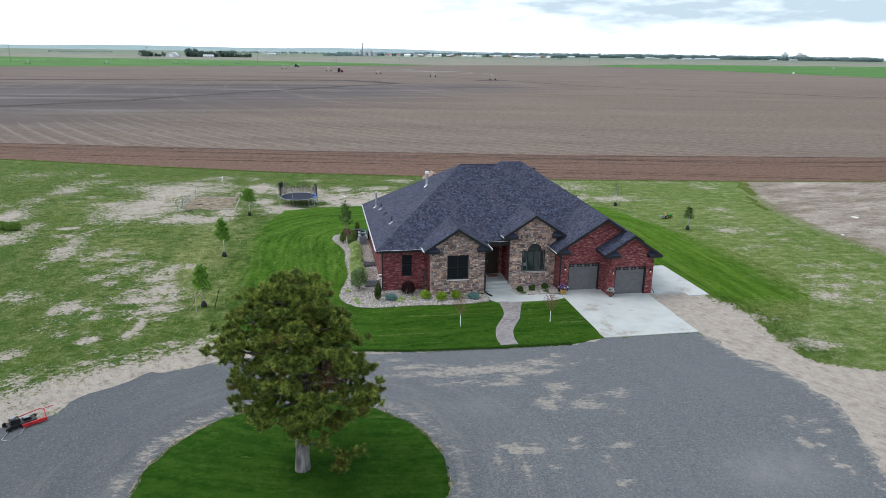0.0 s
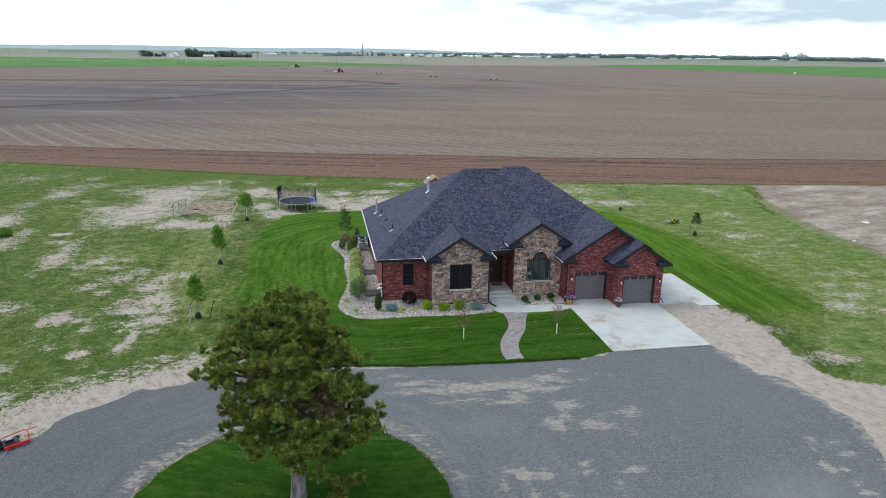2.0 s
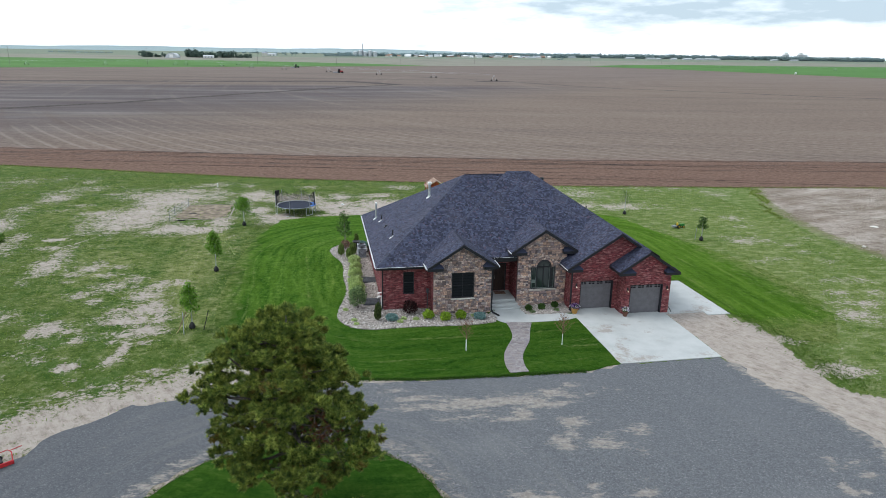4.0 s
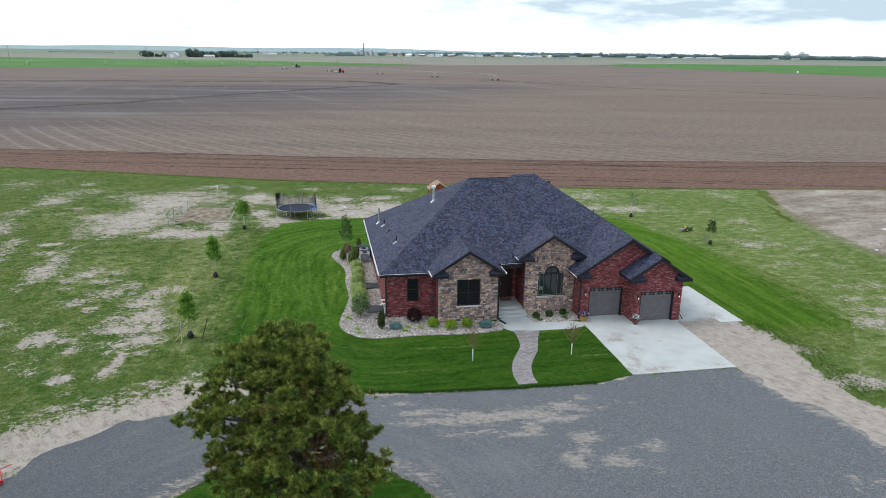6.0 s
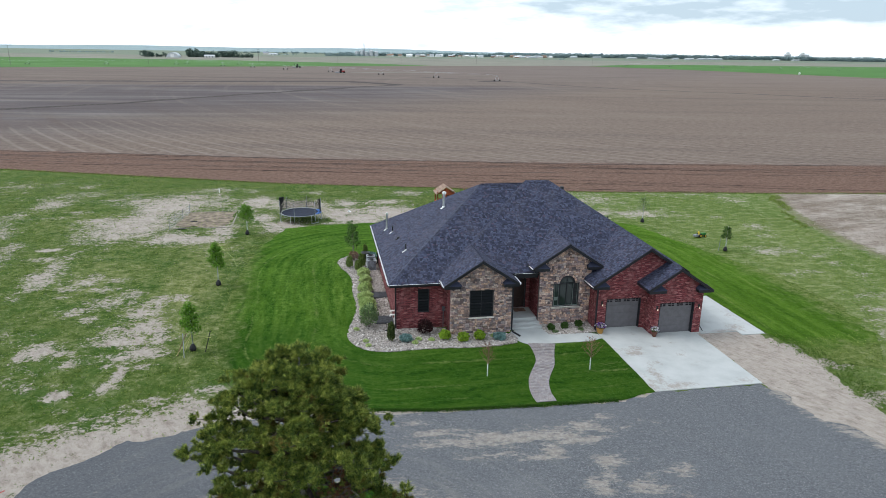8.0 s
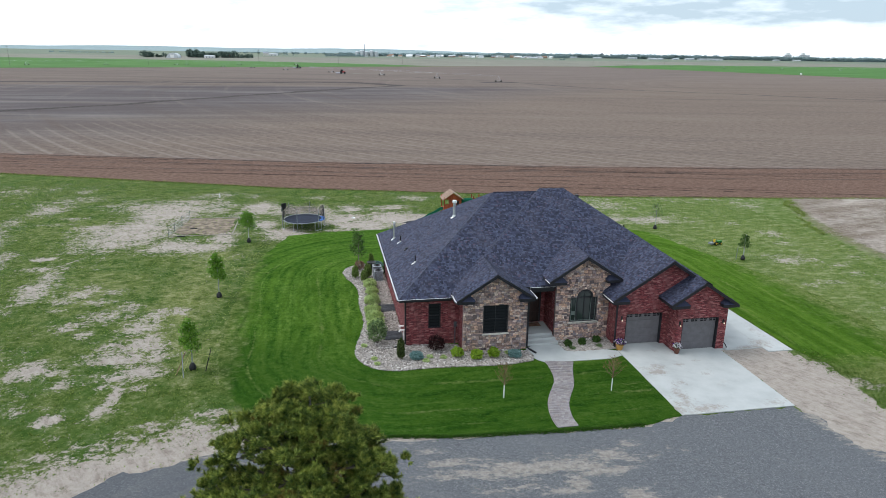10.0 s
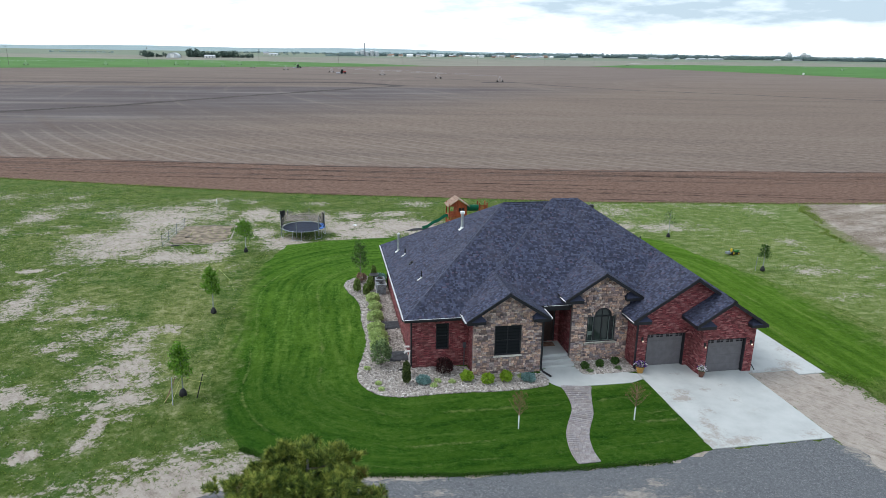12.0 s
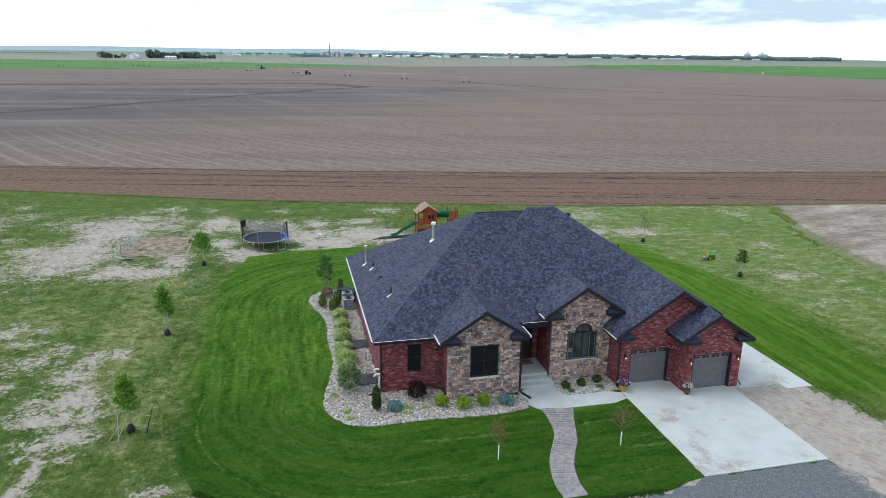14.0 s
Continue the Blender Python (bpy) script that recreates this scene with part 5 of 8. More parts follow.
cap_line((12.3, 7.1, 8.39), (19.65, -0.25, 3.66))
cap_line((-0.5, 14.7, 3.33), (7.1, 7.1, 8.19))


def gable_roof(xr, zr, xl, xq, yf, back_l, back_r, ridge_back):
    """Two slopes from a ridge at xr that runs back from yf; the backs end in valleys."""
    roof_plane([(xl, yf), (xr, yf), (xr, ridge_back), (xl, back_l)], lambda x, y: zr - PITCH * (xr - x))
    roof_plane([(xr, yf), (xq, yf), (xq, back_r), (xr, ridge_back)], lambda x, y: zr - PITCH * (x - xr))
    cap_line((xr, yf, zr + 0.03), (xr, ridge_back, zr + 0.03), 0.13)
    for x in (xl, xq):            # rake boards
        z = zr - PITCH * abs(xr - x)
        Geo().prism([(xr, yf - 0.03, zr - 0.02), (x, yf - 0.03, z - 0.02), (x, yf - 0.03, z - 0.19), (xr, yf - 0.03, zr - 0.19)], (0, 0.05, 0)).put("rake_board", M_trim, parent=roof)


def eave_return(x0, x1, y0, y1, z):
    """The boxed foot of a gable with its own small hipped cap."""
    g = Geo().box(x0, x1, y0, y1, z - 0.2, z)
    mx0, mx1 = x0 + 0.12, x1 - 0.12
    g.add([(x0 - 0.04, y0 - 0.04, z), (x1 + 0.04, y0 - 0.04, z), (x1 + 0.04, y1, z), (x0 - 0.04, y1, z), (mx0 + 0.12, y1, z + 0.26), (mx1 - 0.12, y1, z + 0.26)],
          [(0, 1, 5, 4), (1, 2, 5), (0, 4, 3), (3, 2, 1, 0), (2, 3, 4, 5)], 1)
    g.put("eave_return", M_trim, M_shingle, parent=roof)


gable_roof(5.24, 5.1, 2.8, 7.68, -1.85, -0.1, -0.35, 2.3)
gable_roof(11.22, 5.71, 8.82, 13.63, -1.0, 0.6, 0.6, 3.0)
gable_roof(16.2, 5.67, 12.45, 20.1, -2.42, -0.8, 3.0, 2.95)
gable_roof(17.76, 4.65, 15.65, 20.12, -3.68, -1.9, -2.0, -1.9)
eave_return(2.85, 3.9, -1.84, -1.43, 3.5)
eave_return(6.7, 7.63, -1.84, -1.43, 3.5)
eave_return(8.9, 9.95, -0.99, -0.58, 4.12)
eave_return(12.62, 13.6, -0.99, -0.58, 4.12)
eave_return(12.5, 13.55, -2.41, -1.95, 3.2)
eave_return(15.7, 16.85, -3.67, -3.25, 3.22)
eave_return(19.1, 20.05, -3.67, -3.25, 3.15)


def gutter(a, b, z, out):
    """A black half-box gutter with a pale inside, from a to b in plan; out points away from the wall."""
    (x0, y0), (x1, y1) = a, b
    ox, oy = out
    sec = [(0.0, 0.0), (0.0, -0.1), (0.12, -0.1), (0.12, 0.015), (0.08, 0.02), (0.08, -0.06), (0.015, -0.06), (0.015, 0.0)]
    g = Geo()
    n = len(sec)
    v = [(x0 + ox * s, y0 + oy * s, z + t) for s, t in sec] + [(x1 + ox * s, y1 + oy * s, z + t) for s, t in sec]
    for i in range(n):
        j = (i + 1) % n
        g.add([v[i], v[j], v[n + j], v[n + i]], [(0, 1, 2, 3)], 1 if i in (3, 4, 5, 6) else 0)
    g.add(v[:n], [tuple(range(n))]).add(v[n:], [tuple(range(n))])
    g.put("gutter", M_trim, M_gutter, parent=roof, label="black gutter with pale lining")


gutter((-0.5, -0.5), (-0.5, 14.7), 3.3, (-1, 0))
gutter((-0.5, -0.5), (2.72, -0.5), 3.3, (0, -1))
gutter((2.8, -1.85), (2.8, -0.6), 3.5, (-1, 0))
gutter((7.68, -1.85), (7.68, -0.4), 3.5, (1, 0))
gutter((7.8, -0.25), (9.45, -0.25), 3.62, (0, -1))
gutter((8.82, -1.0), (8.82, -0.3), 4.13, (-1, 0))
gutter((12.45, -2.42), (12.45, -1.0), 3.21, (-1, 0))


def downspout(x, y, z, foot):
    g = Geo().box(x - 0.045, x + 0.045, y - 0.045, y + 0.045, 0.22, z)
    g.tube([(x, y, 0.24), (x + foot[0] * 0.2, y + foot[1] * 0.2, 0.12), (x + foot[0], y + foot[1], 0.1)], 0.06, 6)
    g.put("downspout", M_trim, parent=house, label="black downspout")


downspout(-0.06, -0.06, 3.2, (-0.7, -0.2))
downspout(7.37, -1.5, 3.4, (0.35, -0.8))
downspout(12.93, -2.02, 3.1, (0.0, -0.15))
downspout(-0.06, 14.1, 3.2, (-0.3, 0))


def window(x0, x1, z0, z1, y, bars_x=(), bars_z=(), sill=True, glass=None, inset=0.09):
    """A window in a wall facing -y: frame, pane, bars and sill."""
    w = new("window")
    w.parent = house
    f = 0.06
    g = Geo().box(x0, x0 + f, y + inset - 0.03, y + inset + 0.05, z0, z1).box(x1 - f, x1, y + inset - 0.03, y + inset + 0.05, z0, z1)
    g.box(x0 + f, x1 - f, y + inset - 0.03, y + inset + 0.05, z0, z0 + f).box(x0 + f, x1 - f, y + inset - 0.03, y + inset + 0.05, z1 - f, z1)
    for b in bars_x:
        g.box(b - 0.025, b + 0.025, y + inset - 0.02, y + inset + 0.04, z0 + f, z1 - f)
    for b in bars_z:
        g.box(x0 + f, x1 - f, y + inset - 0.015, y + inset + 0.035, b - 0.02, b + 0.02)
    g.put("frame", M_trim, parent=w)
    Geo().box(x0 + f, x1 - f, y + inset + 0.012, y + inset + 0.022, z0 + f, z1 - f).put("pane", glass or M_glass, parent=w)
    if sill:
        Geo().box(x0 - 0.08, x1 + 0.08, y - 0.08, y + 0.06, z0 - 0.09, z0 - 0.004).put("sill", M_sill, parent=w)
    return tagged(w, "dark-framed window with dark glass")


w0 = window(*W0, 0.0, bars_z=(1.95,), sill=False)
w1 = window(*W1, -1.43, bars_x=(5.325,), bars_z=(2.1,))
for w, (x0, x1, z0, z1), y in ((w0, W0, 0.0), (w1, W1, -1.43)):
    slat = Geo().box(x0 + 0.09, x1 - 0.09, y + 0.094, y + 0.1, 0.0, 0.07).mesh("blind_slat", M_blind)
    for k in range(int((z1 - z0 - 0.2) / 0.2)):
        ob = new("blind_slat", slat)
        ob.parent = w
        ob.location = (0, 0, z0 + 0.13 + k * 0.2)
w2 = window(*W2, -0.58, bars_x=(11.36,), bars_z=(), glass=M_clear)
for bx in (10.86, 11.86):
    Geo().box(bx - 0.045, bx + 0.045, -0.545, -0.45, W2[2] + 0.06, W2[3]).put("mullion", M_trim, parent=w2)
for bx, wd in ((10.79, 0.014), (11.79, 0.02), (10.5, 0.012), (12.1, 0.014)):
    Geo().box(bx - wd, bx + wd, -0.55, -0.53, W2[2] + 0.08, W2[3] - 0.05).put("sash_edge", M_mullion, parent=w2, label="grey-green sash edge")
Geo().box(10.48, 12.14, -0.55, -0.53, W2[2] + 0.05, W2[2] + 0.085).put("sash_edge", M_mullion, parent=w2, label="grey-green sash edge")
Geo().box(10.88, 11.84, -0.55, -0.53, W2[3] - 0.03, W2[3] + 0.02).put("transom", M_trim, parent=w2)
g = Geo()
cx, r, zz = ARCH
for k in range(14):
    a, b = math.pi * k / 14, math.pi * (k + 1) / 14
    ring = [(cx + q * math.cos(t), -0.6, zz + q * math.sin(t)) for q, t in ((r - 0.05, a), (r + 0.045, a), (r + 0.045, b), (r - 0.05, b))]
    g.prism(ring, (0, 0.14, 0))
g.box(cx - 0.02, cx + 0.02, -0.52, -0.47, zz, zz + r - 0.04)
g.put("arch_frame", M_trim, parent=w2)
Geo().prism([(cx + (r - 0.05) * math.cos(math.pi * k / 14), -0.5, zz + (r - 0.05) * math.sin(math.pi * k / 14)) for k in range(15)], (0, 0.01, 0)).put("arch_pane", M_clear, parent=w2)
for k in range(5):
    Geo().box(11.91, 12.08, -0.5, -0.485, 1.42 + k * 0.29, 1.42 + k * 0.29 + 0.2).put("blind", M_black, parent=w2)
Geo().box(10.53, 10.78, -0.5, -0.487, 1.7, 1.95).put("curtain_edge", M_mullion, parent=w2, label="pale shape behind the glass")
Geo().box(10.3, 12.32, -0.66, -0.6, 1.16, 1.24).put("ledge", M_sill, parent=w2)
# small basement light on the side wall
w3 = new("window")
w3.parent = house
Geo().box(0.08, 0.14, 6.0, 6.9, 1.7, 2.5).put("frame", M_trim, parent=w3)
Geo().box(0.06, 0.075, 6.08, 6.82, 1.78, 2.42).put("pane", M_glass, parent=w3)
tagged(w3, "small dark side window")


def garage_door(d, y, soldier=True):
    x0, x1, z0, z1 = d
    door = new("garage_door")
    door.parent = house
    n = 4
    h = (z1 - z0) / n
    for i in range(n):
        g = Geo().box(x0, x1, y, y + 0.05, z0 + i * h + 0.004, z0 + (i + 1) * h - 0.004)
        if i < n - 1:
            for k in range(4):
                a = x0 + (x1 - x0) * (k + 0.12) / 4
                b = x0 + (x1 - x0) * (k + 0.88) / 4
                g.box(a, b, y - 0.004, y, z0 + i * h + 0.1, z0 + (i + 1) * h - 0.1)
        g.put("panel", M_garage, parent=door)
    for k in range(4):
        a = x0 + (x1 - x0) * (k + 0.16) / 4
        b = x0 + (x1 - x0) * (k + 0.84) / 4
        lite = Geo().box(a, b, y - 0.014, y - 0.002, z1 - h + 0.24, z1 - 0.1).put("light", M_doorlight, parent=door, label="small dark window light")
        Geo().box((a + b) / 2 - 0.02, (a + b) / 2 + 0.02, y - 0.022, y - 0.014, z1 - h + 0.24, z1 - 0.1).box(a, b, y - 0.022, y - 0.014, z1 - h / 2 + 0.06, z1 - h / 2 + 0.085).put("muntin", M_garage, parent=lite)
    yo = y - 0.26
    Geo().box(x0 - 0.02, x0 + 0.06, yo + 0.04, y, z0, z1).put("jamb", M_trim, parent=door)
    Geo().box(x1 - 0.06, x1 + 0.02, yo + 0.04, y, z0, z1).put("jamb", M_trim, parent=door)
    Geo().box(x0 + 0.06, x1 - 0.06, yo + 0.06, y, z1 - 0.05, z1).put("head", M_trim, parent=door)
    return tagged(door, "grey panelled garage door")


garage_door(D1, -1.70)
garage_door(D2, -3.0)


def soldier_course(x0, x1, z, y):
    for i in range(int((x1 - x0) / 0.078)):
        ob = new("brick", soldier_mesh)
        ob.location = (x0 + i * 0.078, y, z)
        ob.parent = soldier_wall


soldier_mesh = Geo().box(0.004, 0.072, -0.012, 0.03, 0.0, 0.2).mesh("soldier_brick", M_brick)
soldier_wall = Geo().box(13.62, 16.06, -1.955, -1.94, 2.165, 2.37).put("lintel", M_mortar, parent=house, label="soldier course over the garage door")
soldier_course(13.5, 16.15, 2.17, -1.96)
soldier_wall = Geo().box(16.72, 19.16, -3.255, -3.24, 2.205, 2.41).put("lintel", M_mortar, parent=house, label="soldier course over the garage door")
soldier_course(16.62, 19.26, 2.21, -3.26)

front_door = new("front_door")
front_door.parent = house
Geo().box(8.15, 8.23, 1.6, 1.72, 0.48, 2.62).box(9.12, 9.2, 1.6, 1.72, 0.48, 2.62).box(8.23, 9.12, 1.6, 1.72, 2.54, 2.62).put("frame", M_trim, parent=front_door)
Geo().box(8.23, 9.12, 1.66, 1.7, 0.5, 2.54).box(8.36, 8.99, 1.645, 1.66, 0.65, 1.2).box(8.36, 8.99, 1.645, 1.66, 1.35, 2.4).put("leaf", wood_material("dark_door_wood", (0.014, 0.008, 0.007), (0.035, 0.017, 0.013)), parent=front_door)
Geo().tube([(8.32, 1.62, 1.4), (8.32, 1.58, 1.42), (8.32, 1.58, 1.62), (8.32, 1.62, 1.64)], 0.014, 6).put("handle", M_steel, parent=front_door)
tagged(front_door, "dark wooden front door in a deep porch")

for x, y in ((13.3, -1.95), (16.52, -3.25), (19.45, -3.25)):
    lamp = new("wall_lamp")
    lamp.parent = house
    Geo().box(x - 0.05, x + 0.05, y - 0.03, y, 1.78, 2.05).tube([(x, y - 0.02, 2.0), (x, y - 0.14, 2.03), (x, y - 0.14, 1.95)], 0.016, 6).put("bracket", M_black, parent=lamp)
    Geo().lathe((x, y - 0.14, 1.76), [(0.02, 0.0), (0.036, 0.02), (0.034, 0.07), (0.016, 0.1)], 10).put("lamp_glass", M_hotglass, parent=lamp)
    tagged(lamp, "black wall lantern with lit warm glass")


def vent(x, y, top, r, lab, boot=True, mat=None):
    z = zL(x, y)
    v = new("roof_vent")
    v.parent = house
    Geo().tube([(x, y, z - 0.1), (x, y, top)], r, 12).put("pipe", mat or M_galv, parent=v)
    if boot:
        e = Vector((1, 0, PITCH)).normalized()
        c = Vector((x, y, z)) + Vector((-0.16, 0, -0.16 * PITCH + 0.04))
        pts = [c + e * a + Vector((0, b, 0.0)) for a, b in ((-0.1, -r * 1.5), (0.1, -r * 1.5), (0.1, r * 1.5), (-0.1, r * 1.5))]
        Geo().prism([tuple(p) for p in pts], (0, 0, -0.03)).put("boot", M_white, parent=v)
        Geo().lathe((x, y, z - 0.05), [(r * 1.7, 0.0), (r * 1.15, 0.14)], 12).put("collar", M_white, parent=v)
    tagged(v, lab)
    return v


v = vent(4.4, 7.45, 7.42, 0.1, "galvanised flue pipe with white boot")
Geo().lathe((4.4, 7.45, 7.42), [(0.1, 0.0), (0.16, 0.02), (0.16, 0.16), (0.1, 0.2)], 14).put("cap", M_white, parent=v)
v = vent(0.48, 11.1, 5.12, 0.075, "galvanised flue pipe with white boot")
Geo().lathe((0.48, 11.1, 5.12), [(0.075, 0.0), (0.11, 0.02), (0.11, 0.1), (0.06, 0.14)], 14).put("cap", M_white, parent=v)
vent(0.76, 9.47, 4.55, 0.045, "black plumbing vent pipe", mat=M_black)
vent(1.07, 3.7, 4.8, 0.045, "black plumbing vent pipe", mat=M_black)
low_vent = Geo().lathe((0.94, 7.12, 4.18), [(0.11, 0.0), (0.11, 0.12), (0.07, 0.17)], 12).put("roof_vent", M_black, parent=house, label="low black roof vent")
Geo().lathe((0.86, 7.12, 4.1), [(0.14, 0.0), (0.13, 0.1)], 12).put("collar", M_black, parent=low_vent)
Geo().lathe((13.7, 7.9, 7.42), [(0.16, 0.0), (0.16, 0.15), (0.22, 0.2), (0.12, 0.32)], 14).put("roof_vent", M_black, parent=house, label="black turbine roof vent")
Geo().tube([(18.2, 9.0, 4.45), (18.2, 9.0, 5.0)], 0.05, 8).put("roof_vent", M_black, parent=house, label="black plumbing vent pipe")
# meter box and conduit by the stone gable
Geo().box(3.0, 3.17, -0.12, 0.0, 1.2, 1.5).tube([(3.08, -0.07, 0.0), (3.08, -0.07, 1.2)], 0.03, 6).put("meter_box", M_well, parent=house, label="grey electric meter box")
Geo().tube([(-0.02, 1.05, 0.95), (-0.25, 1.05, 0.95), (-0.3, 1.05, 0.9)], 0.06, 8).tube([(-0.02, 0.7, 0.8), (-0.3, 0.7, 0.8), (-0.36, 0.7, 0.7)], 0.06, 8).tube([(-0.02, 0.75, 0.8), (-0.06, 0.75, 0.4), (-0.06, 0.75, 0.1)], 0.05, 8).put("flue_elbow", M_white, parent=house, label="white plastic furnace flues")
Geo().box(19.7, 19.8, -3.1, -2.85, 0.5, 0.7).tube([(19.76, -3.0, 0.5), (19.95, -3.1, 0.2), (20.0, -3.2, 0.05)], 0.03, 6).put("hose_bib", M_black, parent=house)

# ---- paving ----
porch = Geo().box(7.31, 9.44, -0.3, 1.59, 0.0, 0.48).box(7.31, 9.5, -0.72, -0.3, 0.0, 0.33).box(7.31, 9.56, -1.14, -0.72, 0.0, 0.18).put("porch_steps", M_concrete)
tagged(porch, "broad concrete porch with three steps", "steps", kind="structure")
walkway = sheet("concrete_walk", smooth_outline([(7.31, -1.14), (9.6, -1.14), (9.6, -1.6), (9.7, -2.28), (10.2, -2.32), (12.9, -2.32), (12.9, -3.6), (9.6, -3.6), (8.0, -3.55), (7.6, -3.2), (7.31, -2.6)], 1), 0.055, M_concrete, 0.06)
tagged(walkway, "pale concrete walk from the porch to the driveway", "path", kind="structure")


def drive_dirt(x, y):
    return 0.25 + blob_mask(x, y, [(13.9, -5.75, 0.6, 0.35, 0.62), (14.0, -8.7, 0.45, 1.2, 0.48), (14.4, -10.0, 0.8, 0.4, 0.56), (15.7, -4.9, 0.35, 0.3, 0.4), (17.1, -5.9, 0.2, 0.2, 0.4), (13.2, -9.8, 0.5, 0.6, 0.45), (21.6, -3.4, 1.6, 0.35, 0.5), (23.4, -1.0, 0.5, 1.5, 0.3), (20.4, -1.5, 0.4, 0.8, 0.3), (14.1, -5.2, 0.9, 0.5, 0.45), (14.4, -7.2, 0.7, 0.5, 0.32), (13.5, -9.5, 0.6, 1.0, 0.42), (14.9, -9.9, 1.2, 0.5, 0.4), (16.6, -6.3, 0.5, 0.4, 0.3), (17.1, -4.6, 0.5, 0.25, 0.3), (22.6, -2.9, 0.8, 0.6, 0.5), (15.2, -2.9, 0.6, 0.3, 0.25), (18.6, -9.9, 1.0, 0.5, 0.35)])


for (x0, x1, y0, y1) in ((12.95, 16.178, -10.4, -3.408), (16.184, 19.42, -10.4, -3.408), (12.95, 16.3, -3.4, -1.72), (16.308, 19.7, -3.4, -3.02), (19.75, 22.312, -3.5, 3.0), (22.32, 24.0, -4.1, 3.0)):
    slab = gridded("driveway_slab", np.linspace(x0, x1, 24), np.linspace(y0, y1, 36), 0.05, M_concrete, {"dirt": drive_dirt})
    Geo().box(x0, x1, y0, y1, 0.0, 0.046).put("slab_edge", M_concrete, parent=slab)
    tagged(slab, "pale concrete driveway slab with dirt stains", "driveway", kind="structure")
mat_ob = Geo().box(8.25, 9.05, 0.85, 1.45, 0.483, 0.5).put("door_mat", M_twig)
tagged(mat_ob, "brown coir door mat before the front door", "mat")

# paver path: rows of blocks across a curved band
path_bed = thing("paver_path", "curving path of mottled grey pavers between lawn halves", "path", kind="structure")
P_MID = [(8.75, -3.6), (8.45, -5.0), (8.1, -6.2), (7.45, -7.4), (7.0, -8.4), (6.75, -9.6), (6.75, -10.5)]


def along(pts, t):
    t = min(max(t, 0), 0.99999) * (len(pts) - 1)
    i = int(t)
    u = t - i
    p0, p1, p2, p3 = (Vector(pts[max(0, min(len(pts) - 1, i + k))]) for k in (-1, 0, 1, 2))
    return 0.5 * ((2 * p1) + (p2 - p0) * u + (2 * p0 - 5 * p1 + 4 * p2 - p3) * u * u + (3 * p1 - p0 - 3 * p2 + p3) * u ** 3)


edge_l, edge_r = [], []
for i in range(33):
    p, q = along(P_MID, i / 32), along(P_MID, min(1, i / 32 + 0.01))
    d = (q - p).normalized() if (q - p).length > 1e-6 else Vector((0, -1))
    s = Vector((-d.y, d.x))
    half = 0.52 + 0.32 * max(0, 1 - i / 9) ** 2
    edge_l.append(p + s * (half + 0.04))
    edge_r.append(p - s * (half + 0.04))
bed_s = sheet("path_bed", [tuple(p) for p in edge_l + list(reversed(edge_r))], 0.034, M_joint)
bed_s.parent = path_bed
paver_meshes = []
for k in range(3):
    g = Geo()
    b = 0.012
    g.add([(-0.5, -0.5, 0), (0.5, -0.5, 0), (0.5, 0.5, 0), (-0.5, 0.5, 0), (-0.5, -0.5, 0.6), (0.5, -0.5, 0.6), (0.5, 0.5, 0.6), (-0.5, 0.5, 0.6), (-0.45, -0.45, 1), (0.45, -0.45, 1), (0.45, 0.45, 1), (-0.45, 0.45, 1)],
          [(0, 1, 5, 4), (1, 2, 6, 5), (2, 3, 7, 6), (3, 0, 4, 7), (4, 5, 9, 8), (5, 6, 10, 9), (6, 7, 11, 10), (7, 4, 8, 11), (8, 9, 10, 11)])
    paver_meshes.append(g.mesh("paver", M_paver))
length, t, rows = 7.3, 0.0, 0
while t < 1.0:
    p, q = along(P_MID, t), along(P_MID, min(1, t + 0.01))
    d = (q - p).normalized() if (q - p).length > 1e-6 else Vector((0, -1))
    s = Vector((-d.y, d.x))
    half = 0.52 + 0.32 * max(0, 1 - t * 32 / 9) ** 2
    a, deep = -half, 0.165
    while a < half - 0.05:
        w = min(random.choice((0.16, 0.22, 0.27)), half - a)
        if half - a - w < 0.1:
            w = half - a
        ob = new("paver", random.choice(paver_meshes))
        ob.parent = path_bed
        c = p + s * (a + w / 2)
        ob.location = (c.x, c.y, 0.034)
        ob.rotation_euler = (0, 0, math.atan2(s.y, s.x) + random.uniform(-0.05, 0.05))
        ob.scale = (w - 0.007, deep - 0.007, random.uniform(0.03, 0.038))
        a += w
    t += deep / length
    rows += 1

# rock beds
BED1 = [(-0.1, 17.1), (-1.2, 17.0), (-2.3, 16.8), (-3.4, 15.6), (-3.3, 13.8), (-2.5, 11.7), (-2.35, 9.5), (-2.5, 7.5), (-2.3, 4.4), (-2.6, 2.3), (-3.15, 0.2), (-3.2, -1.3), (-2.5, -2.7), (-1.2, -3.35), (0.8, -3.25), (2.8, -3.3), (4.8, -3.5), (6.6, -3.35), (7.5, -3.1), (7.28, -1.5), (3.3, -1.5), (3.25, -0.05), (-0.05, -0.05), (-0.05, 14.2)]
BED2 = [(9.6, -0.65), (12.95, -0.65), (12.95, -2.3), (10.4, -2.3), (9.72, -2.2), (9.62, -1.5)]
rock_shape = []
bm = bmesh.new()
bmesh.ops.create_icosphere(bm, subdivisions=1, radius=1.0)
for f in bm.faces:
    rock_shape.append([v.index for v in f.verts])
rock_v = np.array([v.co[:] for v in bm.verts])
bm.free()
rock_f = np.array(rock_shape)


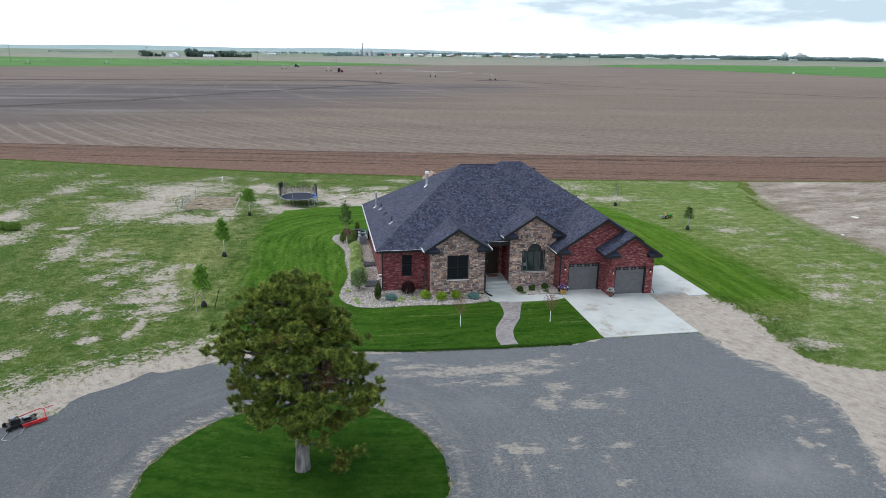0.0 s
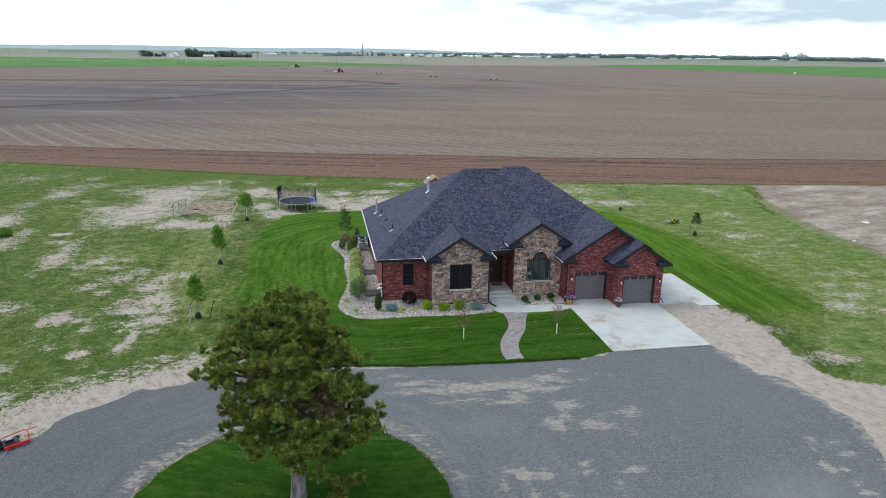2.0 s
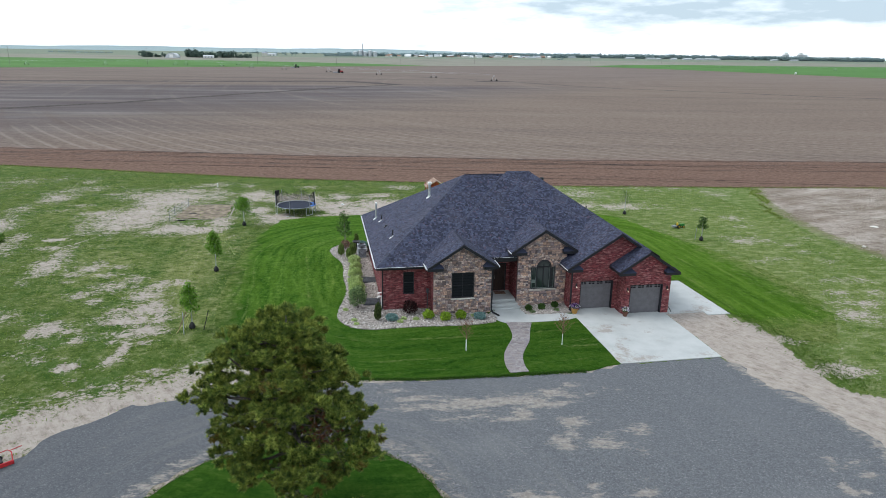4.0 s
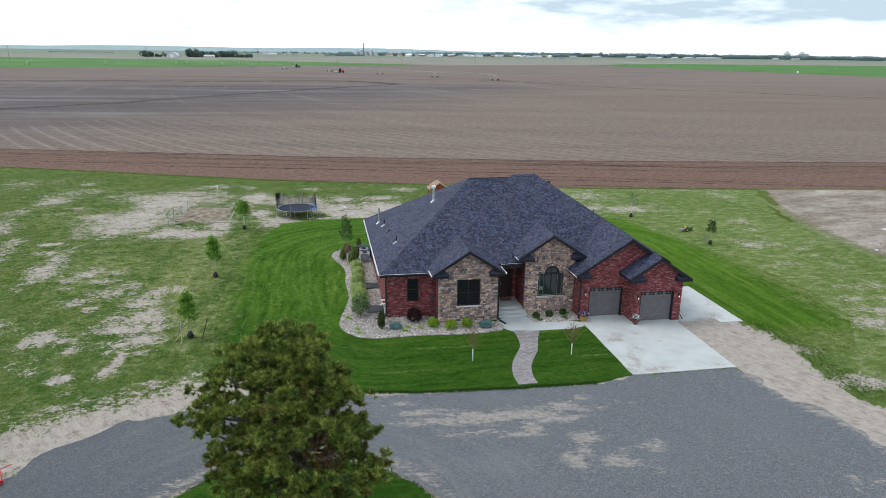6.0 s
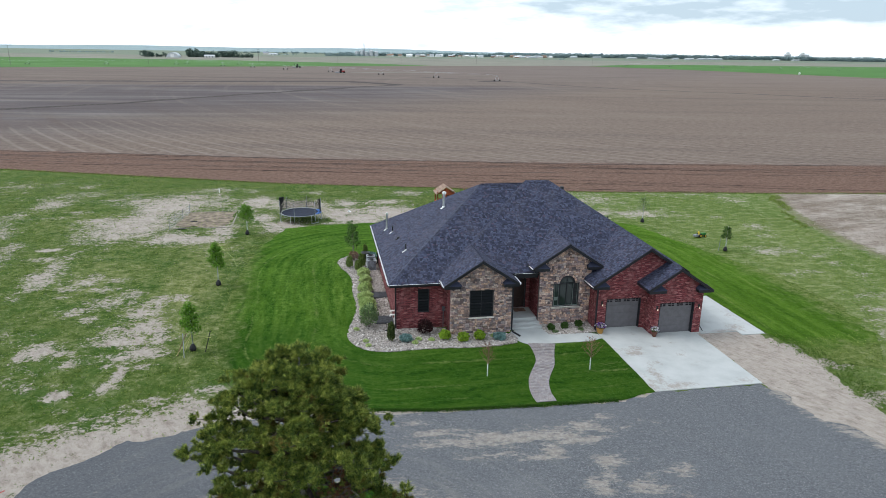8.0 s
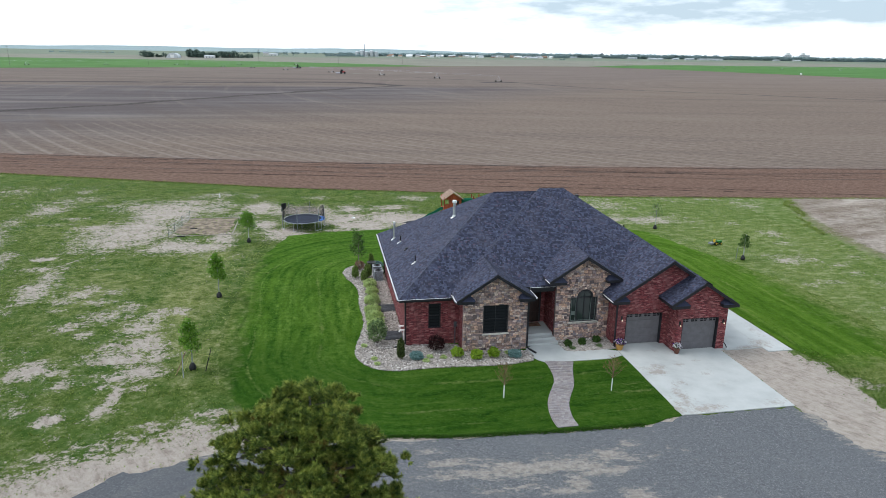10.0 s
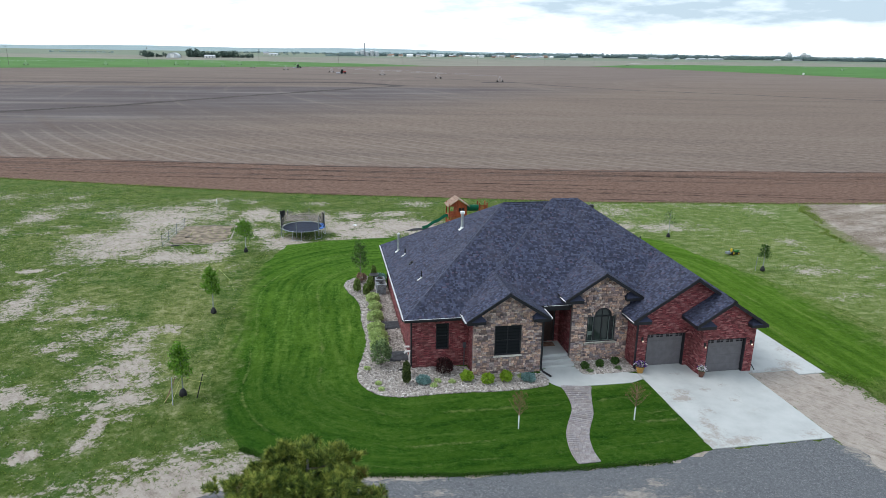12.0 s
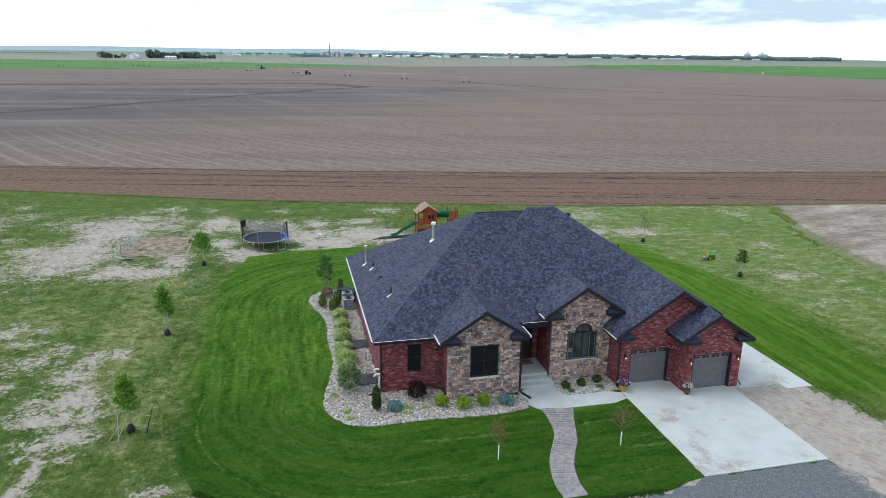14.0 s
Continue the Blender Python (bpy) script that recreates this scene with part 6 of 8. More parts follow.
def rock_bed(name, poly, count, label, seed):
    o = [tuple(p) for p in rough_outline(smooth_outline(poly, 1) if len(poly) > 8 else poly, 0.3, 0.04, seed)]
    base = sheet(name, o, 0.03, M_rock)
    tagged(base, label, "rock bed", kind="structure")
    xs, ys = [p[0] for p in o], [p[1] for p in o]
    px, py = rng.uniform(min(xs), max(xs), count * 4), rng.uniform(min(ys), max(ys), count * 4)
    ok = inside(px, py, o)
    px, py = px[ok][:count], py[ok][:count]
    n = len(px)
    # larger stones along the rim
    rim_d = dist_line(px, py, o + [o[0]])
    s = np.where(rim_d < 0.35, rng.uniform(0.045, 0.095, n), rng.uniform(0.028, 0.068, n))
    sc = np.stack([s * rng.uniform(0.8, 1.4, n), s * rng.uniform(0.8, 1.2, n), s * rng.uniform(0.5, 0.8, n)], 1)
    a = rng.uniform(0, 6.28, n)
    v = rock_v[None] * sc[:, None] * rng.uniform(0.85, 1.15, (n, len(rock_v), 1))
    x = v[..., 0] * np.cos(a)[:, None] - v[..., 1] * np.sin(a)[:, None] + px[:, None]
    y = v[..., 0] * np.sin(a)[:, None] + v[..., 1] * np.cos(a)[:, None] + py[:, None]
    z = v[..., 2] + 0.035 + s[:, None] * 0.3
    co = np.stack([x, y, z], -1).reshape(-1, 3)
    f = (rock_f[None] + (np.arange(n) * len(rock_v))[:, None, None]).reshape(-1, 3)
    me = bpy.data.meshes.new("river_rocks")
    me.from_pydata(co.tolist(), [], f.tolist())
    me.materials.append(M_rock)
    tagged(new("river_rocks", me), "mixed tan and grey river rocks", "rocks", kind="stuff")


rock_bed("rock_bed", BED1, 17000, "curved bed of river rock round the house", 31)
rock_bed("rock_bed", BED2, 2600, "small bed of river rock by the porch", 32)

# ---- plants ----


def crown_points(n, rx, ry, rz, seed, lumps=7, low=-0.6):
    """Points through a lumpy crown, denser near its skin."""
    d = unit(n * 2)
    d = d[d[:, 2] > low][:n]
    r = rng.uniform(0.35, 1.0, len(d)) ** 0.45
    bump = np.array([1 + 0.28 * noise.noise((p[0] * 1.9 + seed, p[1] * 1.9, p[2] * 1.9)) + 0.14 * noise.noise((p[0] * 5 + seed, p[1] * 5, p[2] * 5)) for p in d])
    return d * (r * bump)[:, None] * np.array([rx, ry, rz])


def shrub(name, at, rx, rz, mat, n, leaf, label, group="", stems=5, ry=None, low=-0.5, category="shrub", up=0.3):
    t = thing(name, label, category, group, (at[0], at[1], 0.03))
    g = Geo()
    for k in range(stems):
        a = k * 2.4 + at[0]
        g.tube([(0.03 * math.cos(a), 0.03 * math.sin(a), 0), (rx * 0.3 * math.cos(a), rx * 0.3 * math.sin(a), rz * 0.7), (rx * 0.6 * math.cos(a), rx * 0.6 * math.sin(a), rz * 1.4)], [0.022, 0.015, 0.006], 5)
    g.put("stem", M_bark, parent=t)
    pts = crown_points(n, rx, ry or rx, rz, at[0] * 3.1 + at[1])
    pts[:, 2] += rz * 0.95
    cards("foliage", leaf_quads(pts, leaf, up), 4, mat, t)
    return t


sp_lab = "rounded pale green spirea shrub in river rock"
for x, y, r, h in ((-1.45, 11.2, 0.5, 0.34), (-1.4, 9.5, 0.46, 0.32), (-1.55, 7.4, 0.58, 0.4), (-1.65, 5.5, 0.55, 0.38), (-1.6, 4.1, 0.62, 0.42)):
    shrub("spirea_shrub", (x, y), r, h, M_spirea, 1500, 0.075, sp_lab, "spirea along the side wall")
shrub("spirea_shrub", (-1.7, 2.6), 0.58, 0.44, M_spirea, 1500, 0.075, sp_lab, "spirea along the side wall")
shrub("willow_bush", (-1.75, 0.6), 0.62, 0.85, M_willow, 1500, 0.07, "tall soft green feathery bush in river rock", stems=8)
for x, y, h in ((-0.45, -0.95, 0.5), (-0.55, -1.85, 0.55)):
    shrub("columnar_juniper", (x, y), 0.22, h, M_juni, 1500, 0.06, "narrow upright dark green juniper", "junipers at the corner", 3, up=1.2)
for x, y, h, r in ((-2.45, 13.4, 0.55, 0.27), (-1.8, 12.6, 0.45, 0.24), (-1.45, 13.4, 0.6, 0.3), (-1.0, 15.7, 0.7, 0.24)):
    shrub("columnar_juniper", (x, y), r, h, M_reed, 1100, 0.085, "narrow upright green feathery grass clump", "upright clumps at the back corner", 3, up=2.2)
for x, y in ((0.4, -1.9), (6.3, -2.5)):
    shrub("blue_spruce", (x, y), 0.42, 0.23, M_spruce, 1500, 0.06, "low globe blue spruce in river rock", "blue spruces")
shrub("blue_spruce", (-0.5, 15.9), 0.5, 0.3, M_spruce, 800, 0.06, "low globe blue spruce in river rock", "blue spruces")
shrub("barberry", (1.75, -0.95), 0.52, 0.5, M_maroon, 1000, 0.06, "dark maroon barberry bush against the brick wall", stems=8)
shrub("barberry", (-2.0, 15.4), 0.45, 0.45, M_twig, 700, 0.06, "reddish brown twiggy bush in river rock", stems=9)
for x, y in ((2.85, -2.0), (3.95, -2.45), (5.05, -2.35)):
    shrub("lime_shrub", (x, y), 0.36, 0.32, M_lime, 1200, 0.06, "small lime green shrub in river rock", "lime shrubs along the front")
for x, y in ((10.05, -1.55), (11.05, -1.4), (12.1, -1.2)):
    shrub("green_shrub", (x, y), 0.25, 0.22, M_dark, 480, 0.065, "small dark green shrub in river rock by the porch", "shrubs by the porch")
for x, y in ((-2.1, -1.7), (-2.0, -2.4), (1.2, -1.9), (2.0, -2.1), (-2.6, 0.2), (6.0, -2.0), (0.9, -2.4), (10.2, -2.0), (12.0, -1.9)):
    shrub("ground_cover", (x, y), 0.2, 0.1, M_spirea if x < 9 else M_willow, 200, 0.05, "tiny pale green tuft in river rock", "ground cover", 2)


def young_tree(at, h, r, base, label, mat=None, stake=True, bag=True, leaves=900, group="young trees along the lawn"):
    t = thing("young_tree", label, "tree", group, (at[0], at[1], 0.02))
    g = Geo().tube([(0, 0, 0), (0.02, 0.01, h * 0.4), (0.0, 0.03, h * 0.75), (0.02, 0.0, h * 0.95)], [0.045, 0.035, 0.022, 0.008], 8)
    g.put("trunk", M_galv if stake else M_bark, parent=t)
    g = Geo()
    tips = []
    for k in range(16):
        z = base + (h * 0.85 - base) * k / 15
        a = k * 2.399
        ln = r * (1.0 - 0.55 * k / 15) * (0.8 + 0.4 * ((k * 7) % 5) / 5)
        tip = (ln * math.cos(a), ln * math.sin(a), z + ln * 0.8)
        g.tube([(0, 0, z), (tip[0] * 0.5, tip[1] * 0.5, z + ln * 0.3), tip], [0.018, 0.012, 0.004], 5)
        tips += [(tip[0] * f, tip[1] * f, z + ln * 0.8 * f) for f in (0.45, 0.7, 0.9, 1.0)]
    tips.append((0, 0, h * 0.98))
    g.put("limb", M_bark, parent=t)
    tips = np.array(tips)
    leaves = int(leaves * 1.5)
    idx = rng.integers(0, len(tips), leaves)
    pts = tips[idx] + rng.normal(size=(leaves, 3)) * r * 0.17
    cards("crown", leaf_quads(pts, 0.07, 0.1), 4, mat or M_leaf, t)
    if bag:
        Geo().lathe((0, 0, 0), [(0.17, 0.0), (0.21, 0.08), (0.18, 0.24), (0.09, 0.4), (0.05, 0.44)], 14).put("watering_bag", M_black, parent=t, label="black watering bag round the trunk")
    return t


def staked(at, posts):
    """Leaning stakes: foot beside the tree, and the way the top leans."""
    for dx, dy, lx, ly, mat in posts:
        ob = Geo().tube([(0, 0, 0), (lx, ly, 1.25)], [0.028, 0.022], 6).put("tree_stake", mat)
        ob.location = (at[0] + dx, at[1] + dy, 0.0)
        tagged(ob, "thin leaning stake beside a young tree", "stake", "tree stakes")


def strap(at, a, b):
    ob = Geo().tube([a, tuple((p + q) / 2 - (0.06 if i == 2 else 0) for i, (p, q) in enumerate(zip(a, b))), b], 0.014, 4).put("tree_strap", M_strap)
    ob.location = (at[0], at[1], 0.02)
    tagged(ob, "yellowish strap tied from tree to ground", "strap", "tree straps")


young_tree((-12.62, 10.5), 3.5, 0.6, 1.25, "young leafy green tree with a black watering bag", leaves=1500)
young_tree((-12.5, -1.35), 3.1, 0.58, 1.05, "young leafy green tree with leaning support stakes", leaves=1200)
young_tree((-11.9, 25.4), 3.0, 0.8, 1.2, "young leafy green tree with a black watering bag", leaves=1500)
young_tree((32.5, 14.0), 2.5, 0.5, 1.0, "thin leaning young tree with a black watering bag", leaves=420, mat=M_dark)
young_tree((29.75, 25.4), 2.9, 0.7, 1.1, "sparse young tree with white trunk guard", leaves=150, mat=M_willow)
young_tree((-2.0, 16.7), 3.2, 0.7, 0.7, "slender feathery green tree at the end of the rock bed", M_dark, False, False, 700, "")
staked((-12.5, -1.35), ((0.75, -0.3, 0.35, 0.25, M_black), (-0.8, -0.6, 0.55, 0.35, M_twig), (-0.35, -0.95, -0.1, 0.7, M_steel)))
for foot in ((-0.85, -0.75, 0.02), (-0.7, 0.2, 0.02), (-0.45, -1.0, 0.02), (1.15, -0.35, 0.9)):
    strap((-12.5, -1.35), (0, 0, 1.1), foot)
staked((32.5, 14.0), ((-0.55, 0.2, 0.05, 0.0, M_steel),))



def sapling(at, h, r, label, seed):
    t = thing("sapling", label, "tree", "saplings on the front lawn", (at[0], at[1], 0.02))
    Geo().tube([(0, 0, 0), (0.0, 0.0, 0.75)], 0.032, 8).put("trunk_guard", M_white, parent=t, label="white trunk guard")
    g = Geo().tube([(0, 0, 0.7), (0.02, 0, h * 0.6), (0, 0.02, h)], [0.03, 0.02, 0.006], 6)
    tips = []
    rr = random.Random(seed)
    for k in range(26):
        z = 0.75 + (h - 0.9) * k / 26
        a = k * 2.4
        ln = r * (1.05 - 0.6 * k / 26) * rr.uniform(0.7, 1.2)
        tip = (ln * math.cos(a), ln * math.sin(a), z + ln * 1.1)
        g.tube([(0, 0, z), (tip[0] * 0.55, tip[1] * 0.55, z + ln * 0.45), tip], [0.012, 0.008, 0.003], 4)
        tips += [(tip[0] * f, tip[1] * f, z + ln * 1.1 * f) for f in (0.6, 0.8, 1.0)]
    g.put("trunk", M_twig, parent=t)
    tips = np.array(tips)
    pts = tips[rng.integers(0, len(tips), 260)] + rng.normal(size=(260, 3)) * 0.05
    cards("foliage", leaf_quads(pts, 0.035), 4, M_redleaf, t)


sapling((4.34, -7.25), 2.0, 0.5, "bare twiggy sapling with white trunk guard", 1)
sapling((10.42, -7.35), 2.0, 0.55, "twiggy sapling with small reddish leaves", 2)


def pine():
    t = thing("pine_tree", "large rounded pine with shaggy yellow-green needles on the grass island", "tree", at=(-5.42, -21.62, 0.15))
    rr = random.Random(5)
    stem = [(0, 0, -0.08), (0, 0, 0.12), (0.0, 0.0, 0.4), (0.03, 0.0, 1.0), (-0.06, 0.05, 1.8), (0.05, 0.1, 3.0), (0.08, 0.2, 4.6), (0.05, 0.45, 6.3), (0.06, 0.72, 7.6), (0.06, 0.85, 8.3)]
    trunk = Geo().tube(stem, [0.37, 0.33, 0.3, 0.28, 0.26, 0.22, 0.17, 0.11, 0.06, 0.02], 18)
    # furrowed bark
    trunk.v = [(x * (1 + 0.16 * noise.noise((math.atan2(y, x) * 3.5, z * 0.8, 2.0))), y * (1 + 0.16 * noise.noise((math.atan2(y, x) * 3.5, z * 0.8, 2.0))), z) if z < 2.4 else (x, y, z) for x, y, z in trunk.v]
    trunk.put("trunk", M_pinebark, parent=t, smooth=True)

    def centre(z):
        for a, b in zip(stem, stem[1:]):
            if a[2] <= z <= b[2]:
                return Vector(a).lerp(Vector(b), (z - a[2]) / (b[2] - a[2]))
        return Vector(stem[-1])

    def reach(z):
        tab = [(1.6, 1.8), (2.2, 2.0), (2.9, 2.5), (3.7, 3.0), (4.7, 2.9), (5.7, 2.55), (6.5, 2.1), (7.4, 1.5), (8.1, 0.8), (8.8, 0.35)]
        for (a, ra), (b, rb) in zip(tab, tab[1:]):
            if a <= z <= b:
                return ra + (rb - ra) * (z - a) / (b - a)
        return 0.3

    pocket = Vector((1.15, -1.6, 5.0))
    tufts, ways, brown, bways = [], [], [], []

    def clump(p, d, shoots, size):
        """A cushion of bottle-brush shoots that turn up at a twig's end."""
        if (p - pocket - Vector((0.15, -0.3, 0.0))).length < 0.5:
            return
        sick = rr.random() < (0.3 if p.z < 3.4 and (p - centre(min(p.z, 8))).length < 2.4 else 0.09)
        for _ in range(shoots):
            w = (d * 0.5 + Vector((rr.gauss(0, 0.6), rr.gauss(0, 0.6), 0.55 + rr.gauss(0, 0.4)))).normalized()
            ln = size * rr.uniform(0.6, 1.15)
            b = p + Vector((rr.gauss(0, 1), rr.gauss(0, 1), rr.gauss(0, 0.6))) * size * 0.42
            for f in (0.1, 0.45, 0.8):
                (brown if sick and rr.random() < 0.6 else tufts).append(tuple(b + w * ln * f))
                (bways if len(brown) > len(bways) else ways).append(tuple(w))

    limbs = 78
    g = Geo()
    for k in range(limbs):
        z0 = 2.2 + 5.85 * (k / limbs) ** 0.95
        a = k * 2.399 + rr.uniform(-0.35, 0.35)
        c = centre(z0)
        r = reach(z0 + 0.5) * rr.uniform(0.74, 1.02) * (1.0 + (0.06 if z0 < 4.5 else -0.2) * math.cos(a))
        d = Vector((math.cos(a), math.sin(a), 0))
        rise = r * rr.uniform(0.08, 0.36) if z0 > 2.7 else r * (rr.uniform(-0.25, -0.05) if math.cos(a) < 0.1 else rr.uniform(0.0, 0.2))
        sway = [Vector((rr.uniform(-0.22, 0.22), rr.uniform(-0.22, 0.22), 0)) for _ in range(2)]
        pts = [c, c + d * r * 0.35 + Vector((0, 0, rise * 0.15)), c + d * r * 0.7 + sway[0] + Vector((0, 0, rise * 0.45)), c + d * r + sway[1] + Vector((0, 0, rise))]
        w = 0.03 + 0.022 * r
        Geo().tube(pts, [w, w * 0.75, w * 0.5, 0.015], 6).put("limb", M_limb, parent=t)
        for j in range(int(4 + r * (3.2 if z0 > 4 else 2.6))):
            f = 1.0 - 0.72 * rr.random() ** 1.3
            i = min(2, int(f * 3))
            p = pts[i].lerp(pts[i + 1], f * 3 - i) if f < 1 else pts[3]
            b = a + rr.choice((-1, 1)) * rr.uniform(0.3, 1.25)
            ln = rr.uniform(0.35, 0.85) * (0.55 + 0.14 * r)
            e = p + Vector((math.cos(b) * ln, math.sin(b) * ln, rr.uniform(0.0, 0.55) * ln))
            g.tube([p, p.lerp(e, 0.5) - Vector((0, 0, 0.03)), e], [0.018, 0.012, 0.006], 4)
            clump(e, (e - p).normalized(), 10, 0.19)
            if rr.random() < 0.4:
                clump(p.lerp(e, 0.5), (e - p).normalized(), 5, 0.15)
        clump(pts[3], (pts[3] - pts[2]).normalized(), 11, 0.23)
        for _ in range(2):      # short shoots near the stem
            f = rr.uniform(0.18, 0.5)
            clump(c + (pts[2] - c) * f + Vector((rr.gauss(0, 0.25), rr.gauss(0, 0.25), rr.uniform(0.1, 0.4))), d, 6, 0.18)
    # bare grey twigs in a browned pocket on one side
    for _ in range(34):
        d = Vector((rr.gauss(0, 1), rr.gauss(0, 1), rr.gauss(0.2, 0.7))).normalized()
        p = pocket + Vector((rr.gauss(0, 0.3), rr.gauss(0, 0.3), rr.gauss(0, 0.35)))
        g.tube([p, p + d * 0.4 + Vector((0, 0, 0.05)), p + d * rr.uniform(0.6, 1.0)], [0.016, 0.011, 0.004], 4)
    tagged(g.put("twig_work", M_limb, parent=t), kind="stuff")
    clump(Vector(stem[-1]), Vector((0, 0, 1)), 16, 0.26)
    # the low branch that hangs over the grass
    low = Vector((0.1, 0, 1.25))
    way = [low, low + Vector((0.55, -0.2, 0.05)), low + Vector((1.0, -0.35, -0.1)), low + Vector((1.6, -0.5, -0.65))]
    Geo().tube(way, [0.055, 0.045, 0.03, 0.014], 6).put("limb", M_limb, parent=t, label="grey bare limb with a last green tuft")
    for off in ((1.3, -0.4, -0.45), (1.55, -0.45, -0.6), (1.8, -0.4, -0.45), (2.05, -0.45, -0.5), (1.4, -0.6, -0.85), (1.15, -0.6, -1.0), (1.65, -0.65, -0.85), (2.3, -0.4, -0.35)):
        clump(low + Vector(off), Vector((0.7, -0.3, 0.1)), 9, 0.22)
    cards("needles", blades(np.array(tufts), np.array(ways), 0.155, 0.0095, 26, 0.85), 3, M_needle, t, "shaggy yellow-green pine needles")
    dead = np.array([tuple(pocket + Vector((rr.gauss(0, 0.28), rr.gauss(0, 0.28), rr.gauss(0, 0.3)))) for _ in range(90)])
    cards("dead_needles", blades(dead, unit(90), 0.15, 0.009, 24, 0.9), 3, M_deadneedle, t, "dead reddish brown needles")
    cards("browned_needles", blades(np.array(brown), np.array(bways), 0.15, 0.0095, 24, 0.85), 3, M_brownneedle, t, "yellowing old needles inside the crown")


pine()

# ---- things round the house ----


def ac_unit(at):
    t = thing("air_conditioner", "grey louvred air conditioner unit beside the brick wall", "air conditioner", "air conditioners", (at[0], at[1], 0.0))
    Geo().box(-0.45, 0.45, -0.45, 0.45, 0.02, 0.1).put("pad", M_concrete, parent=t)
    g = Geo().box(-0.38, 0.38, -0.38, 0.38, 0.1, 0.88)
    g.put("body", M_well, parent=t)
    g = Geo()
    for k in range(14):
        z = 0.14 + k * 0.052
        g.box(-0.4, 0.4, -0.4, -0.382, z, z + 0.03).box(-0.4, -0.382, -0.38, 0.4, z, z + 0.03).box(0.382, 0.4, -0.38, 0.4, z, z + 0.03)
    g.put("louvre", M_acmetal, parent=t)
    Geo().box(-0.42, 0.42, -0.42, 0.42, 0.88, 0.93).put("lid", M_acmetal, parent=t)
    g = Geo()
    for r in (0.1, 0.18, 0.26, 0.33):
        g.tube([(r * math.cos(a * math.pi / 10), r * math.sin(a * math.pi / 10), 0.95) for a in range(21)], 0.012, 4)
    for a in range(4):
        c, s = math.cos(a * math.pi / 4), math.sin(a * math.pi / 4)
        g.tube([(-0.34 * c, -0.34 * s, 0.955), (0.34 * c, 0.34 * s, 0.955)], 0.01, 4)
    g.put("fan_guard", M_black, parent=t)
    t.scale = (0.85, 0.85, 0.95)


ac_unit((-0.66, 12.75))
ac_unit((-0.66, 13.95))
satellite = thing("fire_bowl", "round black bowl on a stand in the rock bed", "bowl", at=(-1.05, 14.85, 0.03))
Geo().tube([(0, 0, 0), (0, 0, 0.75)], 0.04, 8).put("stand", M_black, parent=satellite)
Geo().lathe((0, 0, 0.72), [(0.1, 0.0), (0.36, 0.1), (0.4, 0.16), (0.36, 0.16)], 18).put("bowl", M_black, parent=satellite)


def well_cover(at):
    t = thing("window_well", "dark slatted grating over a basement window well", "window well", "window wells", (at[0], at[1], 0.0))
    g = Geo().box(-0.62, -0.56, -0.6, 0.6, 0.03, 0.15).box(-0.56, 0.58, -0.6, -0.54, 0.03, 0.15).box(-0.56, 0.58, 0.54, 0.6, 0.03, 0.15)
    g.put("frame", M_well, parent=t)
    bar = Geo().box(-0.56, 0.58, -0.035, 0.035, 0.13, 0.17).mesh("slat", M_well)
    for k in range(9):
        ob = new("slat", bar)
        ob.parent = t
        ob.location = (0, -0.47 + k * 0.117, 0)
    # no real depth: a black sheet paints the shade below the slats
    Geo().box(-0.56, 0.58, -0.54, 0.54, 0.035, 0.05).put("pit", M_black, parent=t)


well_cover((-0.62, 6.4))
well_cover((-0.66, 1.6))


def flower_pot(at, mat, label, r=0.2, purple=160):
    t = thing("flower_pot", label, "flower pot", "flower pots", (at[0], at[1], 0.05))
    Geo().lathe((0, 0, 0), [(r * 0.7, 0.0), (r, 0.3), (r * 1.1, 0.33), (r * 1.1, 0.38), (r * 0.9, 0.38)], 20).put("pot", mat, parent=t, smooth=False)
    pts = crown_points(560, r * 1.3, r * 1.3, 0.17, at[0])
    pts[:, 2] += 0.5
    cards("leaf", leaf_quads(pts[:240] * (0.95, 0.95, 0.97), 0.05), 4, M_dark, t)
    cards("flower", leaf_quads(pts[240:400] * (1.1, 1.1, 1.03), 0.05, 0.9), 4, M_petal, t, "white flowers")
    cards("flower", leaf_quads(pts[400:400 + purple] * (1.12, 1.12, 1.04), 0.06, 0.9), 4, M_purple, t, "deep purple flowers")


flower_pot((13.1, -2.47), M_pot1, "ochre pot with white and purple petunias", 0.24)
flower_pot((16.38, -3.52), M_pot2, "brown pot with white flowers beside the garage door", 0.18, 24)


